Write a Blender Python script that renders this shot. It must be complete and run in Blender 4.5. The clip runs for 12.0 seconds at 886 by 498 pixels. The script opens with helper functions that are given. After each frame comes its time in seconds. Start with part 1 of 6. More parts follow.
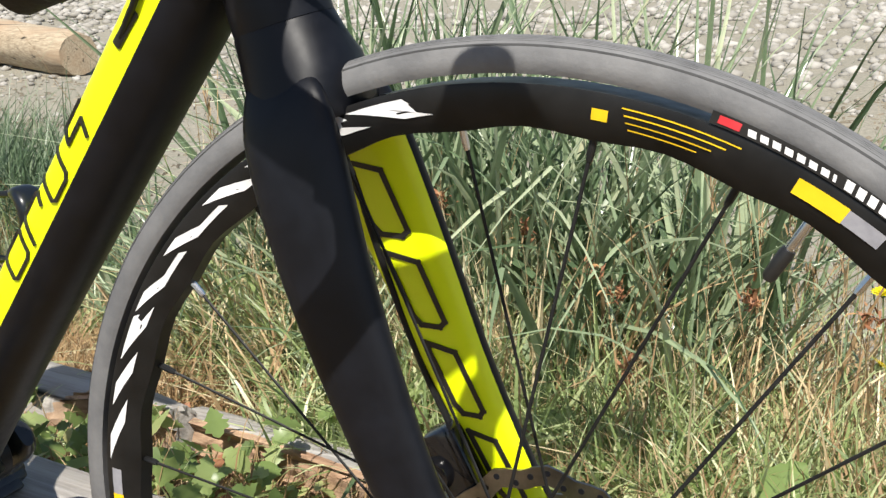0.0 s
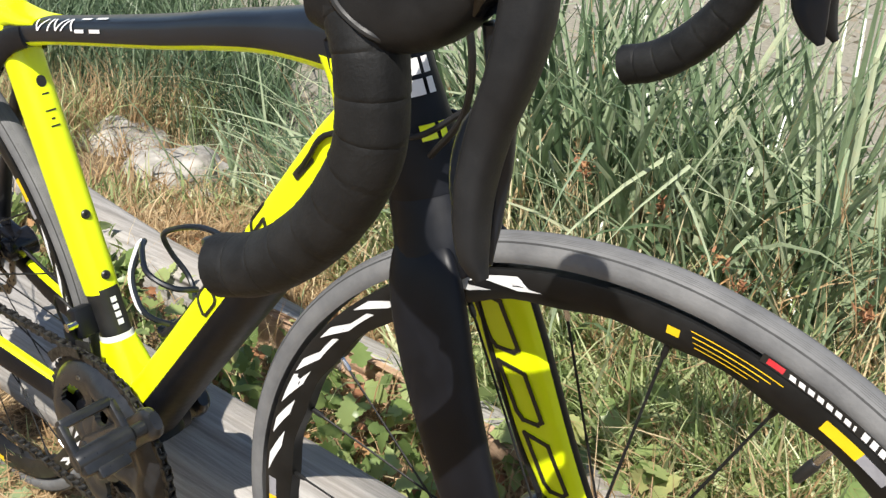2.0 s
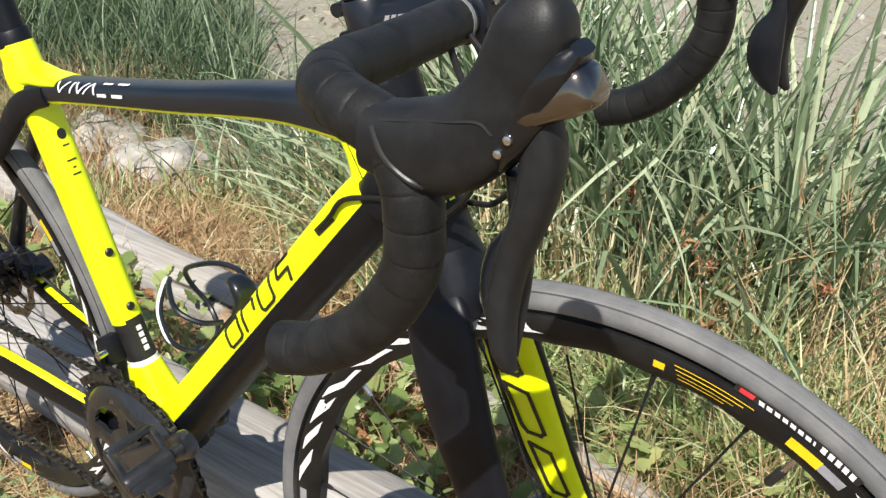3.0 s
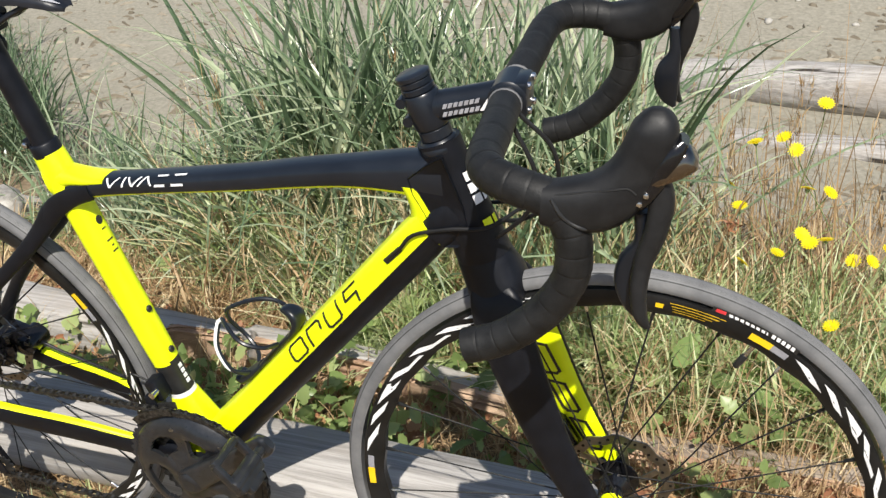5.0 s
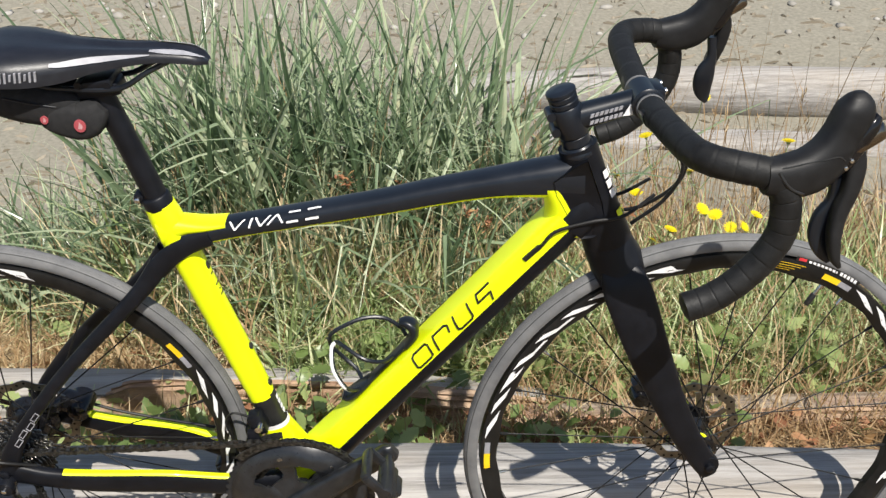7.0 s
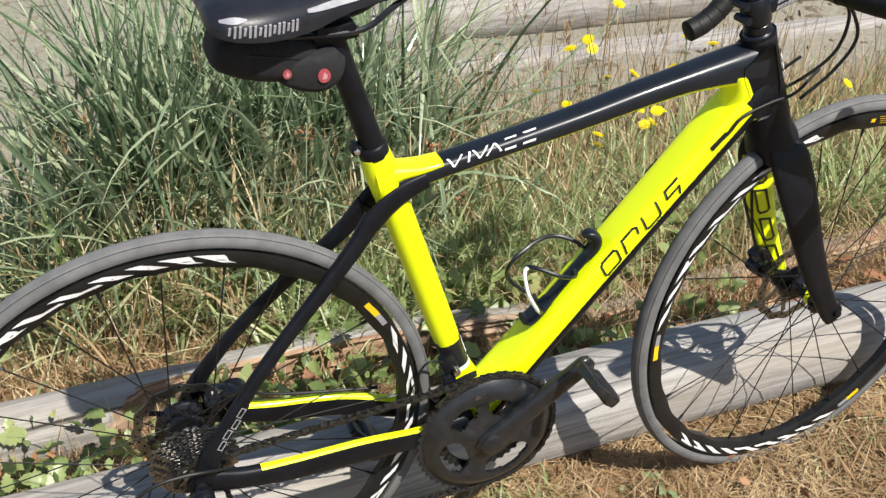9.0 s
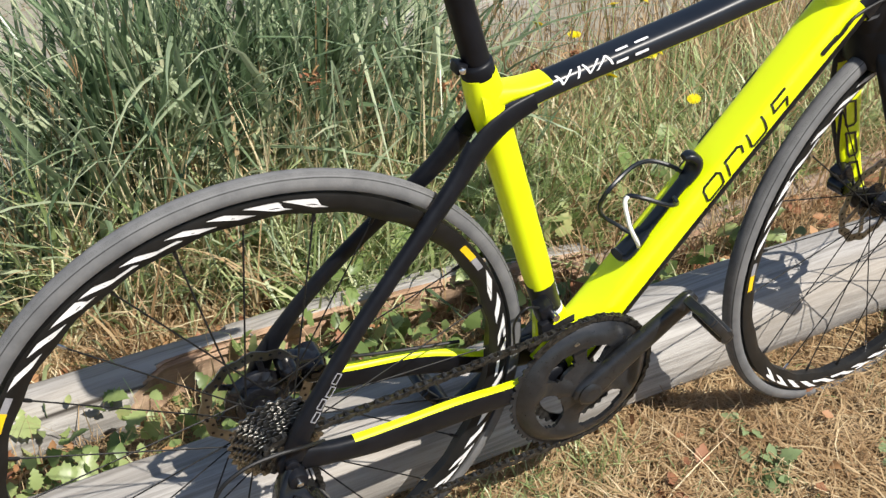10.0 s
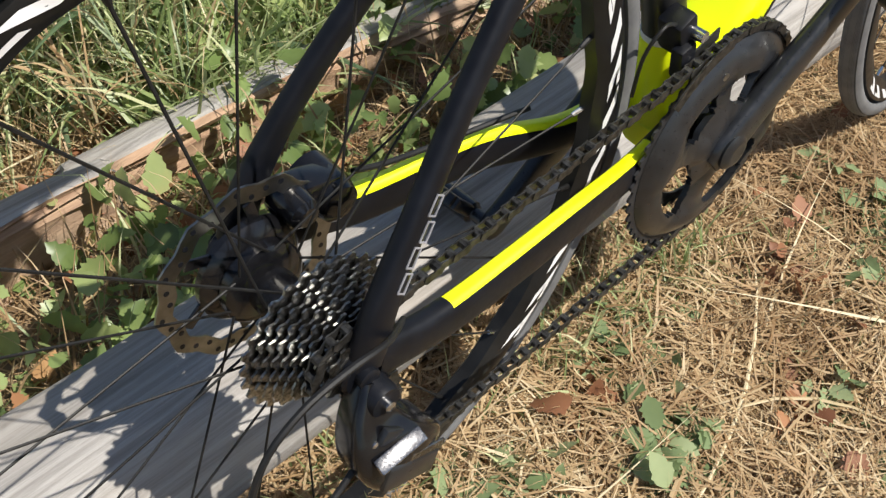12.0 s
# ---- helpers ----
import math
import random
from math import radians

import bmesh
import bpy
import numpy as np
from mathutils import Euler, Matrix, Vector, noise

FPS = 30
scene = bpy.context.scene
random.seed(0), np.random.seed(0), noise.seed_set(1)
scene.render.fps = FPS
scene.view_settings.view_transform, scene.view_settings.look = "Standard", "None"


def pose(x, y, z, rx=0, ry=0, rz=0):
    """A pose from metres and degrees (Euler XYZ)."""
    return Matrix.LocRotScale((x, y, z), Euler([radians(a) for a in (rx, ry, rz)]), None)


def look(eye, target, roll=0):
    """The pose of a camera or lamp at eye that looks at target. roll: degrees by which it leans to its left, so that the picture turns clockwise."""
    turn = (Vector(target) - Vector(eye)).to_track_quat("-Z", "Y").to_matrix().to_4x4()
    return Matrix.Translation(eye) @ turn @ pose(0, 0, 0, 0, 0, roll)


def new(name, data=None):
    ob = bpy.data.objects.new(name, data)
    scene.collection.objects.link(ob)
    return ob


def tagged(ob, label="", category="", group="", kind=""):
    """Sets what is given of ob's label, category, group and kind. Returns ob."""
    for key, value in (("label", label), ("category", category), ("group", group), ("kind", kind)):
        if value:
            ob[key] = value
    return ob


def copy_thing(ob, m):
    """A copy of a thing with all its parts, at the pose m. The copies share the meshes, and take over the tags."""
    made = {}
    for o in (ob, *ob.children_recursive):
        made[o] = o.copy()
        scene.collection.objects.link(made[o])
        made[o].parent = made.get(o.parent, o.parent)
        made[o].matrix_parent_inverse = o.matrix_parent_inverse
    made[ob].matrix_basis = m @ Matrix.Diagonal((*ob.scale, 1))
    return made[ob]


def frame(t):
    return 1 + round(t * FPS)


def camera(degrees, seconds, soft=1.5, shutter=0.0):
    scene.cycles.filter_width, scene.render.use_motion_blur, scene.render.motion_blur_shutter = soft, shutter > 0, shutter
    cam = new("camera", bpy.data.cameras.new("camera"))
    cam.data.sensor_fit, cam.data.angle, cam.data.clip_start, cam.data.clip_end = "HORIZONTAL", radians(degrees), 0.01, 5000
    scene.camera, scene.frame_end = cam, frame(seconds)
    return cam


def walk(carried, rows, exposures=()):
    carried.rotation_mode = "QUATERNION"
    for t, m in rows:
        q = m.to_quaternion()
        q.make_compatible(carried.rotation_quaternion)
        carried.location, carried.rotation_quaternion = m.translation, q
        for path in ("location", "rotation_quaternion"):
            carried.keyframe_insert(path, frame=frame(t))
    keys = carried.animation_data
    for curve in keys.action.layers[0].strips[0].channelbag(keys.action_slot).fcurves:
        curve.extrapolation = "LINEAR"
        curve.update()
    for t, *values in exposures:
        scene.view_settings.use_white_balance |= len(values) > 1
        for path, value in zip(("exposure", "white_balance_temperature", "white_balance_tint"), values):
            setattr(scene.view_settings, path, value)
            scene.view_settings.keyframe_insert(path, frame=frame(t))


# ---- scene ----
cam = camera(44.8, 12.0, soft=1.4)
PATH = [
    (0, (1.218, -0.498, 0.74), (0.235, 1.123, 0.1), -2.6),
    (0.5, (1.207, -0.508, 0.816), (0.241, 1.075, 0.069), -1.6),
    (1, (1.23, -0.505, 0.866), (0.21, 1.013, 0.056), -0.2),
    (1.5, (1.255, -0.502, 0.917), (0.152, 0.923, 0.05), 0.2),
    (2, (1.269, -0.518, 0.968), (0.112, 0.834, 0.055), -0.3),
    (2.5, (1.278, -0.539, 1.025), (0.134, 0.792, 0.066), -1.0),
    (3, (1.281, -0.58, 1.081), (0.199, 0.776, 0.085), -2.4),
    (3.5, (1.254, -0.669, 1.139), (0.286, 0.751, 0.116), -3.8),
    (3.7, (1.235, -0.716, 1.173), (0.33, 0.734, 0.135), -4.1),
    (5.3, (1.105, -0.995, 1.322), (0.537, 0.582, 0.232), -4.6),
    (5.5, (1.067, -1.039, 1.328), (0.539, 0.563, 0.254), -4.4),
    (6, (0.943, -1.125, 1.357), (0.554, 0.514, 0.279), -4.3),
    (6.5, (0.82, -1.166, 1.379), (0.596, 0.512, 0.313), -3.3),
    (6.7, (0.753, -1.166, 1.388), (0.603, 0.522, 0.325), -2.6),
    (8.3, (0.169, -1.181, 1.38), (0.568, 0.449, 0.292), -0.1),
    (8.5, (0.106, -1.16, 1.365), (0.559, 0.455, 0.276), -0.3),
    (9, (-0.07, -1.061, 1.355), (0.541, 0.466, 0.217), 0.3),
    (9.5, (-0.18, -0.981, 1.315), (0.533, 0.487, 0.158), 0.3),
    (10, (-0.228, -0.873, 1.244), (0.512, 0.549, 0.048), -0.0),
    (10.5, (-0.274, -0.735, 1.186), (0.501, 0.59, -0.096), -0.6),
    (11, (-0.296, -0.616, 1.082), (0.562, 0.594, -0.26), -0.3),
    (11.5, (-0.25, -0.485, 0.97), (0.669, 0.592, -0.442), 0.6),
    (12, (-0.242, -0.369, 0.871), (0.72, 0.569, -0.611), 1.5),
]
walk(cam, [(t, look(eye, target, roll)) for t, eye, target, roll in PATH], [(0.0, 0.62), (3.7, 0.63), (5.4, 0.45), (6.6, 0.42), (9.0, 0.46), (10.0, 0.50), (12.0, 0.46)])

# ---------------------------------------------------------------- light
world = bpy.data.worlds.new("world")
scene.world = world
world.use_nodes = True
wn = world.node_tree
sky = wn.nodes.new("ShaderNodeTexSky")
sky.sky_type = 'NISHITA'
sky.sun_disc = False
SUN_DIR = Vector((0.272, -0.612, 1.0)).normalized()
sky.sun_elevation = math.asin(SUN_DIR.z)
sky.sun_rotation = math.atan2(SUN_DIR.x, SUN_DIR.y)
wn.links.new(sky.outputs[0], wn.nodes["Background"].inputs[0])
wn.nodes["Background"].inputs[1].default_value = 0.078
sun = new("sun", bpy.data.lights.new("sun", 'SUN'))
sun.data.energy = 4.9
sun.data.angle = radians(0.53)
sun.data.color = (1.0, 0.95, 0.87)
sun.matrix_world = look((0, 0, 5), Vector((0, 0, 5)) - SUN_DIR)


# ---------------------------------------------------------------- materials
def material(name, rough=0.5, metal=0.0, coat=0.0):
    m = bpy.data.materials.new(name)
    m.use_nodes = True
    b = m.node_tree.nodes["Principled BSDF"]
    b.inputs["Roughness"].default_value = rough
    b.inputs["Metallic"].default_value = metal
    b.inputs["Coat Weight"].default_value = coat
    b.inputs["Coat Roughness"].default_value = 0.08
    return m, m.node_tree, b


def noise_node(t, scale, detail=4.0, coord="Object", stretch=(1, 1, 1), rough=0.6):
    co = t.nodes.new("ShaderNodeTexCoord")
    mp = t.nodes.new("ShaderNodeMapping")
    mp.inputs["Scale"].default_value = stretch
    nz = t.nodes.new("ShaderNodeTexNoise")
    nz.inputs["Scale"].default_value = scale
    nz.inputs["Detail"].default_value = detail
    nz.inputs["Roughness"].default_value = rough
    t.links.new(co.outputs[coord], mp.inputs["Vector"])
    t.links.new(mp.outputs[0], nz.inputs["Vector"])
    return nz


def ramp(t, fac, stops):
    r = t.nodes.new("ShaderNodeValToRGB")
    e = r.color_ramp.elements
    while len(e) < len(stops):
        e.new(0.5)
    for el, (p, c) in zip(e, stops):
        el.position = p
        el.color = (*c, 1)
    t.links.new(fac, r.inputs["Fac"])
    return r


def bump(t, b, height, strength, dist):
    n = t.nodes.new("ShaderNodeBump")
    n.inputs["Strength"].default_value = strength
    n.inputs["Distance"].default_value = dist
    t.links.new(height, n.inputs["Height"])
    t.links.new(n.outputs[0], b.inputs["Normal"])


def surface(name, a, c, scale, rough=0.5, metal=0.0, coat=0.0, bump_s=0.0, bump_d=0.001, stretch=(1, 1, 1), lo=0.35, hi=0.65, fine=0.0, spec=0.5):
    """Two tones mixed by grain, with a second, finer grain in roughness and relief."""
    m, t, b = material(name, rough, metal, coat)
    b.inputs["Specular IOR Level"].default_value = spec
    nz = noise_node(t, scale, 5, stretch=stretch)
    r = ramp(t, nz.outputs["Fac"], [(lo, a), (hi, c)])
    t.links.new(r.outputs[0], b.inputs["Base Color"])
    if bump_s:
        nf = noise_node(t, fine or scale * 4, 4, stretch=stretch)
        bump(t, b, nf.outputs["Fac"], bump_s, bump_d)
        mr = t.nodes.new("ShaderNodeMapRange")
        mr.inputs["To Min"].default_value = max(0.03, rough - 0.1)
        mr.inputs["To Max"].default_value = min(1, rough + 0.12)
        t.links.new(nf.outputs["Fac"], mr.inputs["Value"])
        t.links.new(mr.outputs[0], b.inputs["Roughness"])
    return m


def leafy(name, stops, rough=0.5, through_light=0.3, grain=0.25, spec=0.4, patch=0.0):
    """Foliage: every blade or leaf takes its own tone; thin, so some light comes through."""
    m, t, b = material(name, rough)
    b.inputs["Specular IOR Level"].default_value = spec
    g = t.nodes.new("ShaderNodeNewGeometry")
    nz = noise_node(t, 35, 3)
    mix = t.nodes.new("ShaderNodeMix")
    mix.data_type = 'FLOAT'
    mix.inputs[0].default_value = grain
    t.links.new(g.outputs["Random Per Island"], mix.inputs[2])
    t.links.new(nz.outputs["Fac"], mix.inputs[3])
    fac = mix.outputs[0]
    if patch:
        slow = noise_node(t, 7, 3)
        spread = t.nodes.new("ShaderNodeMapRange")
        spread.inputs["From Min"].default_value = 0.32
        spread.inputs["From Max"].default_value = 0.68
        t.links.new(slow.outputs["Fac"], spread.inputs["Value"])
        both = t.nodes.new("ShaderNodeMix")
        both.data_type = 'FLOAT'
        both.inputs[0].default_value = patch
        t.links.new(fac, both.inputs[2])
        t.links.new(spread.outputs[0], both.inputs[3])
        fac = both.outputs[0]
    r = ramp(t, fac, stops)
    t.links.new(r.outputs[0], b.inputs["Base Color"])
    tr = t.nodes.new("ShaderNodeBsdfTranslucent")
    t.links.new(r.outputs[0], tr.inputs["Color"])
    ms = t.nodes.new("ShaderNodeMixShader")
    ms.inputs[0].default_value = through_light
    t.links.new(b.outputs[0], ms.inputs[1])
    t.links.new(tr.outputs[0], ms.inputs[2])
    t.links.new(ms.outputs[0], t.nodes["Material Output"].inputs["Surface"])
    return m


YELLOW = surface("fluorescent_yellow_paint", (0.80, 0.93, 0.0), (0.84, 0.96, 0.003), 6, 0.42, coat=0.35, bump_s=0.02, bump_d=0.0004)
BLACK = surface("matte_black_carbon", (0.004, 0.0045, 0.0065), (0.007, 0.008, 0.0115), 40, 0.42, bump_s=0.06, bump_d=0.0004, spec=0.25)
GLOSS = surface("satin_blue_black_paint", (0.006, 0.008, 0.012), (0.010, 0.013, 0.019), 12, 0.34, coat=0.2, bump_s=0.03, bump_d=0.0004, spec=0.35)
TAPE = surface("black_bar_tape", (0.006, 0.006, 0.006), (0.014, 0.014, 0.014), 60, 0.55, bump_s=0.35, bump_d=0.0008, fine=500, spec=0.3)
HOODRUB = surface("black_hood_rubber", (0.008, 0.008, 0.0085), (0.015, 0.015, 0.0155), 50, 0.5, bump_s=0.2, bump_d=0.0006, fine=700, spec=0.3)
TYRE = surface("grey_dusty_tyre_rubber", (0.112, 0.113, 0.116), (0.162, 0.162, 0.162), 30, 0.75, bump_s=0.4, bump_d=0.0008, fine=350)
SIDEWALL = surface("black_rim_alloy", (0.008, 0.008, 0.008), (0.015, 0.015, 0.015), 30, 0.35, bump_s=0.05, bump_d=0.0003, spec=0.25)
CHAINMET = surface("oily_dark_chain_steel", (0.02, 0.019, 0.018), (0.11, 0.107, 0.10), 160, 0.45, 0.8, bump_s=0.2, bump_d=0.0005)
CASSMET = surface("oily_sprocket_steel", (0.12, 0.118, 0.113), (0.46, 0.455, 0.44), 320, 0.3, 1.0, bump_s=0.2, bump_d=0.0004)
STEEL = surface("polished_steel", (0.55, 0.55, 0.56), (0.7, 0.7, 0.71), 60, 0.22, 1.0)
GREYCRANK = surface("dark_grey_anodised_crank", (0.010, 0.0108, 0.0125), (0.019, 0.0203, 0.023), 70, 0.30, 0.0, coat=0.12, bump_s=0.06, bump_d=0.0004)
BRONZE = surface("smoked_chrome", (0.15, 0.125, 0.105), (0.24, 0.21, 0.18), 30, 0.14, 1.0)
SADDLEMAT = surface("black_saddle_leather", (0.007, 0.008, 0.012), (0.013, 0.014, 0.019), 80, 0.4, bump_s=0.25, bump_d=0.0006, fine=600)
SILVER = surface("silver_saddle_trim", (0.24, 0.24, 0.262), (0.33, 0.33, 0.355), 80, 0.45, bump_s=0.2, bump_d=0.0005)
CORDURA = surface("black_bag_nylon", (0.006, 0.006, 0.007), (0.014, 0.014, 0.015), 120, 0.85, bump_s=0.5, bump_d=0.001, fine=900)
WHITE = surface("white_decal", (0.74, 0.74, 0.74), (0.84, 0.84, 0.84), 60, 0.4)
DECALY = surface("amber_decal", (0.80, 0.52, 0.01), (0.86, 0.58, 0.015), 60, 0.4)
DECALB = surface("black_decal", (0.012, 0.012, 0.012), (0.02, 0.02, 0.02), 60, 0.4)
BADGE = surface("faded_red_badge", (0.34, 0.055, 0.07), (0.42, 0.085, 0.10), 300, 0.5)
BADGEPALE = surface("pale_pink_print", (0.48, 0.27, 0.28), (0.56, 0.34, 0.35), 300, 0.5)
RED = surface("red_decal", (0.55, 0.03, 0.04), (0.65, 0.05, 0.06), 60, 0.4)

REED = leafy("reed_green", [(0.0, (0.045, 0.078, 0.036)), (0.3, (0.13, 0.195, 0.10)), (0.6, (0.315, 0.395, 0.235)), (0.85, (0.51, 0.56, 0.37)), (1.0, (0.70, 0.60, 0.38))], 0.3, 0.34, spec=0.55)
BUSHG = leafy("dark_grass_green", [(0.0, (0.03, 0.055, 0.024)), (0.5, (0.095, 0.15, 0.075)), (1.0, (0.28, 0.345, 0.215))], 0.38, 0.26)
WEED = leafy("grey_green_weed", [(0.0, (0.14, 0.20, 0.08)), (0.6, (0.24, 0.31, 0.15)), (1.0, (0.36, 0.41, 0.22))], 0.6, 0.3, spec=0.25)
GRASSG = leafy("grass_green", [(0.0, (0.095, 0.145, 0.05)), (0.4, (0.30, 0.385, 0.15)), (0.75, (0.55, 0.61, 0.315)), (1.0, (0.79, 0.73, 0.50))], 0.38, 0.42, spec=0.5)
STRAW = leafy("dry_straw", [(0.0, (0.15, 0.085, 0.04)), (0.35, (0.355, 0.228, 0.114)), (0.7, (0.525, 0.39, 0.222)), (1.0, (0.80, 0.69, 0.47))], 0.55, 0.28, patch=0.35)
PALESTRAW = leafy("pale_straw", [(0.0, (0.52, 0.40, 0.22)), (0.5, (0.70, 0.58, 0.36)), (1.0, (0.84, 0.75, 0.52))], 0.5, 0.25)
BROWNST = leafy("brown_stalks", [(0.0, (0.13, 0.08, 0.04)), (0.5, (0.32, 0.21, 0.105)), (1.0, (0.52, 0.39, 0.21))], 0.6, 0.2)
LEAF = leafy("bramble_leaf", [(0.0, (0.08, 0.125, 0.038)), (0.45, (0.235, 0.325, 0.105)), (0.8, (0.43, 0.505, 0.205)), (1.0, (0.60, 0.50, 0.22))], 0.38, 0.42, spec=0.55)
PETAL = leafy("yellow_petal", [(0.0, (0.82, 0.66, 0.008)), (1.0, (0.86, 0.76, 0.02))], 0.5, 0.3)
DEADLEAF = leafy("dead_leaf", [(0.0, (0.16, 0.06, 0.03)), (0.6, (0.34, 0.16, 0.08)), (1.0, (0.5, 0.32, 0.14))], 0.6, 0.15)


def weathered_wood(name, pale, dark, core, crack=0.5):
    """Bleached driftwood: long grain, dark checks, brown where the bark has gone."""
    m, t, b = material(name, 0.85)
    grain = noise_node(t, 85, 8, stretch=(0.03, 1, 1), rough=0.75)
    patch = noise_node(t, 7, 5, stretch=(0.3, 1, 1))
    r1 = ramp(t, grain.outputs["Fac"], [(0.33, dark), (0.46, tuple((p + d) / 2 for p, d in zip(pale, dark))), (0.56, pale), (0.75, tuple(min(1, v * 1.2) for v in pale))])
    r2 = ramp(t, patch.outputs["Fac"], [(0.45, (0, 0, 0)), (0.66, (1, 1, 1))])
    mx = t.nodes.new("ShaderNodeMix")
    mx.data_type = 'RGBA'
    mx.inputs["B"].default_value = (*core, 1)
    sc = t.nodes.new("ShaderNodeMath")
    sc.operation = 'MULTIPLY'
    sc.inputs[1].default_value = crack
    t.links.new(r2.outputs[0], sc.inputs[0])
    t.links.new(sc.outputs[0], mx.inputs["Factor"])
    t.links.new(r1.outputs[0], mx.inputs["A"])
    check = noise_node(t, 30, 3, stretch=(0.02, 1, 1), rough=0.5)
    r3 = ramp(t, check.outputs["Fac"], [(0.28, (0.10, 0.085, 0.07)), (0.335, (1, 1, 1))])
    ml = t.nodes.new("ShaderNodeMix")
    ml.data_type = 'RGBA'
    ml.blend_type = 'MULTIPLY'
    ml.inputs["Factor"].default_value = 1.0
    t.links.new(mx.outputs["Result"], ml.inputs["A"])
    t.links.new(r3.outputs[0], ml.inputs["B"])
    t.links.new(ml.outputs["Result"], b.inputs["Base Color"])
    bump(t, b, grain.outputs["Fac"], 0.8, 0.003)
    return m


LOGWOOD = weathered_wood("bleached_log", (0.375, 0.357, 0.335), (0.175, 0.162, 0.148), (0.32, 0.275, 0.22), 0.5)
SPLITWOOD = weathered_wood("split_orange_brown_wood", (0.43, 0.28, 0.18), (0.19, 0.105, 0.062), (0.40, 0.31, 0.22), 0.8)
TANWOOD = weathered_wood("tan_barked_log", (0.43, 0.355, 0.25), (0.20, 0.145, 0.09), (0.36, 0.25, 0.155), 0.7)
REDWOOD = weathered_wood("split_red_log", (0.33, 0.275, 0.22), (0.14, 0.095, 0.065), (0.34, 0.18, 0.10), 0.9)
STONE = surface("grey_granite", (0.22, 0.205, 0.18), (0.46, 0.435, 0.395), 18, 0.9, bump_s=0.6, bump_d=0.01, fine=60)
PEBBLE = leafy("beach_pebble", [(0.0, (0.19, 0.18, 0.155)), (0.5, (0.32, 0.30, 0.265)), (1.0, (0.46, 0.44, 0.40))], 0.85, 0.0, 0.35)


def ground_material():
    """Bleached sand and silt on the beach; brown litter and thatch on the bank."""
    m, t, b = material("ground_soil", 0.95)
    big = noise_node(t, 2.2, 5)
    fine = noise_node(t, 60, 6)
    sand = ramp(t, fine.outputs["Fac"], [(0.3, (0.185, 0.17, 0.132)), (0.55, (0.255, 0.236, 0.186)), (0.8, (0.32, 0.298, 0.242))])
    soil = ramp(t, fine.outputs["Fac"], [(0.3, (0.09, 0.062, 0.036)), (0.55, (0.20, 0.145, 0.085)), (0.8, (0.36, 0.275, 0.165))])
    co = t.nodes.new("ShaderNodeTexCoord")
    sp = t.nodes.new("ShaderNodeSeparateXYZ")
    t.links.new(co.outputs["Object"], sp.inputs[0])
    ad = t.nodes.new("ShaderNodeMath")
    ad.operation = 'ADD'
    t.links.new(sp.outputs["Y"], ad.inputs[0])
    t.links.new(big.outputs["Fac"], ad.inputs[1])
    rm = t.nodes.new("ShaderNodeMapRange")
    rm.inputs["From Min"].default_value = 1.75
    rm.inputs["From Max"].default_value = 2.25
    t.links.new(ad.outputs[0], rm.inputs["Value"])
    mx = t.nodes.new("ShaderNodeMix")
    mx.data_type = 'RGBA'
    t.links.new(rm.outputs[0], mx.inputs["Factor"])
    t.links.new(soil.outputs[0], mx.inputs["A"])
    t.links.new(sand.outputs[0], mx.inputs["B"])
    t.links.new(mx.outputs["Result"], b.inputs["Base Color"])
    bump(t, b, fine.outputs["Fac"], 0.6, 0.008)
    return m


SOIL = ground_material()
RINGMAT = surface("dark_machined_chainring", (0.008, 0.008, 0.009), (0.02, 0.02, 0.022), 120, 0.6, bump_s=0.1, bump_d=0.0004)
WRACK = leafy("grey_brown_wrack", [(0.0, (0.10, 0.085, 0.06)), (0.6, (0.20, 0.17, 0.125)), (1.0, (0.36, 0.32, 0.25))], 0.85, 0.0)
SHINY = surface("glossy_black_alloy", (0.004, 0.004, 0.005), (0.008, 0.008, 0.009), 90, 0.17, spec=0.4, coat=0.2, bump_s=0.1, bump_d=0.0004)
# lighter metal that stands in for the sun highlight on the black derailleur
HIGHLIGHT_ALLOY = surface("highlight_bevel_alloy", (0.12, 0.12, 0.125), (0.30, 0.30, 0.305), 140, 0.24, 1.0, bump_s=0.15, bump_d=0.0008)
ROTORBRIGHT = surface("brushed_rotor_steel", (0.20, 0.192, 0.178), (0.32, 0.31, 0.29), 60, 0.32, 1.0)
GROOVE = surface("grey_tread_groove", (0.08, 0.08, 0.08), (0.11, 0.11, 0.11), 60, 0.85)
SEAM = surface("dark_tyre_seam", (0.03, 0.03, 0.03), (0.05, 0.05, 0.05), 60, 0.8)


# ---------------------------------------------------------------- mesh helpers
def smooth(me, angle=40):
    for p in me.polygons:
        p.use_smooth = True
    me.set_sharp_from_angle(angle=radians(angle))


def part(name, bm, mats, parent=None, label="", matrix=None, angle=40):
    """Link a bmesh as one mesh object, under a thing or a part."""
    me = bpy.data.meshes.new(name)
    bmesh.ops.recalc_face_normals(bm, faces=bm.faces)
    bm.to_mesh(me)
    bm.free()
    for mt in (mats if isinstance(mats, (list, tuple)) else [mats]):
        me.materials.append(mt)
    smooth(me, angle)
    ob = new(name, me)
    if parent is not None:
        ob.parent = parent
    if matrix is not None:
        ob.matrix_basis = matrix
    if label:
        ob["label"] = label
    return ob


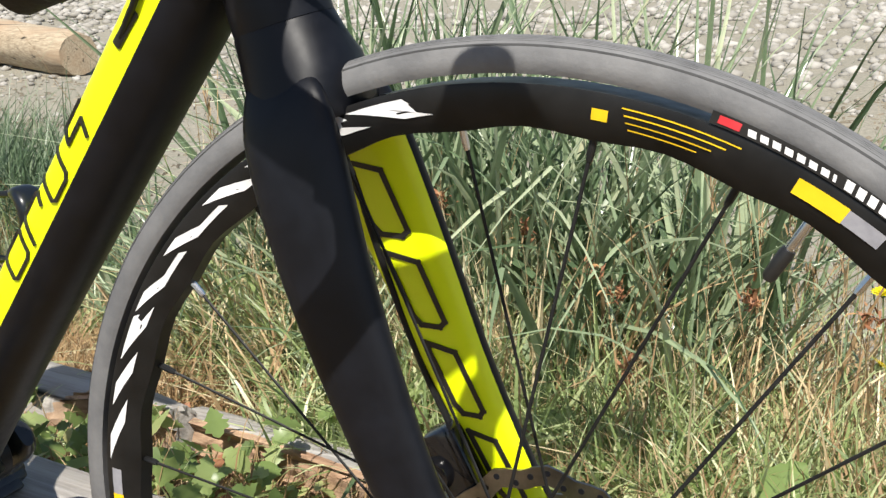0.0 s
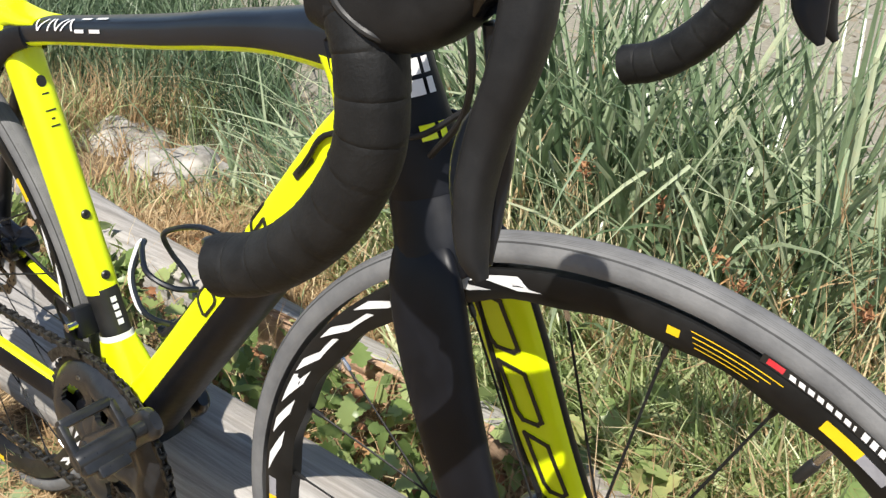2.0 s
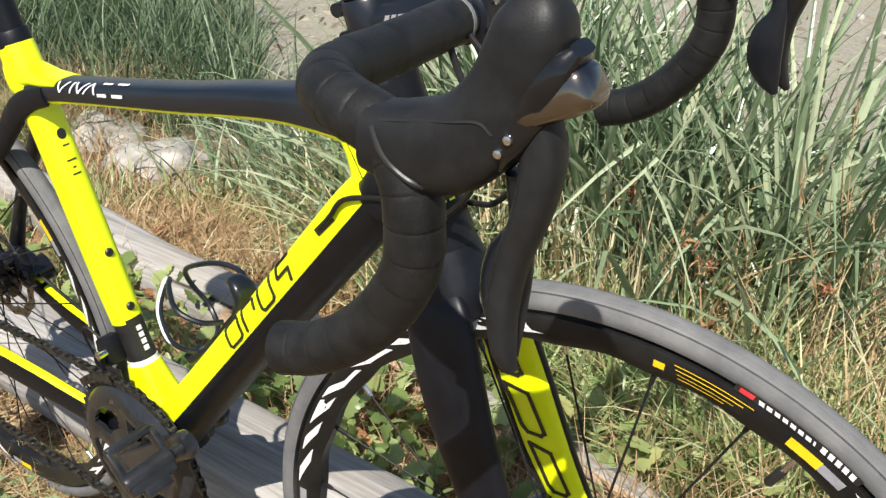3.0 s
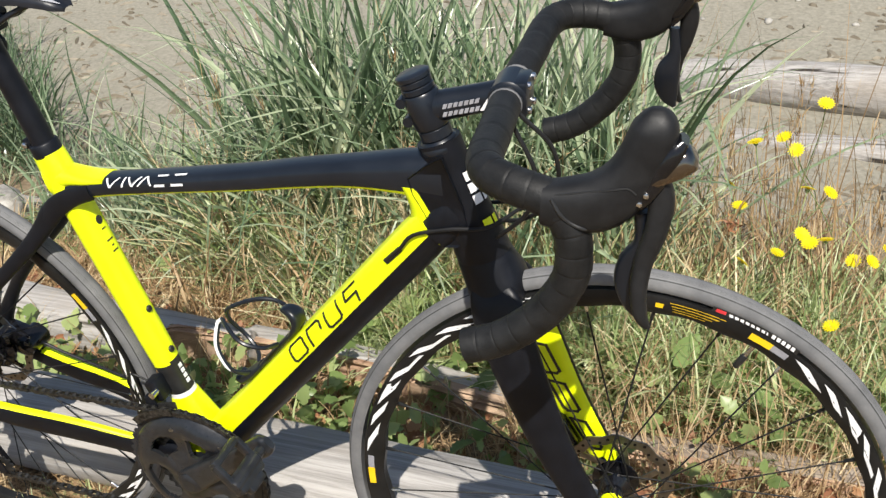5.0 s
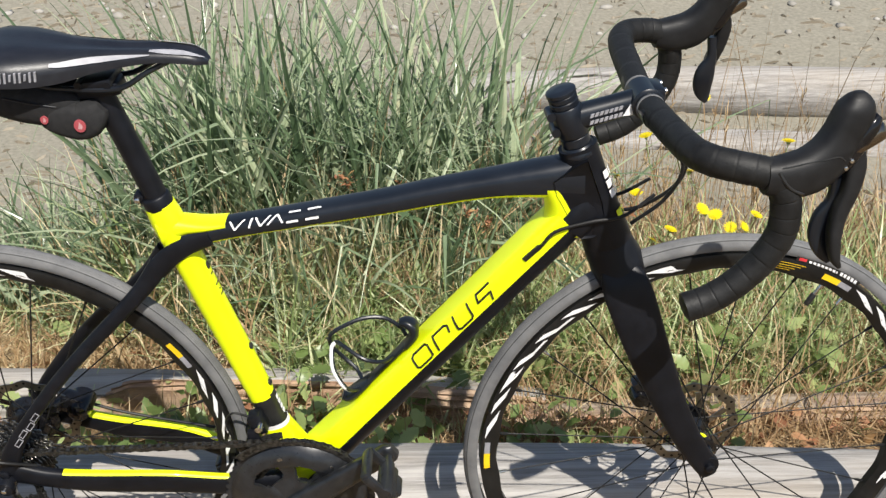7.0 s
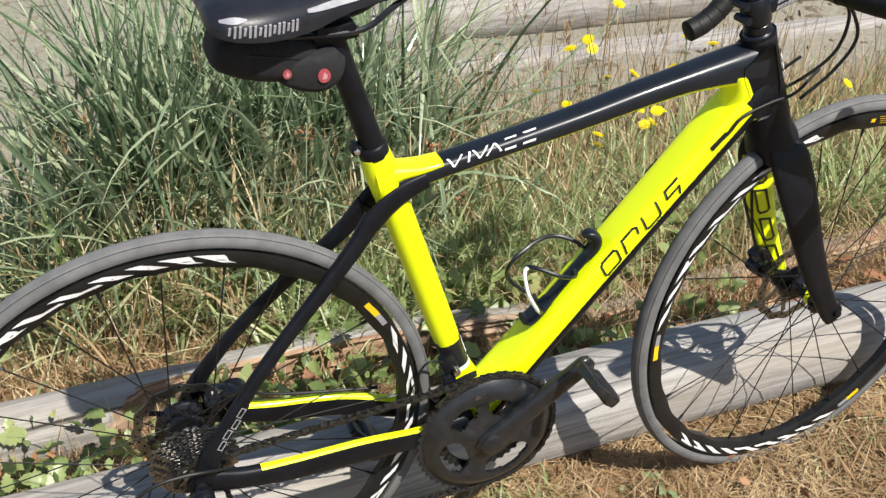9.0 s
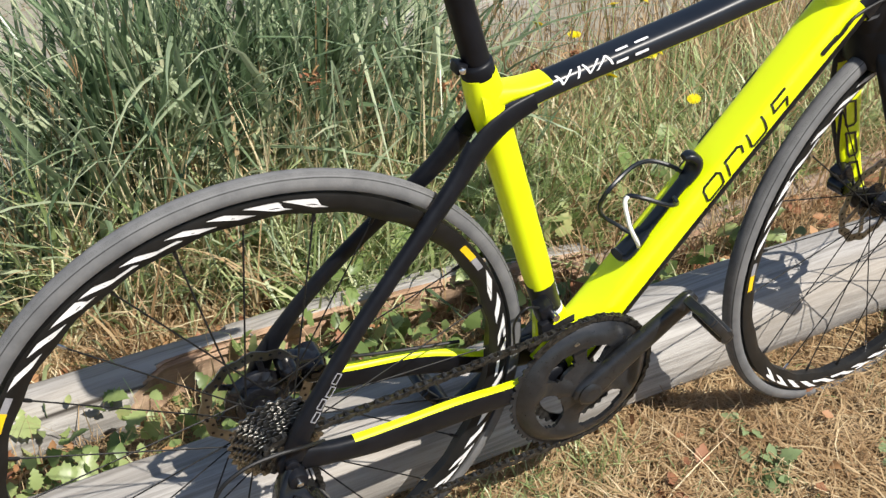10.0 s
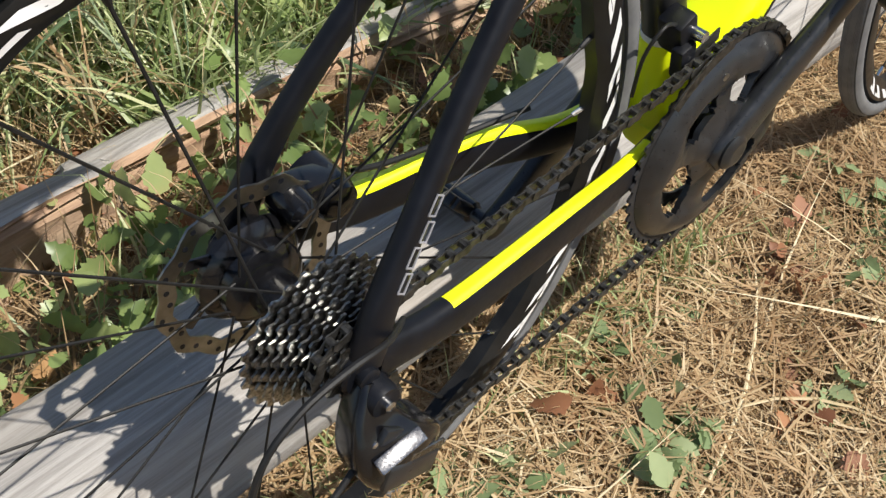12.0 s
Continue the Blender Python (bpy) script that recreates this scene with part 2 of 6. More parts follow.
def ring(c, u, v, a, b, n=20, e=2.0, e2=None):
    """Points of a superellipse round c, half-axes a along u and b along v; e2 shapes the half on v's side."""
    out = []
    for i in range(n):
        th = 2 * math.pi * i / n
        cu, sv = math.cos(th), math.sin(th)
        if e2:
            q = e2 if sv > 0 else e
            out.append(Vector(c) + Vector(u) * (a * math.copysign(abs(cu) ** (2 / q), cu)) + Vector(v) * (b * math.copysign(abs(sv) ** (2 / q), sv)))
            continue
        out.append(Vector(c) + Vector(u) * (a * math.copysign(abs(cu) ** (2 / e), cu)) + Vector(v) * (b * math.copysign(abs(sv) ** (2 / e), sv)))
    return out


def loft(bm, rings, closed=False, caps=True, slot=None):
    """Skin a list of rings; slot(i, j) picks the material of the face after ring i, point j."""
    vs = [[bm.verts.new(p) for p in r] for r in rings]
    n = len(vs[0])
    for i in range(len(vs) if closed else len(vs) - 1):
        r0, r1 = vs[i], vs[(i + 1) % len(vs)]
        for j in range(n):
            f = bm.faces.new((r0[j], r0[(j + 1) % n], r1[(j + 1) % n], r1[j]))
            if slot:
                f.material_index = slot(i, j)
    if caps and not closed:
        bm.faces.new(vs[0])
        bm.faces.new(vs[-1][::-1])
    return bm


def spline(pts, n):
    """Catmull-Rom through the points, n samples; each point may carry extra numbers (radii)."""
    p = [np.array(q, float) for q in pts]
    p = [2 * p[0] - p[1]] + p + [2 * p[-1] - p[-2]]
    out = []
    m = len(pts) - 1
    for k in range(n):
        s = k / (n - 1) * m
        i = min(int(s), m - 1)
        f = s - i
        a, b, c, d = p[i:i + 4]
        out.append(0.5 * (2 * b + (c - a) * f + (2 * a - 5 * b + 4 * c - d) * f ** 2 + (3 * b - a - 3 * c + d) * f ** 3))
    return out


def sweep(bm, pts, side=(0, 1, 0), n=24, seg=20, e=2.0, caps=True, slot=None, e2=None):
    """A tube through points (x, y, z, a, b): a is the half-width along side, b across it."""
    q = spline(pts, n)
    rings = []
    for i, s in enumerate(q):
        t = Vector(q[min(i + 1, n - 1)][:3] - q[max(i - 1, 0)][:3]).normalized()
        u = Vector(side)
        u = (u - t * u.dot(t)).normalized()
        rings.append(ring(s[:3], u, t.cross(u), s[3], s[4], seg, e, e2))
    return loft(bm, rings, caps=caps, slot=slot)


def outline(bm, loop, width, face, thick=0.0008):
    """Flat bars along the sides of a closed outline; face is the surface's normal."""
    n = len(loop)
    face = Vector(face).normalized()
    for i in range(n):
        a, b = Vector(loop[i]), Vector(loop[(i + 1) % n])
        d = (b - a).normalized()
        w = face.cross(d).normalized()
        box(bm, (a + b) / 2, (b - a) / 2 + d * width * 0.5, w * (width / 2), face * (thick / 2))
    return bm


def wire(bm, pts, r, n=20, seg=8, side=(0, 1, 0.3)):
    return sweep(bm, [(*p, r, r) for p in pts], side, n, seg)


def revolve(bm, profile, seg=96, closed=True, centre=(0, 0, 0), a0=0.0):
    """Turn a profile of (radius, y) round the y axis."""
    rings = []
    for i in range(seg):
        a = a0 + 2 * math.pi * i / seg
        rings.append([Vector((centre[0] + r * math.cos(a), centre[1] + y, centre[2] + r * math.sin(a))) for r, y in profile])
    vs = [[bm.verts.new(p) for p in r] for r in rings]
    m = len(profile)
    for i in range(seg):
        r0, r1 = vs[i], vs[(i + 1) % seg]
        for j in range(m if closed else m - 1):
            bm.faces.new((r0[j], r1[j], r1[(j + 1) % m], r0[(j + 1) % m]))
    return bm


def lathe(bm, profile, base, axis, seg=20):
    """Turn a profile of (radius, height) round an axis, capped."""
    ax = Vector(axis).normalized()
    u = ax.orthogonal().normalized()
    v = ax.cross(u)
    return loft(bm, [ring(Vector(base) + ax * h, u, v, r, r, seg) for r, h in profile])


def box(bm, c, u, v, w, bevel=0.0):
    """A block round c with half-edge vectors u, v, w."""
    c, u, v, w = Vector(c), Vector(u), Vector(v), Vector(w)
    vs = [bm.verts.new(c + u * i + v * j + w * k) for i in (-1, 1) for j in (-1, 1) for k in (-1, 1)]
    fs = [bm.faces.new([vs[i] for i in f]) for f in ((0, 1, 3, 2), (4, 6, 7, 5), (0, 4, 5, 1), (2, 3, 7, 6), (0, 2, 6, 4), (1, 5, 7, 3))]
    if bevel:
        es = list({e for f in fs for e in f.edges})
        bmesh.ops.bevel(bm, geom=es, offset=bevel, segments=2, affect='EDGES', profile=0.5)
    return bm


def prism(bm, outline, thick):
    """A plate: an outline of points, and the vector of its thickness."""
    a = [bm.verts.new(Vector(p)) for p in outline]
    b = [bm.verts.new(Vector(p) + Vector(thick)) for p in outline]
    n = len(a)
    bm.faces.new(a[::-1])
    bm.faces.new(b)
    for i in range(n):
        bm.faces.new((a[i], a[(i + 1) % n], b[(i + 1) % n], b[i]))
    return bm


def raw(name, verts, faces, mat, parent=None, flat=True):
    me = bpy.data.meshes.new(name)
    me.from_pydata(verts, [], faces)
    for mt in (mat if isinstance(mat, (list, tuple)) else [mat]):
        me.materials.append(mt)
    if not flat:
        for p in me.polygons:
            p.use_smooth = True
    ob = new(name, me)
    if parent is not None:
        ob.parent = parent
    return ob


def empty(name, label, category, matrix=None):
    ob = new(name)
    ob.empty_display_size = 0.1
    if matrix is not None:
        ob.matrix_basis = matrix
    return tagged(ob, label, category)


# ================================================================ ground
def lerp_table(v, table):
    return float(np.interp(v, [p[0] for p in table], [p[1] for p in table]))


PROFILE = [(-30, -0.6), (-3, -0.04), (-0.6, 0.0), (0.15, 0.0), (0.3, -0.035), (0.6, -0.10), (0.9, -0.16), (1.3, -0.25), (1.8, -0.31), (3.0, -0.33), (6.0, -0.28), (12.0, -0.10), (40.0, 0.6), (1500.0, 4.0)]


def height(x, y):
    """Height of the ground: flat verge, a dip behind the logs, then the beach rising away."""
    z = lerp_table(y, PROFILE)
    near = math.exp(-((y - 0.0) / 0.9) ** 2)
    z += 0.012 * noise.noise(Vector((x * 3.1, y * 3.1, 0.3))) * (1 - 0.4 * near)
    if y < 0.1:
        z += 0.010 * noise.noise(Vector((x * 11, y * 11, 8.0))) * min(1, (0.1 - y) / 0.1)
    if y > 1.5:
        z += 0.05 * noise.noise(Vector((x * 0.7, y * 0.7, 4.0))) * min(1, (y - 1.5) / 2)
    return z


def build_ground():
    def axis(lo, hi, fine, n_far):
        mid = list(np.arange(lo, hi + 1e-6, fine))
        far = [hi * 1.0 + (1500 - hi) * (k / n_far) ** 3 for k in range(1, n_far + 1)]
        far_lo = [lo - (1500 + lo) * (k / n_far) ** 3 for k in range(1, n_far + 1)]
        return far_lo[::-1] + mid + far
    xs = axis(-4.0, 4.0, 0.08, 26)
    ys = axis(-2.0, 6.0, 0.08, 26)
    verts = [(x, y, height(x, y) if abs(x) < 60 and abs(y) < 60 else lerp_table(y, PROFILE)) for y in ys for x in xs]
    n = len(xs)
    faces = [(j * n + i, j * n + i + 1, (j + 1) * n + i + 1, (j + 1) * n + i) for j in range(len(ys) - 1) for i in range(n - 1)]
    g = raw("ground", verts, faces, SOIL, flat=False)
    tagged(g, "dry grassy bank falling to a pale sandy beach", "ground", kind="structure")


build_ground()


# ================================================================ logs
def log_thing(name, label, axis_pts, mat, seed, seg=40, n=70, rough_end=True, flat_top=0.0, split=None):
    """A weathered log: axis points carry (x, y, z, radius); long grooves, dents and knots."""
    rnd = random.Random(seed)
    q = spline(axis_pts, n)
    rings = []
    groove = [rnd.uniform(-1, 1) for _ in range(seg)]
    for i, s in enumerate(q):
        t = Vector(q[min(i + 1, n - 1)][:3] - q[max(i - 1, 0)][:3]).normalized()
        u = Vector((0, 0, 1))
        u = (u - t * u.dot(t)).normalized()
        v = t.cross(u)
        r = []
        for j in range(seg):
            a = 2 * math.pi * j / seg
            rr = s[3] * (1 + 0.012 * groove[j] + 0.06 * noise.noise(Vector((s[0] * 1.2, s[1] + 2 * math.cos(a), 2 * math.sin(a) + seed))) + 0.02 * noise.noise(Vector((s[0] * 9, 3 * math.cos(a), 3 * math.sin(a) + seed))))
            if i in (0, n - 1):
                rr *= 0.90
            side = rr * math.sin(a)
            if split is not None:
                side = min(side, s[3] * (split(s[0]) + 0.22 * noise.noise(Vector((s[0] * 2.5, 9 * math.cos(a), seed))) + 0.06 * noise.noise(Vector((s[0] * 14, 30 * math.cos(a), seed)))))
            p = Vector(s[:3]) + u * (rr * math.cos(a) * (1 - flat_top * max(0, math.cos(a)) ** 3)) + v * side
            if i in (0, n - 1) and rough_end:
                p += t * (0.006 * rnd.uniform(-1, 1))
            r.append(p)
        rings.append(r)
    torn = lambda i, j: 1 if split is not None and math.sin(2 * math.pi * (j + 0.5) / seg) > split(q[i][0]) + 0.05 else 0
    bm = loft(bmesh.new(), rings, slot=torn)
    ob = part(name, bm, mat, None, "", None, 35)
    return tagged(ob, label, "log")


log_thing("driftwood_log", "bleached grey driftwood log lying beside the bicycle", [(-1.6, 0.175, 0.055, 0.088), (-0.7, 0.168, 0.060, 0.088), (0.1, 0.158, 0.062, 0.086), (0.7, 0.150, 0.064, 0.086), (1.3, 0.128, 0.062, 0.084), (2.3, 0.09, 0.056, 0.08)], LOGWOOD, 3, n=120, flat_top=0.08)
log_thing("driftwood_log", "grey log with a broken reddish end lying in brambles", [(-1.7, 0.70, -0.06, 0.066), (-1.0, 0.62, -0.045, 0.066), (-0.4, 0.545, -0.035, 0.064), (0.0, 0.520, -0.028, 0.062), (0.125, 0.510, -0.026, 0.056)], [LOGWOOD, SPLITWOOD], 8, n=140, flat_top=0.1, split=lambda x: float(np.interp(x, [-0.14, -0.03, 0.1], [1.3, 0.12, -0.05])))
log_thing("driftwood_log", "split reddish-brown log half hidden in brambles", [(0.09, 0.560, -0.055, 0.060), (0.35, 0.525, -0.035, 0.062), (0.6, 0.495, -0.035, 0.060), (0.80, 0.485, -0.05, 0.05)], [LOGWOOD, SPLITWOOD], 15, n=110, flat_top=0.2, split=lambda x: 0.10)
log_thing("driftwood_log", "weathered brown log sunk in dry grass", [(0.74, 0.44, -0.062, 0.055), (1.1, 0.45, -0.056, 0.060), (1.6, 0.46, -0.06, 0.062), (2.3, 0.5, -0.07, 0.06)], [REDWOOD, SPLITWOOD], 21, n=110, flat_top=0.2, split=lambda x: 0.15)
log_thing("driftwood_log", "pale bleached beach log behind the reeds", [(0.7, 2.62, -0.30, 0.07), (1.4, 2.52, -0.26, 0.09), (2.6, 2.40, -0.26, 0.10), (4.5, 2.25, -0.27, 0.10)], LOGWOOD, 33, n=60)
log_thing("driftwood_log", "low bleached plank half buried in the sand", [(0.9, 2.25, -0.34, 0.05), (1.6, 2.18, -0.32, 0.06), (2.6, 2.05, -0.32, 0.06), (3.8, 1.95, -0.33, 0.05)], LOGWOOD, 35, n=50, flat_top=0.3)
log_thing("driftwood_log", "sawn tan log lying on the pebble beach", [(-9.5, 5.5, -0.10, 0.18), (-6.5, 4.75, -0.14, 0.165), (-4.25, 4.20, -0.17, 0.145)], TANWOOD, 41, n=50)


# ================================================================ rocks
def rock_thing(c, size, seed, label):
    bm = bmesh.new()
    bmesh.ops.create_icosphere(bm, subdivisions=4, radius=1)
    for v in bm.verts:
        d = v.co.normalized()
        k = 1 + 0.28 * noise.noise(d * 1.6 + Vector((seed, 0, 0))) + 0.07 * noise.noise(d * 6 + Vector((0, seed, 0))) - 0.05 * abs(noise.noise(d * 3 + Vector((0, 0, seed))))
        v.co = Vector((d.x * size[0], d.y * size[1], d.z * size[2])) * k
    ob = part("rock", bm, STONE, None, "", pose(*c, 0, 0, seed * 40), 60)
    return tagged(ob, label, "rock")


rock_thing((-1.38, 1.10, -0.24), (0.15, 0.13, 0.11), 1, "rounded pale grey boulder behind the log")
rock_thing((-1.04, 1.05, -0.21), (0.16, 0.13, 0.105), 2, "rough pale grey boulder in dry grass")
rock_thing((-0.80, 0.96, -0.19), (0.08, 0.07, 0.05), 3, "small rough grey rock in dry grass")
rock_thing((-2.05, 1.45, -0.30), (0.15, 0.13, 0.11), 4, "rounded grey rock at the reeds' foot")


# ================================================================ road bicycle
BIKE_POSE = pose(0, 0.002, 0.336, 0.3, 0, 0) @ pose(0, 0, 0, 0, 0.2, -0.85) @ pose(0, 0, -0.336)
bike = empty("road_bicycle", "black and fluorescent yellow carbon road bicycle leaning on a log", "bicycle", BIKE_POSE)

BB = Vector((0.404, 0, 0.268))
REAR = Vector((0.0, 0, 0.336))
FRONT = Vector((0.972, 0, 0.336))
HEAD_TOP = Vector((0.784, 0, 0.795))
HEAD_DIR = Vector((0.325, 0, -1)).normalized()
STEER = Matrix.Translation(HEAD_TOP) @ Matrix.Rotation(radians(6.5), 4, -HEAD_DIR) @ Matrix.Translation(-HEAD_TOP)


def seat(z):
    return Vector((0.264 + 0.307 * (0.727 - z), 0, z))


def steerer(z):
    return HEAD_TOP + HEAD_DIR * ((HEAD_TOP.z - z) / -HEAD_DIR.z)


def down(s, off=0.0, y=0.0):
    """A place on the down tube: s along it from the bottom bracket, off above its axis."""
    return Vector((0.404 + 0.652 * s - 0.758 * (0.0045 + off), y, 0.268 + 0.758 * s + 0.652 * (0.0045 + off)))


# ---- frame tubes
def build_frame():
    # seat tube, yellow, with its aero section
    pts = [(*seat(z), a, b) for z, a, b in ((0.419, 0.0170, 0.0180), (0.46, 0.0178, 0.0188), (0.55, 0.0182, 0.0190), (0.64, 0.0185, 0.0195), (0.70, 0.019, 0.021), (0.728, 0.0178, 0.0190))]
    part("seat_tube", sweep(bmesh.new(), pts, seg=24, e=2.3), YELLOW, bike)
    # neck of the seat tube with its size mark
    pts = [(*seat(z), a, b) for z, a, b in ((0.365, 0.0165, 0.0185), (0.395, 0.0158, 0.0178), (0.423, 0.016, 0.019))]
    neck = part("seat_tube_neck", sweep(bmesh.new(), pts, n=10, e=2.3), DECALB, bike, "black band low on the seat tube")
    bm = bmesh.new()
    pts = [(*seat(z), a, b) for z, a, b in ((0.367, 0.0173, 0.0193), (0.370, 0.0170, 0.0190), (0.374, 0.0168, 0.0188))]
    part("size_band", sweep(bm, pts, n=6, e=2.3), WHITE, neck, "white size band")
    # yellow foot of the seat tube down to the bottom bracket
    pts = [(*seat(z), a, b) for z, a, b in ((0.258, 0.034, 0.040), (0.295, 0.031, 0.034), (0.335, 0.024, 0.026), (0.368, 0.0175, 0.0195))]
    shell = sweep(bmesh.new(), pts, n=18, e=2.6)
    for f in shell.faces:
        c = f.calc_center_median()
        if (c.z - 0.268) * 0.652 - (c.x - 0.404) * 0.758 < 0.004:
            f.material_index = 1
    part("bottom_bracket_shell", shell, [YELLOW, BLACK], bike)
    bm = bmesh.new()
    lathe(bm, [(0.021, -0.043), (0.024, -0.041), (0.024, 0.041), (0.021, 0.043)], BB, (0, 1, 0), 32)
    part("bottom_bracket", bm, BLACK, bike)
    # down tube: yellow above, black below, ending in a black collar at the head
    rows = [(-0.02, 0.034, 0.030), (0.05, 0.033, 0.0285), (0.15, 0.031, 0.0270), (0.30, 0.0295, 0.0265), (0.45, 0.0295, 0.0265), (0.53, 0.0300, 0.0265), (0.558, 0.0300, 0.0255), (0.576, 0.0298, 0.0240)]
    lower = lambda i, j: 1 if 0 <= j <= 19 else 0
    part("down_tube", sweep(bmesh.new(), [(*down(s), a, b) for s, a, b in rows], side=(0, -1, 0), seg=40, e=5.0, e2=2.1, slot=lower), [YELLOW, BLACK], bike)
    rows = [(0.571, 0.0306, 0.0240), (0.580, 0.0300, 0.0250), (0.594, 0.0280, 0.0265), (0.612, 0.0240, 0.0270)]
    part("down_tube_head", sweep(bmesh.new(), [(*down(s, -0.004), a, b) for s, a, b in rows], side=(0, -1, 0), seg=28, e=2.8), BLACK, bike)
    # yellow web rounding the corner between the tubes, and the black fairing of the head in front of it
    rings = []
    for z, edge, depth in ((0.690, 0.783, 0.044), (0.702, 0.778, 0.037), (0.714, 0.7735, 0.030), (0.726, 0.7685, 0.025), (0.738, 0.7625, 0.021), (0.748, 0.757, 0.020), (0.756, 0.752, 0.020)):
        half = [(edge - depth * math.sin(a) ** 0.8, 0.0246 * math.cos(a)) for a in (math.pi * k / 16 for k in range(17))]
        rings.append([Vector((x, y, z)) for x, y in half] + [Vector((edge + 0.012, -0.022, z)), Vector((edge + 0.012, 0.022, z))])
    part("head_gusset", loft(bmesh.new(), rings), YELLOW, bike)
    face = [(0.7775, 0.702), (0.7735, 0.714), (0.7685, 0.726), (0.7625, 0.738), (0.756, 0.750), (0.752, 0.768), (0.775, 0.787), (0.792, 0.797), (0.812, 0.740), (0.818, 0.705), (0.803, 0.690), (0.788, 0.688)]
    rings = []
    for y, k in ((-0.0232, 0.95), (-0.0252, 1.0), (0.0252, 1.0), (0.0232, 0.95)):
        rings.append([Vector((0.785 + (x - 0.785) * k, y, 0.735 + (z - 0.735) * k)) for x, z in face])
    part("head_fairing", loft(bmesh.new(), rings), BLACK, bike)
    # top tube: black, yellow along its belly
    rows = [(0.285, 0.680, 0.0175, 0.0155), (0.34, 0.693, 0.0178, 0.0130), (0.425, 0.7085, 0.0185, 0.0125), (0.54, 0.729, 0.019, 0.0138), (0.61, 0.7435, 0.0198, 0.0150), (0.675, 0.755, 0.021, 0.0165), (0.737, 0.762, 0.0235, 0.0225), (0.79, 0.764, 0.024, 0.030)]
    belly = lambda i, j: 1 if (2 <= j <= 11 and 2 < i < 24) else 0
    part("top_tube", sweep(bmesh.new(), [(x, 0, z, a, b) for x, z, a, b in rows], side=(0, -1, 0), n=28, seg=28, e=2.9, slot=belly), [GLOSS, YELLOW], bike)
    # yellow shoulder where the seat tube meets the top tube
    bm = bmesh.new()
    pts = [(0.262, 0, 0.694, 0.0195, 0.024), (0.29, 0, 0.699, 0.0182, 0.0115), (0.318, 0, 0.7000, 0.0178, 0.0065), (0.346, 0, 0.7035, 0.0165, 0.0040)]
    part("top_tube_shoulder", sweep(bm, pts, side=(0, -1, 0), n=16, e=2.7), YELLOW, bike)
    # black band that runs from the top tube into the seat stays
    for s in (-1, 1):
        bm = bmesh.new()
        pts = [(0.325, s * 0.0165, 0.687, 0.0035, 0.0105), (0.295, s * 0.0185, 0.677, 0.0038, 0.0125), (0.268, s * 0.0195, 0.660, 0.005, 0.014), (0.250, s * 0.0195, 0.640, 0.0075, 0.0135)]
        part("stay_blend", sweep(bm, pts, n=14), BLACK, bike)
        # seat stay
        bm = bmesh.new()
        pts = [(0.256, s * 0.017, 0.650, 0.008, 0.0140), (0.220, s * 0.025, 0.606, 0.0078, 0.0112), (0.144, s * 0.042, 0.532, 0.0072, 0.0094), (0.094, s * 0.052, 0.479, 0.0072, 0.0092), (0.053, s * 0.0605, 0.428, 0.0074, 0.0098), (0.020, s * 0.0655, 0.378, 0.0085, 0.0125), (0.005, s * 0.0665, 0.338, 0.0085, 0.0150)]
        stay = part("seat_stay", sweep(bm, pts, n=28, seg=20, e=2.5), BLACK, bike)
        # pale outlined mark low on the stay
        p0, p1 = Vector((0.068, s * 0.0578, 0.441)), Vector((0.027, s * 0.0650, 0.388))
        for k in range(4):
            bm = bmesh.new()
            a = p0.lerp(p1, (k + 0.08) / 4)
            b = p0.lerp(p1, (k + 0.86) / 4)
            d = (b - a)
            nrm = Vector((-d.z, 0, d.x)).normalized() * 0.0030
            y = Vector((0, s * 0.0086, 0))
            wob = nrm * (0.35 if k % 2 else -0.35)
            loop = [a - nrm + wob + y, a + nrm + wob + y, b + nrm + wob + y, b - nrm + wob + y]
            outline(bm, loop, 0.0010, (0, 1, 0))
            part("stay_mark", bm, SILVER, stay, "pale outlined mark")
        # chain stay
        bm = bmesh.new()
        low = 0.006 if s > 0 else 0.0
        pts = [(0.385, s * 0.030, 0.280 - low, 0.012, 0.023), (0.31, s * 0.036, 0.282 - low, 0.0085, 0.018), (0.22, s * 0.052, 0.303 - low, 0.0085, 0.019), (0.12, s * 0.060, 0.312 - low * 0.6, 0.009, 0.018), (0.06, s * 0.064, 0.322, 0.0095, 0.015), (0.012, s * 0.0655, 0.334, 0.009, 0.017)]
        top = lambda i, j: 1 if (4 <= i <= 19 and (3 if s > 0 else 4) <= j <= (9 if s > 0 else 8)) else 0
        ob = part("chain_stay", sweep(bm, pts, side=(0, -1, 0), n=28, seg=28, e=2.7, slot=top), [BLACK, YELLOW], bike)
        # dropout
        bm = bmesh.new()
        lathe(bm, [(0.016, -0.006), (0.018, -0.004), (0.018, 0.004), (0.016, 0.006)], (0.002, s * 0.066, 0.334), (0, 1, 0), 20)
        lathe(bm, [(0.008, 0), (0.008, 0.008), (0.0065, 0.009)], (0, s * 0.07, 0.336), (0, s, 0), 14)
        part("dropout", bm, BLACK, bike)
    # head tube
    bm = bmesh.new()
    rows = [(0.806, 0.0215), (0.79, 0.0215), (0.75, 0.0225), (0.71, 0.0255), (0.685, 0.0275), (0.672, 0.0278)]
    loft(bm, [ring(steerer(z), (0, 1, 0), Vector(HEAD_DIR).cross((0, 1, 0)), r, r * 1.12, 28) for z, r in rows])
    head = part("head_tube", bm, BLACK, bike)
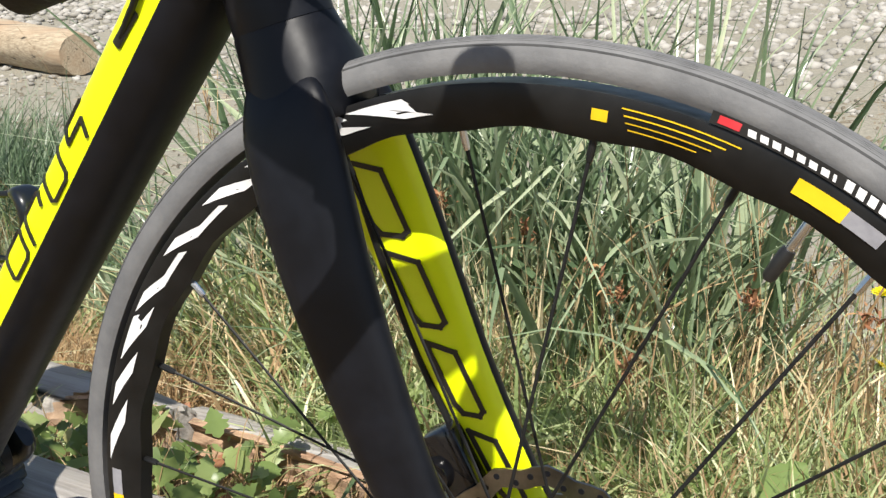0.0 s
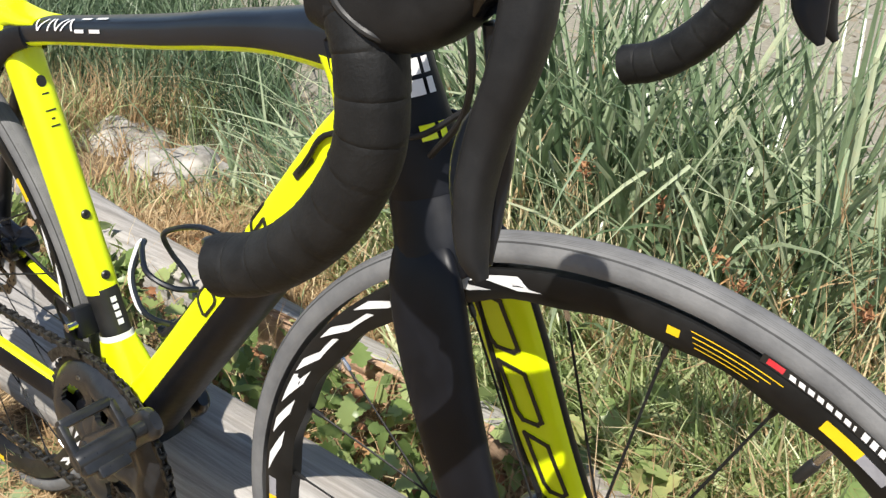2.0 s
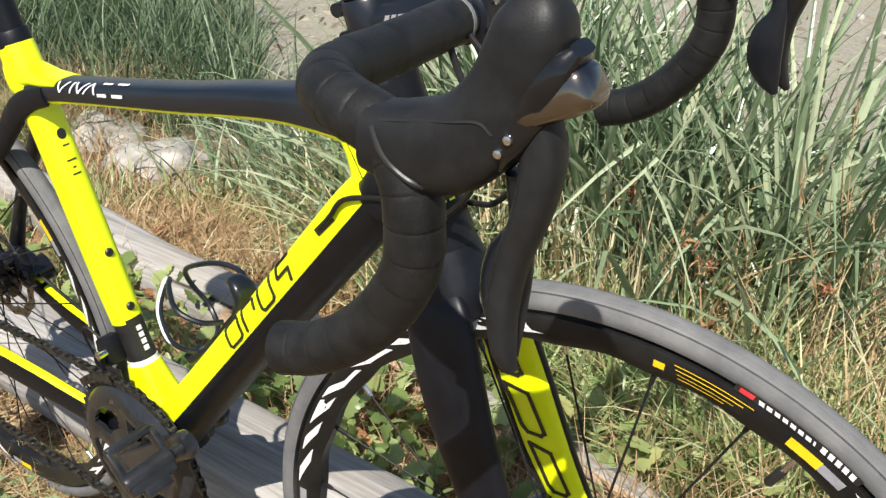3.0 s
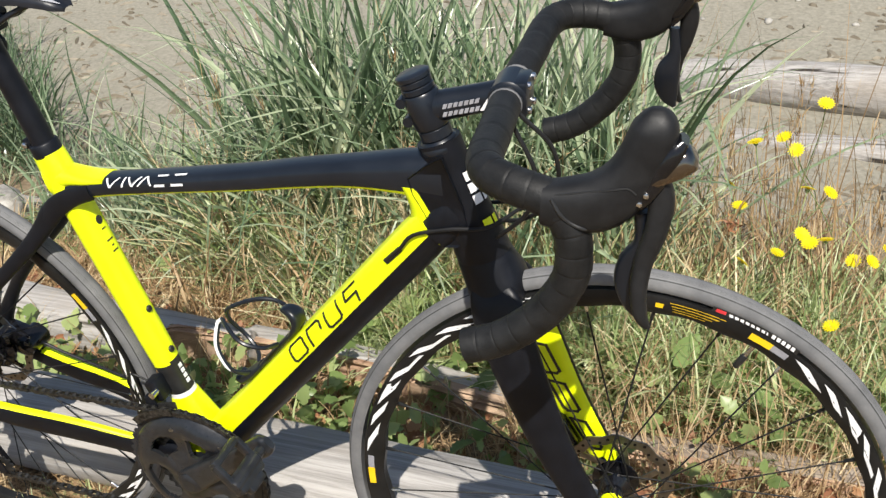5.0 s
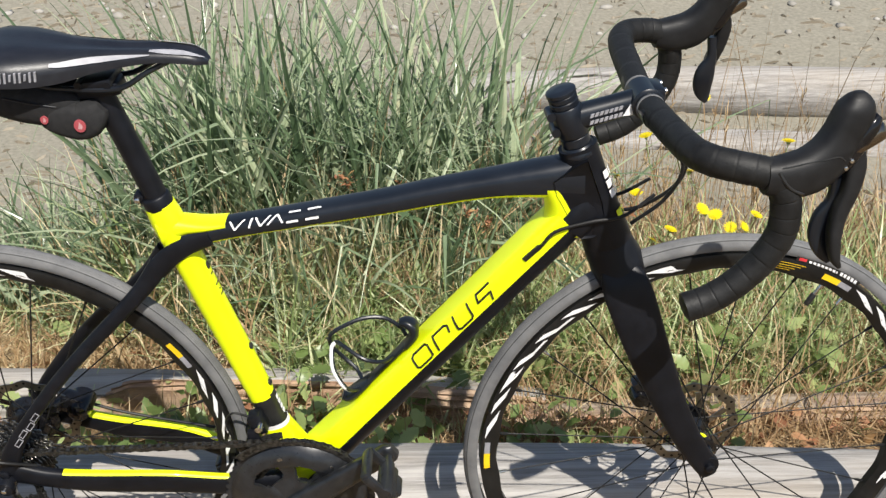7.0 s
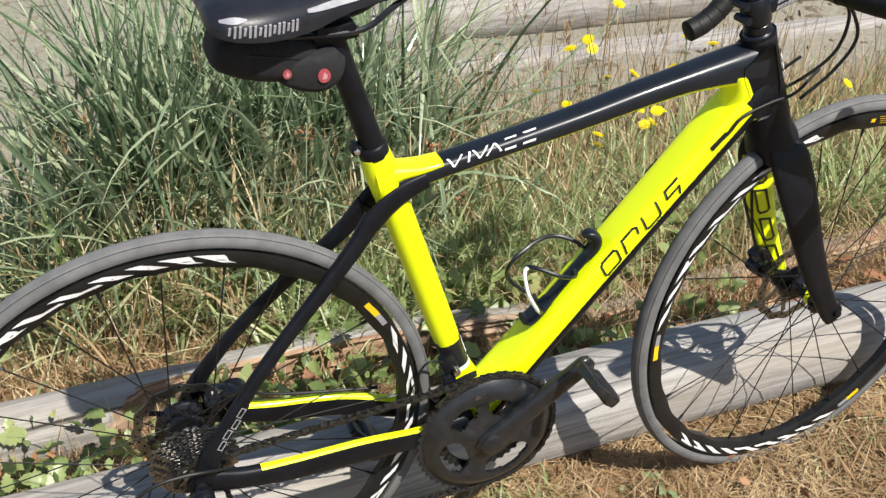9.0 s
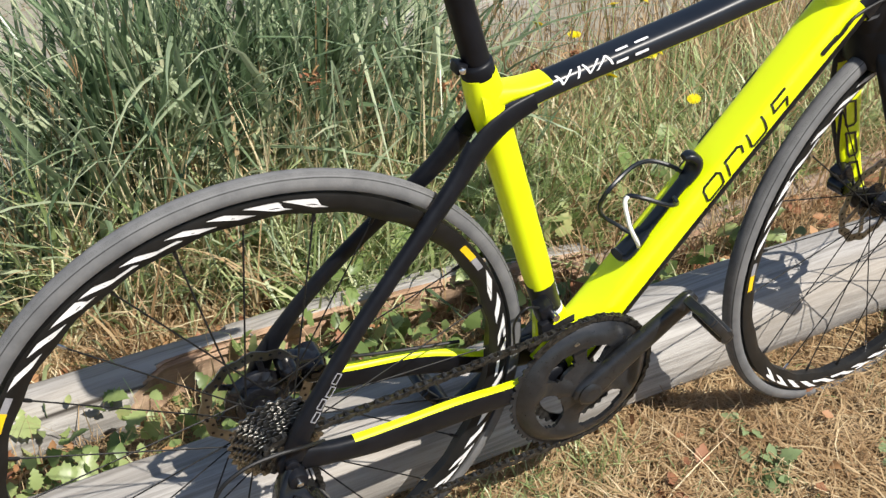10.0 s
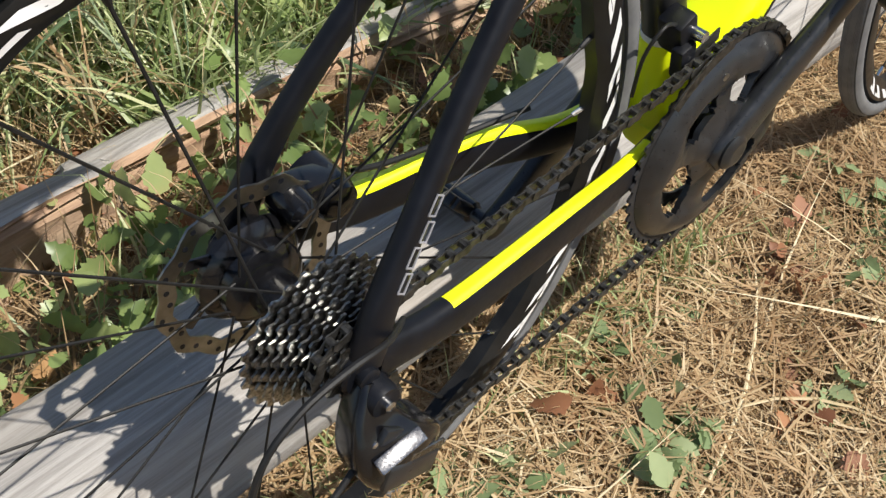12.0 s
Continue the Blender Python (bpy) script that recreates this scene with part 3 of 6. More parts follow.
    for k, (z0, z1) in enumerate(((0.772, 0.762), (0.759, 0.749), (0.746, 0.736), (0.718, 0.708))):
        bm = bmesh.new()
        for a0, a1 in ((-0.75, -0.35), (-0.25, -0.05)):
            g = []
            for i in range(7):
                a = a0 + (a1 - a0) * i / 6
                for z in (z0, z1):
                    r = 0.0225 + (0.79 - z) * 0.042
                    g.append(bm.verts.new(steerer(z) + Vector((math.cos(a) * r * 1.135, math.sin(a) * r * 1.02, 0.325 * math.cos(a) * r))))
            for i in range(6):
                bm.faces.new((g[2 * i], g[2 * i + 2], g[2 * i + 3], g[2 * i + 1]))
        part("head_graphic", bm, WHITE if k < 3 else YELLOW, head, "pale head tube graphic")
    # down tube side marks: thin black outlined plain shapes, slanted with the tube
    closed = [(0.10, -1), (0.72, -1), (0.84, -0.8), (1.0, 0.7), (0.92, 1), (0.30, 1), (0.17, 0.8), (0.02, -0.7)]
    hook = [(0.0, -1.0), (0.24, 1.0), (0.86, 1.0), (0.98, 0.75), (0.86, -0.05)]
    cup = [(0.22, 1.0), (0.03, -0.7), (0.12, -1.0), (0.68, -1.0), (0.80, -0.75), (0.98, 1.0)]
    bend = [(1.0, 1.0), (0.34, 1.0), (0.19, 0.05), (0.84, 0.05), (0.66, -1.0)]
    for y in (-1, 1):
        for k, path in enumerate((closed + closed[:1], hook, cup, bend)):
            s0, w, h = 0.2830 + k * 0.0420, 0.0370, 0.0095

            def spot(a, b):
                off = 0.0135 + b * h
                half = np.interp(s0 + a * w, [0.15, 0.30, 0.45], [0.031, 0.0295, 0.0295])
                across = half * (1 - (off / 0.0265) ** 5) ** 0.2
                return down(s0 + a * w, off, y * (across + 0.0003))
            bm = bmesh.new()
            for p, q in zip(path, path[1:]):
                for m in range(5):
                    a, b = (spot(p[0] + (q[0] - p[0]) * f, p[1] + (q[1] - p[1]) * f) for f in (m / 5, (m + 1) / 5))
                    d = (b - a).normalized()
                    wide = d.cross(Vector((0, 1, 0))).normalized() * 0.0012
                    box(bm, (a + b) / 2, (b - a) / 2 + d * 0.0009, wide, Vector((0, 0.0011, 0)))
            part("frame_mark", bm, DECALB, bike, "black outlined mark on the down tube")
    # white marks on the sloping upper face of the top tube
    def face_spot(x, t):
        """t 0 to 1 up the face."""
        zc, a, b = (np.interp(x, [0.34, 0.425, 0.54], v) for v in ((0.693, 0.7085, 0.729), (0.0178, 0.0185, 0.019), (0.0130, 0.0125, 0.0138)))
        th = radians(8 + 56 * t)
        return Vector((x, -(a + 0.0010) * math.cos(th) ** 0.69, zc + (b + 0.0010) * math.sin(th) ** 0.69))
    x0 = 0.352
    strokes = (((0.0, 1), (0.006, 0), (0.019, 1)), ((0.0245, 0), (0.0285, 1)), ((0.033, 1), (0.039, 0), (0.052, 1)), ((0.048, 0), (0.061, 1), (0.067, 0)), ((0.090, 1), (0.075, 1)), ((0.087, 0), (0.072, 0)), ((0.116, 1), (0.099, 1)), ((0.113, 0), (0.096, 0)))
    for path in strokes:
        bm = bmesh.new()
        for (xa, ta), (xb, tb) in zip(path, path[1:]):
            grid = []
            level = abs(tb - ta) < 0.01
            for k in range(7):
                f = k / 6
                x, t = x0 + xa + (xb - xa) * f, ta + (tb - ta) * f
                pair = ((x, t - 0.09), (x, t + 0.09)) if level else ((x - 0.0014, t), (x + 0.0014, t))
                grid.append([bm.verts.new(face_spot(*p)) for p in pair])
            for p, q in zip(grid, grid[1:]):
                bm.faces.new((p[0], q[0], q[1], p[1]))
        part("top_tube_mark", bm, WHITE, bike, "white slanted mark on the top tube")
    # small prints and the bottle bolts on the front of the seat tube
    fwd = Vector((0.9655, 0, 0.2606))
    for z in (0.500, 0.437):
        bm = bmesh.new()
        lathe(bm, [(0.005, -0.004), (0.005, 0.001), (0.0038, 0.0022), (0.0018, 0.0023), (0.0016, 0.001)], seat(z) + fwd * 0.0190, fwd, 14)
        part("bottle_bolt", bm, DECALB, bike, "black bolt")
    bm = bmesh.new()
    c = seat(0.632) + fwd * 0.0194
    up = Vector((-0.2606, 0, 0.9655))
    loft(bm, [ring(c + fwd * f, (0, 1, 0), up, 0.0052, 0.0060, 14) for f in (-0.0008, 0.0003)])
    for k, (z, w) in enumerate(((0.620, 0.006), (0.604, 0.009), (0.596, 0.003), (0.589, 0.008))):
        box(bm, seat(z) + fwd * 0.0189, (0, w * 0.6, 0), fwd * 0.0006, up * 0.0009)
    part("seat_tube_print", bm, DECALB, bike, "small black print")
    # dark bars on the neck band
    bm = bmesh.new()
    for k in range(4):
        c = seat(0.387 + k * 0.008) + fwd * 0.0183
        box(bm, c, (0, 0.003, 0), fwd * 0.0006, up * 0.0028)
    part("neck_mark", bm, WHITE, neck)
    # cable ports and the cables that enter them
    for y in (-1, 1):
        bm = bmesh.new()
        c = down(0.524, 0.012, y * 0.0300)
        wire(bm, [c + Vector((-0.010, 0, -0.010)), c + Vector((0.006, y * 0.003, 0.008)), (0.757, y * 0.0325, 0.704), (0.800, y * 0.030, 0.716), (0.838, y * 0.027, 0.722), (0.875, y * 0.02, 0.748)], 0.0022, 24)
        part("cable", bm, HOODRUB, bike, "black cable entering the down tube")
        bm = bmesh.new()
        box(bm, c + Vector((-0.005, -y * 0.0010, -0.005)), (0.010, 0, 0.0105), (-0.0026, 0, 0.0025), (0, 0.0024, 0), 0.0014)
        part("cable_port", bm, DECALB, bike)


build_frame()


# ---- seat post, clamp, saddle
def build_seat():
    bm = bmesh.new()
    lathe(bm, [(0.0146, -0.05), (0.0146, 0.16)], seat(0.73) + Vector((0.0015, 0, 0)), (-0.300, 0, 1), 28)
    post = part("seat_post", bm, BLACK, bike)
    bm = bmesh.new()
    lathe(bm, [(0.0175, -0.008), (0.0185, -0.007), (0.0185, 0.007), (0.0172, 0.009), (0.014, 0.010)], seat(0.733), (-0.307, 0, 1), 28)
    box(bm, seat(0.733) + Vector((-0.021, 0, 0.006)), (0.006, 0, -0.001), (0, 0.009, 0), (0.001, 0, 0.006), 0.002)
    clamp = part("seat_clamp", bm, BLACK, bike)
    for y in (-1, 1):
        bm = bmesh.new()
        lathe(bm, [(0.0038, 0), (0.0038, 0.004), (0.0025, 0.005)], seat(0.733) + Vector((-0.022, y * 0.008, 0.006)), (0, y, 0), 12)
        part("clamp_bolt", bm, STEEL, clamp, "steel bolt")
    bm = bmesh.new()
    c = seat(0.888)
    box(bm, c + Vector((0.006, 0, 0)), (0.026, 0, 0.003), (0, 0.017, 0), (-0.002, 0, 0.008), 0.004)
    box(bm, c + Vector((0.006, 0, 0.011)), (0.020, 0, 0.002), (0, 0.024, 0), (-0.001, 0, 0.0045), 0.002)
    part("seat_post_head", bm, BLACK, post)
    for x in (-0.012, 0.022):
        bm = bmesh.new()
        lathe(bm, [(0.0045, -0.025), (0.0045, 0.025)], c + Vector((x, 0, 0.011)), (0, 1, 0), 10)
        part("saddle_bolt", bm, BLACK, post)
    # saddle shell, from tail to nose: (x, half width, top, depth)
    rows = [(0.086, 0.040, 0.944, 0.010), (0.092, 0.056, 0.950, 0.020), (0.11, 0.066, 0.955, 0.030), (0.14, 0.067, 0.955, 0.034), (0.17, 0.058, 0.952, 0.034), (0.20, 0.045, 0.948, 0.030),
            (0.23, 0.034, 0.9465, 0.023), (0.26, 0.027, 0.945, 0.0175), (0.30, 0.0225, 0.9445, 0.0135), (0.335, 0.020, 0.941, 0.0125), (0.35, 0.0165, 0.936, 0.0105), (0.359, 0.008, 0.930, 0.006)]
    bm = bmesh.new()
    rings = []
    for q in spline(rows, 40):
        x, w, top, d = q
        r = []
        for i in range(20):
            a = math.pi * i / 19
            y = w * math.copysign(abs(math.cos(a)) ** 0.8, math.cos(a))
            r.append(Vector((x, y, top - d * (1 - abs(math.sin(a)) ** 0.55) - 0.004 * math.exp(-(y / 0.008) ** 2))))
        for i in range(8):
            f = (i + 1) / 9
            y = -w + 2 * w * f
            r.append(Vector((x, y * 0.9, top - d * 0.92 + 0.35 * d * math.sin(math.pi * f))))
        rings.append(r)
    loft(bm, rings)
    saddle = part("saddle", bm, SADDLEMAT, bike, "black saddle with silver trim", pose(-0.006, 0, -0.006))
    for y in (-1, 1):
        bm = bmesh.new()
        wire(bm, [(0.118, y * 0.03, 0.925), (0.15, y * 0.026, 0.908), (0.20, y * 0.022, 0.9005), (0.255, y * 0.022, 0.9005), (0.29, y * 0.016, 0.918), (0.325, y * 0.008, 0.933)], 0.0035, 26)
        part("saddle_rail", bm, GLOSS, saddle, "black rail")

        def trim(x0, x1, lo, hi, n=10):
            g = bmesh.new()
            vs = []
            for k in range(n + 1):
                x = x0 + (x1 - x0) * k / n
                w, top, d = np.array([np.interp(x, [q[0] for q in rows], [q[i] for q in rows]) for i in (1, 2, 3)])
                for a in ((lo + hi) / 2 - (hi - lo) / 2 * math.sin(math.pi * (0.12 + 0.80 * k / n)), (lo + hi) / 2 + (hi - lo) / 2 * math.sin(math.pi * (0.12 + 0.80 * k / n))):
                    yy = (w + 0.0012) * abs(math.cos(a)) ** 0.8
                    vs.append(g.verts.new((x, y * yy, top + 0.0012 - d * (1 - abs(math.sin(a)) ** 0.55))))
            for k in range(n):
                g.faces.new((vs[2 * k], vs[2 * k + 1], vs[2 * k + 3], vs[2 * k + 2]))
            part("saddle_trim", g, SILVER, saddle, "silver strip")
        trim(0.190, 0.297, 0.28, 0.66)
        trim(0.296, 0.356, 0.62, 1.15)
        trim(0.098, 0.125, 0.35, 0.6)
        bm = bmesh.new()
        for k in range(15):
            x = 0.106 + k * 0.0050
            w = np.interp(x, [q[0] for q in rows], [q[1] for q in rows])
            box(bm, (x, y * (w + 0.0002), 0.936 - 0.0004 * k), (0.0013, 0, 0.0002), (0, 0.0008, 0.0004), (0.0008, 0, 0.0056 if k % 3 else 0.0036))
        part("saddle_print", bm, SILVER, saddle, "grey print")


build_seat()


# ---- wheels
def build_wheel(name, centre, matrix, a_decal, spokes, hub_r, rear, turn=0.0):
    """Rim as the part itself; tyre, hub, spokes, rotor and decals under it. Angles in degrees from ahead, upwards."""
    def at(r, a, y):
        return Vector(centre) + Vector((r * math.cos(radians(a)), y, r * math.sin(radians(a))))
    bm = bmesh.new()
    seg = 144
    prof_n = None
    rings = []
    for i in range(seg):
        a = 360 * i / seg
        dip = 0.5 + 0.5 * math.cos(radians((a - turn) * spokes))
        ri = 0.2885 - 0.0028 * dip
        prof = [(0.3115, -0.0112), (0.3095, -0.0118), (0.300, -0.0116), (ri + 0.006, -0.0098), (ri, -0.006), (ri, 0.006), (ri + 0.006, 0.0098), (0.300, 0.0116), (0.3095, 0.0118), (0.3115, 0.0112)]
        rings.append([at(r, a, y) for r, y in prof])
    loft(bm, rings, closed=True, caps=False)
    wheel = part(name, bm, SIDEWALL, bike, "black alloy rim with white zigzag decals", matrix)
    # tyre: a round section with a seam where tread meets sidewall
    bm = bmesh.new()
    prof = []
    for k in range(22):
        th = radians(-118 + 236 * k / 21)
        rr = 0.0123 + (0.0004 if abs(math.degrees(th)) < 52 else -0.0003)
        prof.append((0.3218 + rr * math.cos(th), rr * math.sin(th) * 1.02))
    revolve(bm, prof, 160, True, centre)
    tyre = part("tyre", bm, TYRE, wheel, "dusty grey rubber tyre", angle=60)
    for side in (-1, 1):
        bm = bmesh.new()
        th = [radians(v) for v in (44, 46, 48, 50)]
        revolve(bm, [(0.3218 + 0.01285 * math.cos(v), side * 0.01312 * math.sin(v)) for v in th] + [(0.3218 + 0.0121 * math.cos(v), side * 0.0121 * math.sin(v)) for v in th[::-1]], 160, True, centre)
        part("tyre_seam", bm, SEAM, wheel, "dark seam along the tread")
        bm = bmesh.new()
        for deg in (14, 20, 26, 32):
            th = [radians(v) for v in (deg, deg + 1.6)]
            revolve(bm, [(0.3218 + 0.01278 * math.cos(v), side * 0.01304 * math.sin(v)) for v in th] + [(0.3218 + 0.0122 * math.cos(v), side * 0.0122 * math.sin(v)) for v in th[::-1]], 120, True, centre)
        part("tread_groove", bm, GROOVE, wheel, "fine grooves in the tread")
    # hub
    bm = bmesh.new()
    h = hub_r
    if rear:
        pr = [(0.010, -0.066), (0.014, -0.020), (0.024, -0.019), (0.024, -0.015), (h, -0.012), (h * 0.9, 0.02), (0.026, 0.022), (0.031, 0.026), (0.031, 0.034), (0.022, 0.038), (0.018, 0.050), (0.013, 0.066)]
    else:
        pr = [(0.009, -0.050), (0.014, -0.046), (0.015, -0.030), (0.021, -0.028), (0.021, -0.023), (h, -0.018), (h * 0.9, 0.012), (0.021, 0.018), (0.021, 0.022), (0.015, 0.026), (0.010, 0.050)]
    lathe(bm, [(r, y) for r, y in pr], centre, (0, 1, 0), 28)
    part("hub", bm, SHINY, wheel)
    bm = bmesh.new()
    y0 = -0.013 if rear else -0.010
    h = h + (0.002 if rear else 0)
    revolve(bm, [(h + 0.0012, y0 - 0.004), (h + 0.0012, y0 + 0.004), (h - 0.002, y0 + 0.004), (h - 0.002, y0 - 0.004)], 32, True, centre)
    part("hub_band", bm, YELLOW, wheel, "yellow ring")
    # spokes, crossed in pairs, each with its nipple
    yl, yr = (0.026, -0.017) if rear else (0.020, -0.0255)
    for k in range(spokes):
        a = 360 * k / spokes + turn
        s = -1 if k % 2 else 1
        tw = (62 if rear else -62) * (1 if (k // 2) % 2 else -1)
        fy = yr if s < 0 else yl
        p0 = at(0.0215, a + tw, fy)
        p1 = at(0.285, a, s * 0.002)
        d = (p1 - p0).normalized()
        u = d.cross(Vector((0, 1, 0))).normalized()
        v = d.cross(u)
        bm = bmesh.new()
        loft(bm, [ring(p0, u, v, 0.0011, 0.0010, 6), ring(p0.lerp(p1, 0.15), u, v, 0.0011, 0.0008, 6), ring(p0.lerp(p1, 0.9), u, v, 0.0011, 0.0008, 6), ring(p1, u, v, 0.0012, 0.0012, 6)])
        part("spoke", bm, TAPE, wheel)
        bm = bmesh.new()
        lathe(bm, [(0.0017, -0.011), (0.0022, -0.008), (0.0022, 0.006)], p1, d, 8)
        part("nipple", bm, STEEL if k % 3 == 0 else SIDEWALL, wheel)
    # brake rotor on the far side
    bm = bmesh.new()
    yr_ = 0.044 if rear else 0.034
    R0 = 0.070
    rings = []
    for i in range(48):
        a = 360 * i / 48
        wob = 0.0022 * math.cos(radians(a * 12))
        rings.append([at(R0 + wob, a, yr_), at(R0 + wob, a, yr_ + 0.0018), at(R0 - 0.013 + wob, a, yr_ + 0.0018), at(R0 - 0.013 + wob, a, yr_)])
    loft(bm, rings, closed=True, caps=False)
    part("brake_rotor", bm, ROTORBRIGHT, wheel, "drilled steel brake rotor")
    for k in range(6):
        a = 60 * k
        bm = bmesh.new()
        p, q = at(0.026, a, yr_ + 0.001), at(0.055, a + 22, yr_ + 0.001)
        d = (q - p).normalized()
        u = d.cross(Vector((0, 1, 0)))
        box(bm, (p + q) / 2, (q - p) / 2, u * 0.004, (0, 0.0009, 0))
        part("rotor_arm", bm, SHINY if rear else ROTORBRIGHT, wheel)
    bm = bmesh.new()
    lathe(bm, [(0.020, -0.012), (0.034, -0.008), (0.040, -0.002), (0.040, 0.003), (0.030, 0.006)] if rear else [(0.029, 0), (0.029, 0.002)], at(0, 0, yr_), (0, 1, 0), 32)
    part("rotor_carrier", bm, SHINY, wheel, "glossy black rotor carrier")
    bm = bmesh.new()
    for i in range(36):
        a = 10 * i
        r = R0 - 0.003 - 0.0035 * (i % 3)
        lathe(bm, [(0.0021, -0.0003), (0.0021, 0.0025)], at(r, a, yr_), (0, 1, 0), 8)
    part("rotor_drilling", bm, BLACK, wheel)
    # decals on both faces: an amber and white sticker, then a zigzag run of white bars, three times round
    for side in (-1, 1):
        y = side * 0.0121

        def patch(a0, a1, r0, r1, mat, name, lab="", skew=0.0, base=wheel, yy=None):
            g = bmesh.new()
            n = max(2, int(abs(a1 - a0) / 1.5))
            vs = []
            for i in range(n + 1):
                a = a0 + (a1 - a0) * i / n
                for r, sk in ((r0, 0), (r1, skew)):
                    ye = yy if yy is not None else (y if r > 0.300 else side * (0.0121 - (0.300 - r) * 0.24))
                    vs.append(g.verts.new(at(r, a + sk, ye)))
            for i in range(n):
                g.faces.new((vs[2 * i], vs[2 * i + 1], vs[2 * i + 3], vs[2 * i + 2]))
            part(name, g, mat, base, lab)
        for third in range(3):
            b0 = a_decal + 120 * third
            patch(b0 + 1.6, b0 - 3.4, 0.2985, 0.3068, DECALY, "amber_sticker", "amber sticker")
            patch(b0 - 3.4, b0 - 7.2, 0.2988, 0.3064, SILVER, "pale_sticker", "pale grey sticker")
            # slanted white strokes one behind the other along the rim; heights 0 to 1 across it
            shapes = (((0, 1), (3.6, 1), (9.8, 0), (6.2, 0)), ((0, 1), (3.2, 1), (7.2, 0.32), (11.2, 0.32), (12.2, 0), (5.8, 0)), ((0, 1), (6.8, 1), (7.6, 0.68), (4.6, 0.68), (10.0, 0), (6.6, 0)), ((0, 1), (3.4, 1), (9.4, 0), (6.0, 0)))
            a = b0 - 8.5
            for k in range(9):
                st = shapes[(k * 3 + k // 4) % 4]
                g = bmesh.new()
                ring_pts = []
                for (q0, f0), (q1, f1) in zip(st, st[1:] + st[:1]):
                    for m in range(3):
                        q, f = q0 + (q1 - q0) * m / 3, f0 + (f1 - f0) * m / 3
                        r0 = 0.2968 + 0.0108 * f
                        ring_pts.append(g.verts.new(at(r0, a - q, y if r0 > 0.300 else side * (0.0121 - (0.300 - r0) * 0.24))))
                g.faces.new(ring_pts)
                bmesh.ops.triangulate(g, faces=g.faces[:])
                part("rim_mark", g, WHITE, wheel, "white slanted stroke")
                a -= (8.0, 9.2, 7.6, 7.0)[(k * 3 + k // 4) % 4]
        if not rear:
            patch(82.6, 81.0, 0.2975, 0.3035, DECALY, "rim_print", "amber print")
            for k in range(4):
                patch(79.8 - 0.3 * k, 68.5 + 1.2 * k, 0.3060 - k * 0.0034, 0.3067 - k * 0.0034, DECALY, "rim_print", "amber print")
        # bars of sidewall print
        base = 70.5 if not rear else 72 + 150
        patch(base + 1.5, base - 17, 0.3122, 0.3185, DECALB, "tyre_label", "black label", base=wheel, yy=side * 0.0124)
        patch(base + 0.8, base - 1.2, 0.3135, 0.3175, RED, "tyre_print", "red mark", base=wheel, yy=side * 0.0128)
        for k in range(13):
            a = base - 2.0 - k * 1.12
            w = 0.75 if k != 7 else 0.3
            patch(a, a - w, 0.3134 if k < 8 else 0.3130, 0.3166 if k < 8 else 0.3178, WHITE, "tyre_print", "white print", 0.2, wheel, side * 0.0128)
    # valve
    va = 60 if not rear else 200
    p = at(0.290, va, 0)
    d = (Vector(centre) - p).normalized()
    bm = bmesh.new()
    lathe(bm, [(0.0028, -0.004), (0.0028, 0.019), (0.0024, 0.021)], p, d, 10)
    part("valve", bm, STEEL, wheel, "steel valve stem")
    bm = bmesh.new()
    lathe(bm, [(0.0036, 0.019), (0.0042, 0.022), (0.0038, 0.036), (0.0026, 0.038)], p, d, 10)
    part("valve_cap", bm, DECALB, wheel, "black valve cap")
    return wheel


front_wheel = build_wheel("front_wheel", FRONT, pose(0, -0.004, 0) @ STEER, 61.4, 24, 0.0135, False, 7.5)
rear_wheel = build_wheel("rear_wheel", REAR, None, 35, 24, 0.0185, True)


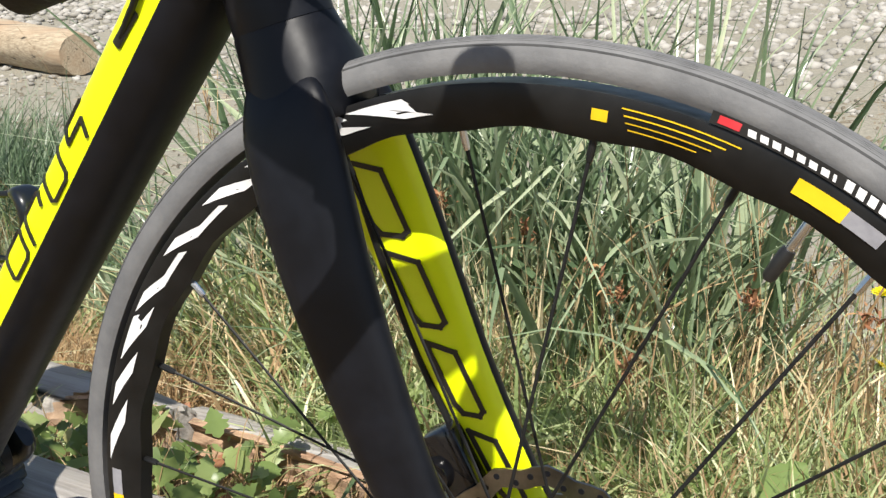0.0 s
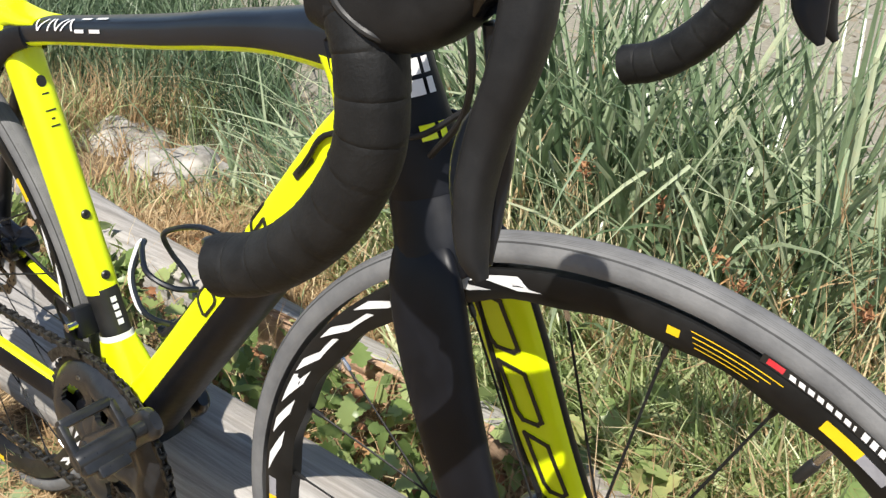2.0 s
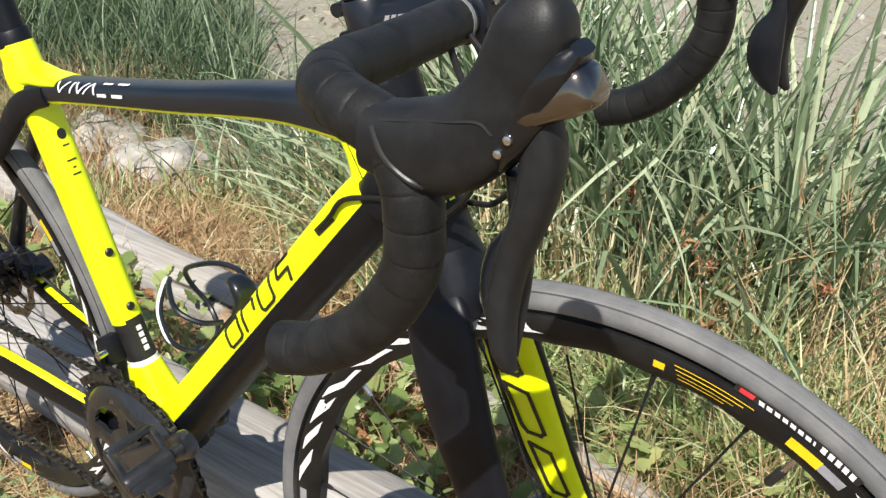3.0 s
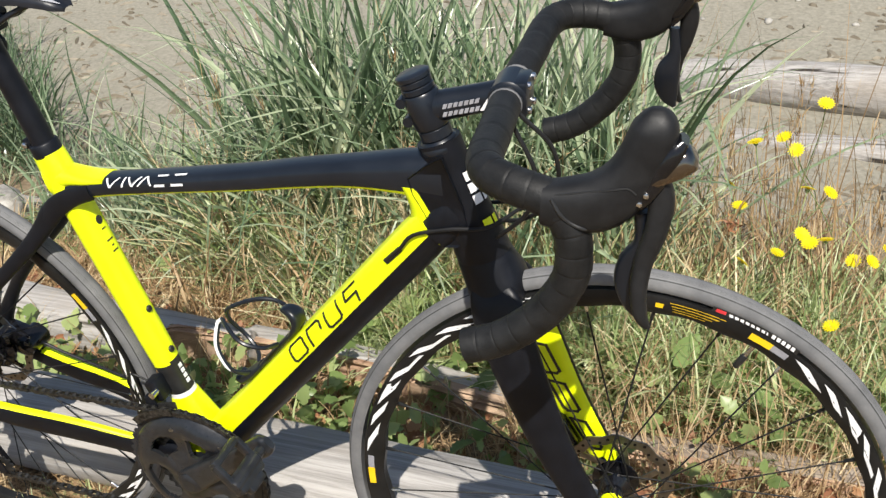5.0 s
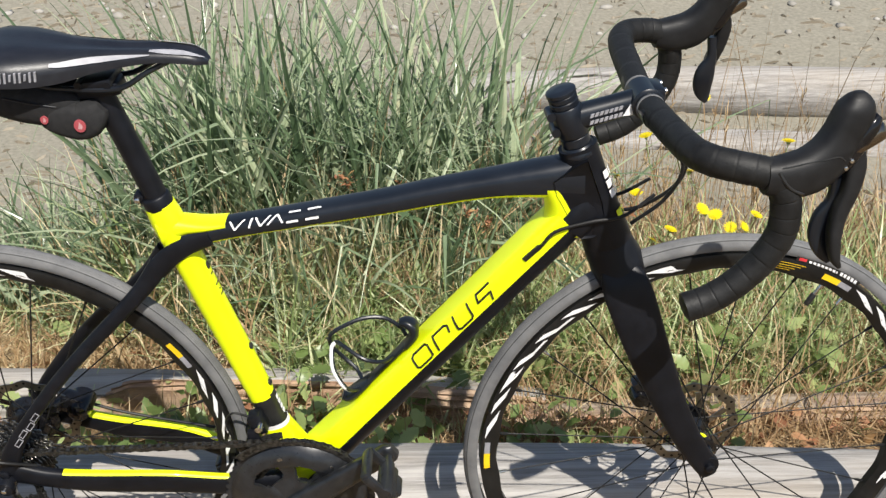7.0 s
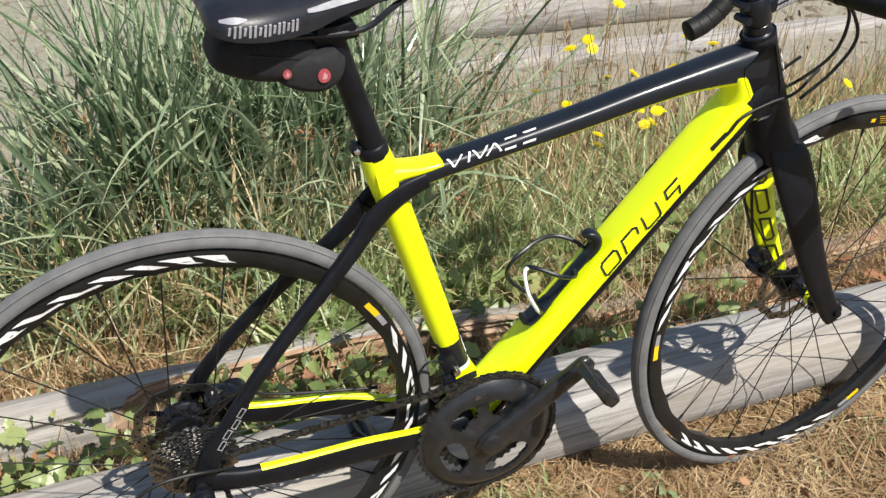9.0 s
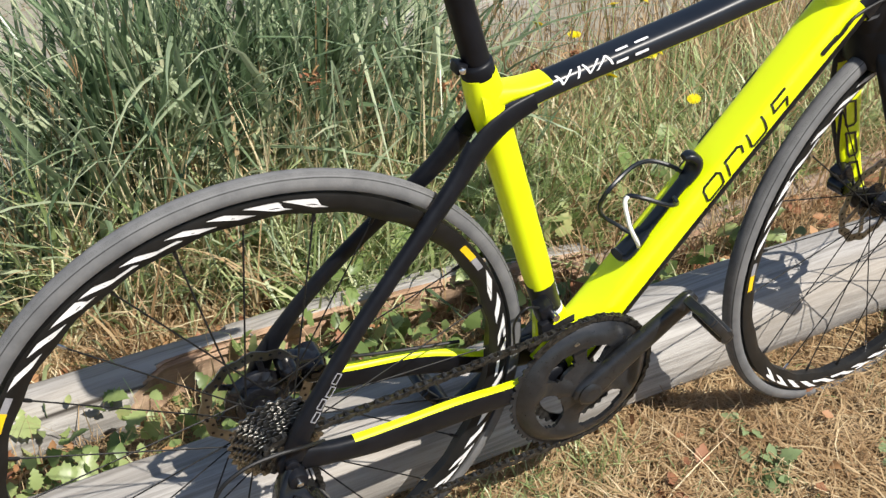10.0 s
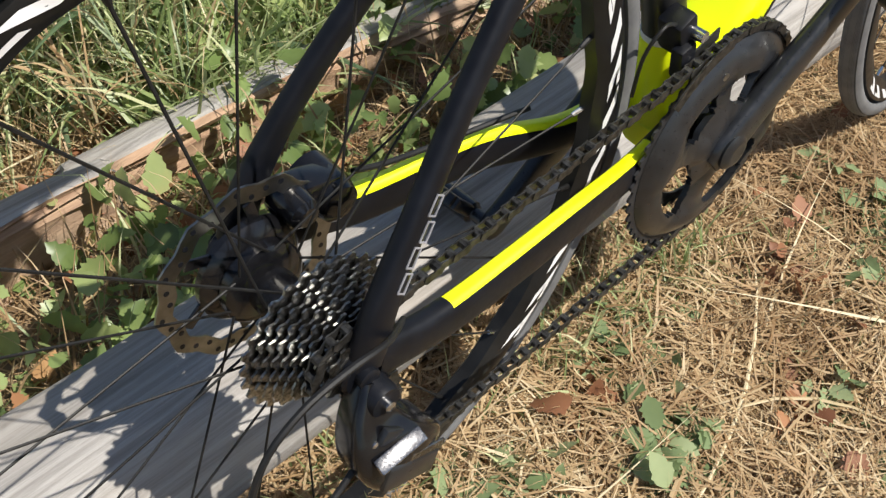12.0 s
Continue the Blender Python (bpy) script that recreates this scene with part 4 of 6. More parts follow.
# ---- fork
def build_fork():
    bm = bmesh.new()
    rows = [(0.6735, 0.0272, 0.0302, 0.0, 2.0), (0.671, 0.0280, 0.0312, 0.0, 2.0), (0.660, 0.0298, 0.0325, 0.001, 2.1), (0.648, 0.0335, 0.0340, 0.003, 2.3), (0.636, 0.0365, 0.0335, 0.003, 2.4), (0.624, 0.0405, 0.0320, 0.003, 2.5), (0.618, 0.0385, 0.028, 0.003, 2.5)]
    loft(bm, [ring(steerer(z) + Vector((o, 0, 0)), (0, 1, 0), Vector(HEAD_DIR).cross((0, 1, 0)), a, b, 32, e) for z, a, b, o, e in rows])
    fork = part("fork", bm, BLACK, bike, "black carbon fork crown", STEER)
    for s in (-1, 1):
        bm = bmesh.new()
        pts = [(0.834, s * 0.018, 0.652, 0.003, 0.014), (0.837, s * 0.0275, 0.638, 0.007, 0.0255), (0.848, s * 0.0365, 0.61, 0.0098, 0.0310), (0.872, s * 0.047, 0.54, 0.010, 0.0285), (0.905, s * 0.052, 0.455, 0.0095, 0.023), (0.938, s * 0.0545, 0.385, 0.009, 0.019), (0.965, s * 0.056, 0.338, 0.0085, 0.0165), (0.975, s * 0.056, 0.318, 0.007, 0.012)]
        sec = sweep(bm, pts, side=(0, -s, 0) if s > 0 else (0, 1, 0), n=30, seg=26, e=2.6)
        if s > 0:
            for f in sec.faces:
                c = f.calc_center_median()
                f.normal_update()
                if abs(f.normal.y) > 0.55 and c.z < 0.605 and c.z > 0.35:
                    yc = np.interp(c.z, [0.318, 0.338, 0.385, 0.455, 0.54, 0.61, 0.655], [0.056, 0.056, 0.0545, 0.052, 0.047, 0.038, 0.030])
                    if c.y < yc:
                        f.material_index = 1
        leg = part("fork_blade", sec, [BLACK, YELLOW], fork, "black blade, yellow on its inner face" if s > 0 else "black carbon blade")
        bm = bmesh.new()
        lathe(bm, [(0.0135, -0.007), (0.0145, -0.005), (0.0145, 0.005), (0.013, 0.007)], FRONT + Vector((0, s * 0.0565, 0)), (0, 1, 0), 18)
        lathe(bm, [(0.0065, 0), (0.0065, 0.008), (0.005, 0.009)], FRONT + Vector((0, s * 0.062, 0)), (0, s, 0), 12)
        part("fork_end", bm, BLACK, fork)
    # black outlined shapes on the yellow inner face
    zs = [0.318, 0.338, 0.385, 0.455, 0.54, 0.61]
    for k in range(4):
        z1 = 0.588 - k * 0.058
        loop = []
        for dz, dx in ((0, -0.016), (-0.004, 0.008), (-0.042, 0.010), (-0.046, 0.004), (-0.046, -0.012), (-0.040, -0.016)):
            z = z1 + dz
            xc = np.interp(z, zs, [0.975, 0.965, 0.938, 0.905, 0.872, 0.848])
            yc = np.interp(z, zs, [0.056, 0.056, 0.0545, 0.052, 0.047, 0.038]) - np.interp(z, zs, [0.007, 0.0085, 0.009, 0.0095, 0.010, 0.0105]) - 0.0004
            loop.append((xc + dx * np.interp(z, [0.36, 0.6], [0.6, 1.0]), yc, z))
        bm = bmesh.new()
        outline(bm, loop, 0.0034, (0, 1, 0.08))
        part("fork_mark", bm, DECALB, fork, "black outlined mark")
    # brake caliper and hose on the far blade
    bm = bmesh.new()
    box(bm, (0.905, 0.044, 0.392), (0.011, 0, -0.022), (0, 0.012, 0), (0.012, 0, 0.006), 0.005)
    lathe(bm, [(0.011, -0.014), (0.012, -0.01), (0.012, 0.012), (0.009, 0.015)], (0.895, 0.040, 0.385), (0, 1, 0), 18)
    box(bm, (0.918, 0.046, 0.372), (0.008, 0, -0.012), (0, 0.008, 0), (0.007, 0, 0.005), 0.003)
    cal = part("brake_caliper", bm, SHINY, fork, "black hydraulic caliper")
    bm = bmesh.new()
    wire(bm, [(0.898, 0.05, 0.412), (0.878, 0.046, 0.46), (0.852, 0.036, 0.55), (0.838, 0.028, 0.63)], 0.0024, 20)
    part("brake_hose", bm, HOODRUB, fork)


build_fork()


# ---- stem, bar, levers
def build_cockpit():
    up = -HEAD_DIR
    bm = bmesh.new()
    base = HEAD_TOP
    lathe(bm, [(0.0215, 0), (0.0225, 0.002), (0.0225, 0.006), (0.0195, 0.012), (0.0175, 0.014)], base, up, 28)
    part("headset_cap", bm, GLOSS, bike, matrix=STEER)
    for h0, h1 in ((0.0145, 0.0265), (0.0665, 0.0735), (0.074, 0.081)):
        bm = bmesh.new()
        lathe(bm, [(0.0165, h0), (0.0175, h0 + 0.001), (0.0175, h1 - 0.001), (0.0165, h1)], base, up, 28)
        part("spacer", bm, GLOSS, bike, matrix=STEER)
    bm = bmesh.new()
    lathe(bm, [(0.0175, 0.0812), (0.0182, 0.082), (0.0182, 0.086), (0.016, 0.0875), (0.006, 0.0875)], base, up, 28)
    part("top_cap", bm, GLOSS, bike, matrix=STEER)
    # stem body
    c0 = base + up * 0.047
    c1 = Vector((0.858, 0, 0.861))
    bm = bmesh.new()
    lathe(bm, [(0.0175, 0.027), (0.0192, 0.0295), (0.0192, 0.0635), (0.0175, 0.066)], base, up, 28)
    sweep(bm, [(*c0, 0.0155, 0.0165), (*c0.lerp(c1, 0.35), 0.0150, 0.0155), (*c0.lerp(c1, 0.75), 0.0150, 0.015), (*c1, 0.017, 0.016)], n=14, e=2.2)
    stem = part("stem", bm, GLOSS, bike, "black alloy stem", STEER)
    bm = bmesh.new()
    lathe(bm, [(0.017, -0.022), (0.0195, -0.020), (0.0195, 0.020), (0.017, 0.022)], c1, (0, 1, 0), 28)
    box(bm, c1 + Vector((0.012, 0, 0.0)), (0.008, 0, 0.0), (0, 0.02, 0), (0, 0, 0.0185), 0.004)
    part("face_plate", bm, GLOSS, stem)
    for y in (-0.012, 0.012):
        for dz in (0.013, -0.013):
            bm = bmesh.new()
            lathe(bm, [(0.004, 0), (0.004, 0.004), (0.003, 0.005)], c1 + Vector((0.018, y, dz)), (1, 0, 0), 10)
            part("face_bolt", bm, STEEL, stem)
    for z in (0.034, 0.055):
        bm = bmesh.new()
        lathe(bm, [(0.0055, -0.012), (0.0055, 0.012)], base + up * z + Vector((-0.021, 0, 0)), (0, 1, 0), 12)
        part("stem_bolt", bm, GLOSS, stem)
    d = (c1 - c0)
    for y in (-1, 1):
        for row in range(2):
            for k in range(7):
                bm = bmesh.new()
                p = c0.lerp(c1, 0.27 + k * 0.063) + Vector((0, y * 0.0152, 0.0035 - row * 0.0085))
                box(bm, p, d.normalized() * 0.0021, (0, 0.0006, 0), (0.0007, 0, 0.0024))
                part("stem_print", bm, SILVER, stem, "white print")
        bm = bmesh.new()
        p = c0.lerp(c1, 0.745) + Vector((0, y * 0.0152, -0.001))
        prism(bm, [p + Vector((-0.006, 0, -0.008)), p + Vector((0.006, 0, -0.007)), p + Vector((0.004, 0, 0.009))], (0, y * 0.0006, 0))
        part("stem_print", bm, WHITE, stem, "white print")
    # bar: bare in the middle, taped outwards round the drops
    bm = bmesh.new()
    lathe(bm, [(0.0158, -0.055), (0.0158, 0.055)], c1, (0, 1, 0), 24)
    bar = part("handlebar", bm, GLOSS, bike, "black drop handlebar", STEER)
    for s in (-1, 1):
        pts = [(0.858, s * 0.030, 0.861, 0.0163), (0.862, s * 0.10, 0.8645, 0.0165), (0.867, s * 0.165, 0.870, 0.0165), (0.880, s * 0.195, 0.872, 0.0165), (0.904, s * 0.209, 0.870, 0.0165), (0.930, s * 0.215, 0.864, 0.0166),
               (0.947, s * 0.2195, 0.847, 0.0163), (0.9520, s * 0.222, 0.820, 0.0160), (0.9485, s * 0.222, 0.793, 0.0160), (0.932, s * 0.222, 0.764, 0.0160), (0.908, s * 0.222, 0.739, 0.0160), (0.882, s * 0.2225, 0.722, 0.0160), (0.854, s * 0.2235, 0.713, 0.0162)]
        n = 266
        bm = bmesh.new()
        q = spline([(*p[:3], p[3], p[3]) for p in pts], n)
        rings = []
        for i, r in enumerate(q):
            t = Vector(q[min(i + 1, n - 1)][:3] - q[max(i - 1, 0)][:3]).normalized()
            u = Vector((0.15, s * 0.55, 0.8))
            u = (u - t * u.dot(t)).normalized()
            wrap = 0.975 if i % 14 == 0 else 0.992 + 0.02 * (i % 14) / 14
            rr = r[3] * wrap
            if i > n - 3:
                rr = r[3] * (0.8 if i == n - 2 else 0.55)
            rings.append(ring(r[:3], u, t.cross(u), rr, rr, 20))
        loft(bm, rings)
        tape = part("bar_tape", bm, TAPE, bar, "black wrapped bar tape", angle=30)
        bm = bmesh.new()
        lathe(bm, [(0.0166, -0.0018), (0.0170, -0.0014), (0.0170, 0.0014), (0.0166, 0.0018)], (0.858, s * 0.030, 0.861), (0, 1, 0), 20)
        part("finishing_tape", bm, TYRE, bar, "thin grey line of finishing tape")
        # hood
        def yy(v):
            return s * (0.2130 + v)
        bm = bmesh.new()
        pts = [(0.926, yy(0.003), 0.862, 0.0168, 0.0178), (0.948, yy(0.003), 0.861, 0.0188, 0.0222), (0.972, yy(0.002), 0.8655, 0.0195, 0.0240), (0.990, yy(0.0), 0.880, 0.0188, 0.0222), (1.0015, yy(-0.002), 0.899, 0.0182, 0.0198), (1.0090, yy(-0.003), 0.917, 0.0182, 0.0198), (1.0125, yy(-0.003), 0.931, 0.0162, 0.0178), (1.013, yy(-0.003), 0.941, 0.0105, 0.0118), (1.013, yy(-0.003), 0.946, 0.004, 0.005)]
        sweep(bm, pts, n=34, seg=28, e=2.7)
        skin = [v.co.copy() for v in bm.verts]
        part("brake_hood", bm, HOODRUB, bar, "black rubber brake hood")

        def on_hood(x, z, out=0.0):
            """The outer flank of the hood at a given place along and up."""
            near = sorted(skin, key=lambda v: (v.x - x) ** 2 + (v.z - z) ** 2 + (0.0 if (v.y - yy(0)) * s > 0 else 1.0))[:4]
            return Vector((x, sum(v.y for v in near) / 4 + s * out, z))
        bm = bmesh.new()
        wire(bm, [on_hood(x, z, 0.0002) for x, z in ((0.938, 0.876), (0.950, 0.8785), (0.964, 0.881), (0.980, 0.884), (0.994, 0.886), (1.001, 0.881))], 0.0009, 24, 6)
        part("hood_seam", bm, DECALB, bar, "moulded seam")
        bm = bmesh.new()
        wire(bm, [on_hood(x, z, 0.0002) for x, z in ((0.935, 0.873), (0.942, 0.862), (0.950, 0.854), (0.962, 0.848))] + [Vector((0.968, yy(0.004), 0.8425)), Vector((0.968, yy(-0.008), 0.842))], 0.0017, 22, 8)
        part("hood_edge", bm, DECALB, bar, "rolled lower edge of the hood")
        # lever bracket showing between the hood and the cap
        bm = bmesh.new()
        pts = [(0.998, yy(-0.001), 0.862, 0.0120, 0.0060), (1.004, yy(-0.001), 0.874, 0.0165, 0.0100), (1.013, yy(-0.002), 0.888, 0.0168, 0.0105), (1.021, yy(-0.002), 0.902, 0.0165, 0.0095), (1.029, yy(-0.002), 0.9145, 0.0145, 0.0080), (1.035, yy(-0.002), 0.922, 0.0090, 0.0040)]
        sweep(bm, pts, n=24, e=3.4)
        part("lever_bracket", bm, SHINY, bar, "glossy black lever bracket")
        # smoked metal nose of the shifter
        bm = bmesh.new()
        pts = [(1.003, yy(-0.001), 0.8825, 0.0140, 0.0050), (1.015, yy(-0.001), 0.8900, 0.0160, 0.0070), (1.026, yy(-0.002), 0.8975, 0.0155, 0.0095), (1.0355, yy(-0.002), 0.9045, 0.0140, 0.0112), (1.0400, yy(-0.002), 0.9080, 0.0118, 0.0102), (1.0430, yy(-0.002), 0.9100, 0.0070, 0.0056)]
        sweep(bm, pts, n=20, e=3.0)
        part("shifter_cap", bm, BRONZE, bar, "smoked chrome shifter cap")
        for x, z in ((1.0085, 0.8800), (1.0036, 0.8722)):
            bm = bmesh.new()
            lathe(bm, [(0.0026, -0.006), (0.0026, 0), (0.0022, 0.0015), (0.001, 0.002)], (x, yy(0.0155), z), (0, s, 0), 10)
            part("pivot_pin", bm, STEEL, bar, "steel pin")
        # brake lever blade and the shift paddle behind it
        bm = bmesh.new()
        pts = [(1.016, yy(0.000), 0.890, 0.0105, 0.0085), (1.0200, yy(0.002), 0.868, 0.0105, 0.0105), (1.0165, yy(0.005), 0.842, 0.0110, 0.0092), (1.0085, yy(0.008), 0.816, 0.0095, 0.0082), (1.0055, yy(0.013), 0.790, 0.0090, 0.0072), (1.0085, yy(0.017), 0.769, 0.0075, 0.0055), (1.0145, yy(0.019), 0.758, 0.003, 0.0025)]
        sweep(bm, pts, n=26, e=2.8)
        part("brake_lever", bm, HOODRUB, bar, "black brake lever")
        bm = bmesh.new()
        pts = [(1.004, yy(-0.003), 0.856, 0.006, 0.006), (1.006, yy(-0.004), 0.828, 0.006, 0.007), (1.000, yy(-0.004), 0.808, 0.0065, 0.0130), (0.998, yy(-0.002), 0.788, 0.0055, 0.0140), (1.002, yy(0.002), 0.770, 0.0040, 0.0100), (1.008, yy(0.006), 0.757, 0.002, 0.003)]
        sweep(bm, pts, n=20, e=2.4)
        part("shift_paddle", bm, GLOSS, bar, "black shift paddle")
    # hoses and cables looping from the bar to the frame
    loops = [[(0.872, -0.035, 0.855), (0.905, -0.030, 0.815), (0.905, -0.018, 0.760), (0.870, 0.006, 0.715), (0.835, 0.022, 0.700)],
             [(0.870, -0.055, 0.852), (0.893, -0.060, 0.800), (0.880, -0.045, 0.750), (0.845, -0.030, 0.710)]]
    for lp in loops:
        bm = bmesh.new()
        wire(bm, lp, 0.0024, 30)
        part("cable_loop", bm, HOODRUB, bar, "thin black cable loop")


build_cockpit()


# ---- drivetrain
CR_Y = -0.046


def ring_gear(bm, c, r, teeth, y, t, r_in):
    rings = []
    n = teeth * 4
    for i in range(n):
        a = 2 * math.pi * i / n
        rr = r + (0.0024 if i % 4 in (1, 2) else -0.0016)
        rings.append([Vector((c.x + q * math.cos(a), y + h, c.z + q * math.sin(a))) for q, h in ((rr, -t), (rr, t), (r_in, t), (r_in, -t))])
    return loft(bm, rings, closed=True, caps=False)


def build_drivetrain():
    crank_dir = Vector((0.133, 0, 0.107)).normalized()
    ca = math.atan2(crank_dir.z, crank_dir.x)
    # outer ring with its teeth
    bm = bmesh.new()
    ring_gear(bm, BB, 0.1045, 52, CR_Y - 0.001, 0.0011, 0.091)
    crankset = part("chainset", bm, RINGMAT, bike, "black twin chainset with a broad glossy spider")
    bm = bmesh.new()
    ring_gear(bm, BB, 0.072, 36, CR_Y + 0.007, 0.001, 0.060)
    part("inner_ring", bm, CHAINMET, crankset)
    # hollow-formed spider: a dished disc pierced by four rounded windows
    bm = bmesh.new()
    na, radii = 180, (0.016, 0.022, 0.028, 0.033, 0.036, 0.0385, 0.041, 0.0435, 0.046, 0.051, 0.056, 0.061, 0.066, 0.0685, 0.071, 0.0735, 0.076, 0.080, 0.087, 0.094, 0.0985)
    depth = lambda r: np.interp(r, [0.016, 0.028, 0.045, 0.060, 0.070, 0.080, 0.092, 0.0985], [-0.064, -0.0615, -0.056, -0.0545, -0.0575, -0.0585, -0.0545, -0.0485])
    grid = [[bm.verts.new(BB + Vector((r * math.cos(2 * math.pi * i / na), depth(r) - 0.0045 * max(0, math.cos(4 * (2 * math.pi * i / na - radians(72)))) * math.sin(math.pi * min(1, max(0, (r - 0.016) / 0.0825))), r * math.sin(2 * math.pi * i / na)))) for r in radii] for i in range(na)]
    gaps = [(radians(v), radians(h), r, d) for v, h, r, d in ((130, 21, 0.0605, 0.0150), (77, 15, 0.0560, 0.0150), (203, 31, 0.0580, 0.0190), (300, 35, 0.0570, 0.0180))]
    for i in range(na):
        am = 2 * math.pi * (i + 0.5) / na
        for k in range(len(radii) - 1):
            rm = (radii[k] + radii[k + 1]) / 2
            hole = False
            for g, half, mid, deep in gaps:
                da = (am - g + math.pi) % (2 * math.pi) - math.pi
                if (abs(da) / half) ** 3.0 + (abs(rm - mid) / deep) ** 3.0 < 1:
                    hole = True
            if not hole:
                n = (i + 1) % na
                bm.faces.new((grid[i][k], grid[i][k + 1], grid[n][k + 1], grid[n][k]))
    bmesh.ops.recalc_face_normals(bm, faces=bm.faces)
    bmesh.ops.solidify(bm, geom=bm.faces[:], thickness=0.006)
    loose = [v for v in bm.verts if not v.link_faces]
    bmesh.ops.delete(bm, geom=loose, context='VERTS')
    part("spider", bm, GREYCRANK, crankset, "glossy black four-armed spider", angle=50)
    for v in (52, 104, 163, 251):
        a = radians(v)
        bm = bmesh.new()
        lathe(bm, [(0.0042, 0), (0.0042, 0.002), (0.0028, 0.0026)], BB + Vector((0.082 * math.cos(a), -0.0555, 0.082 * math.sin(a))), (0, -1, 0), 12)
        part("ring_bolt", bm, CASSMET, crankset)
    # crank arms and pedals
    for s, c in ((-1, crank_dir), (1, -crank_dir)):
        bm = bmesh.new()
        y0 = s * 0.062
        end = BB + c * 0.1715 + Vector((0, s * 0.072, 0))
        st = BB + Vector((0, y0, 0))
        sweep(bm, [(*(st - c * 0.020), 0.006, 0.013), (*(st - c * 0.004), 0.0105, 0.0205), (*st.lerp(end, 0.25), 0.0100, 0.0180), (*st.lerp(end, 0.8), 0.0090, 0.0150), (*end, 0.0085, 0.0155), (*(end + c * 0.012), 0.005, 0.009)], n=24, seg=22, e=2.8)
        lathe(bm, [(0.017, 0), (0.0175, 0.006), (0.012, 0.010), (0.008, 0.010)], st + Vector((0, s * 0.004, 0)), (0, s, 0), 24)
        arm = part("crank_arm", bm, GREYCRANK, bike, "dark grey crank arm")
        if s < 0:
            for k in range(8):
                bm = bmesh.new()
                p = st.lerp(end, 0.30 + k * 0.045) + Vector((0, -0.0083, 0))
                u = Vector((-c.z, 0, c.x))
                box(bm, p, c * 0.0024, u * 0.0034, (0, 0.0006, 0))
                part("crank_print", bm, CASSMET, arm, "grey print")
        # clipless pedal hanging from its axle
        ax = end + Vector((0, s * 0.008, 0))
        tilt = Vector((-0.643, 0, 0.766)).normalized()
        up = Vector((-tilt.z, 0, tilt.x))
        bm = bmesh.new()
        lathe(bm, [(0.0070, 0), (0.0070, 0.012), (0.0110, 0.016), (0.0110, 0.066), (0.009, 0.071)], ax, (0, s, 0), 20)
        ped = part("pedal", bm, GREYCRANK, bike, "black clipless pedal")
        bm = bmesh.new()
        yc = ax.y + s * 0.043
        box(bm, Vector((ax.x, yc - s * 0.026, ax.z)) + tilt * 0.014, tilt * 0.023, up * 0.0065, (0, 0.0042, 0), 0.003)
        box(bm, Vector((ax.x, yc + s * 0.024, ax.z)) + tilt * 0.014, tilt * 0.023, up * 0.0065, (0, 0.0042, 0), 0.003)
        box(bm, Vector((ax.x, yc, ax.z)) + tilt * 0.036, tilt * 0.005, up * 0.0065, (0, 0.026, 0), 0.003)
        box(bm, Vector((ax.x, yc, ax.z)) - tilt * 0.005, tilt * 0.011, up * 0.0095, (0, 0.027, 0), 0.005)
        box(bm, Vector((ax.x, yc, ax.z)) - tilt * 0.017 - up * 0.003, tilt * 0.007, up * 0.0060, (0, 0.016, 0), 0.003)
        part("pedal_cage", bm, GREYCRANK, ped)
    # cassette: eleven sprockets
    for k in range(11):
        f = k / 10
        y = -0.0265 - 0.0375 * f
        teeth = (28, 25, 23, 21, 19, 17, 15, 14, 13, 12, 11)[k]
        r = teeth * 0.0127 / (2 * math.pi)
        bm = bmesh.new()
        ring_gear(bm, REAR, r, teeth, y, 0.0008, max(0.012, r - 0.016))
        part("sprocket", bm, CASSMET, rear_wheel)
    bm = bmesh.new()
    lathe(bm, [(0.019, -0.02), (0.0165, -0.0655), (0.010, -0.0665)], REAR, (0, 1, 0), 24)
    part("freehub", bm, CHAINMET, rear_wheel)
    # chain: plates and rollers along the run
    cr = 0.1045
    ra = REAR + Vector((0, 0, 0))
    jock1 = Vector((0.022, 0, 0.262))
    jock2 = Vector((0.048, 0, 0.190))
    path = []
    for i in range(9):
        a = radians(200 - 18 * i * 0.9 - 10)
        path.append(ra + Vector((0.029 * math.cos(a), -0.0575, 0.029 * math.sin(a))))
    for i in range(28):
        a = radians(98 - 7.1 * i)
        path.append(BB + Vector((cr * math.cos(a), CR_Y, cr * math.sin(a))))
    for i in range(6):
        a = radians(-95 - 25 * i)
        path.append(jock2 + Vector((0.017 * math.cos(a), -0.055, 0.017 * math.sin(a))))
    for i in range(6):
        a = radians(-120 + 28 * i)
        path.append(jock1 + Vector((0.017 * math.cos(a), -0.056, 0.017 * math.sin(a))))
    path.append(ra + Vector((0.027, -0.0575, -0.010)))
    seg = [(path[i + 1] - path[i]).length for i in range(len(path) - 1)]
    total = sum(seg)
    pitch = 0.0127

    def along(s):
        i = 0
        while i < len(seg) - 1 and s > seg[i]:
            s -= seg[i]
            i += 1
        return path[i].lerp(path[i + 1], min(1, s / seg[i]))
    bm = bmesh.new()
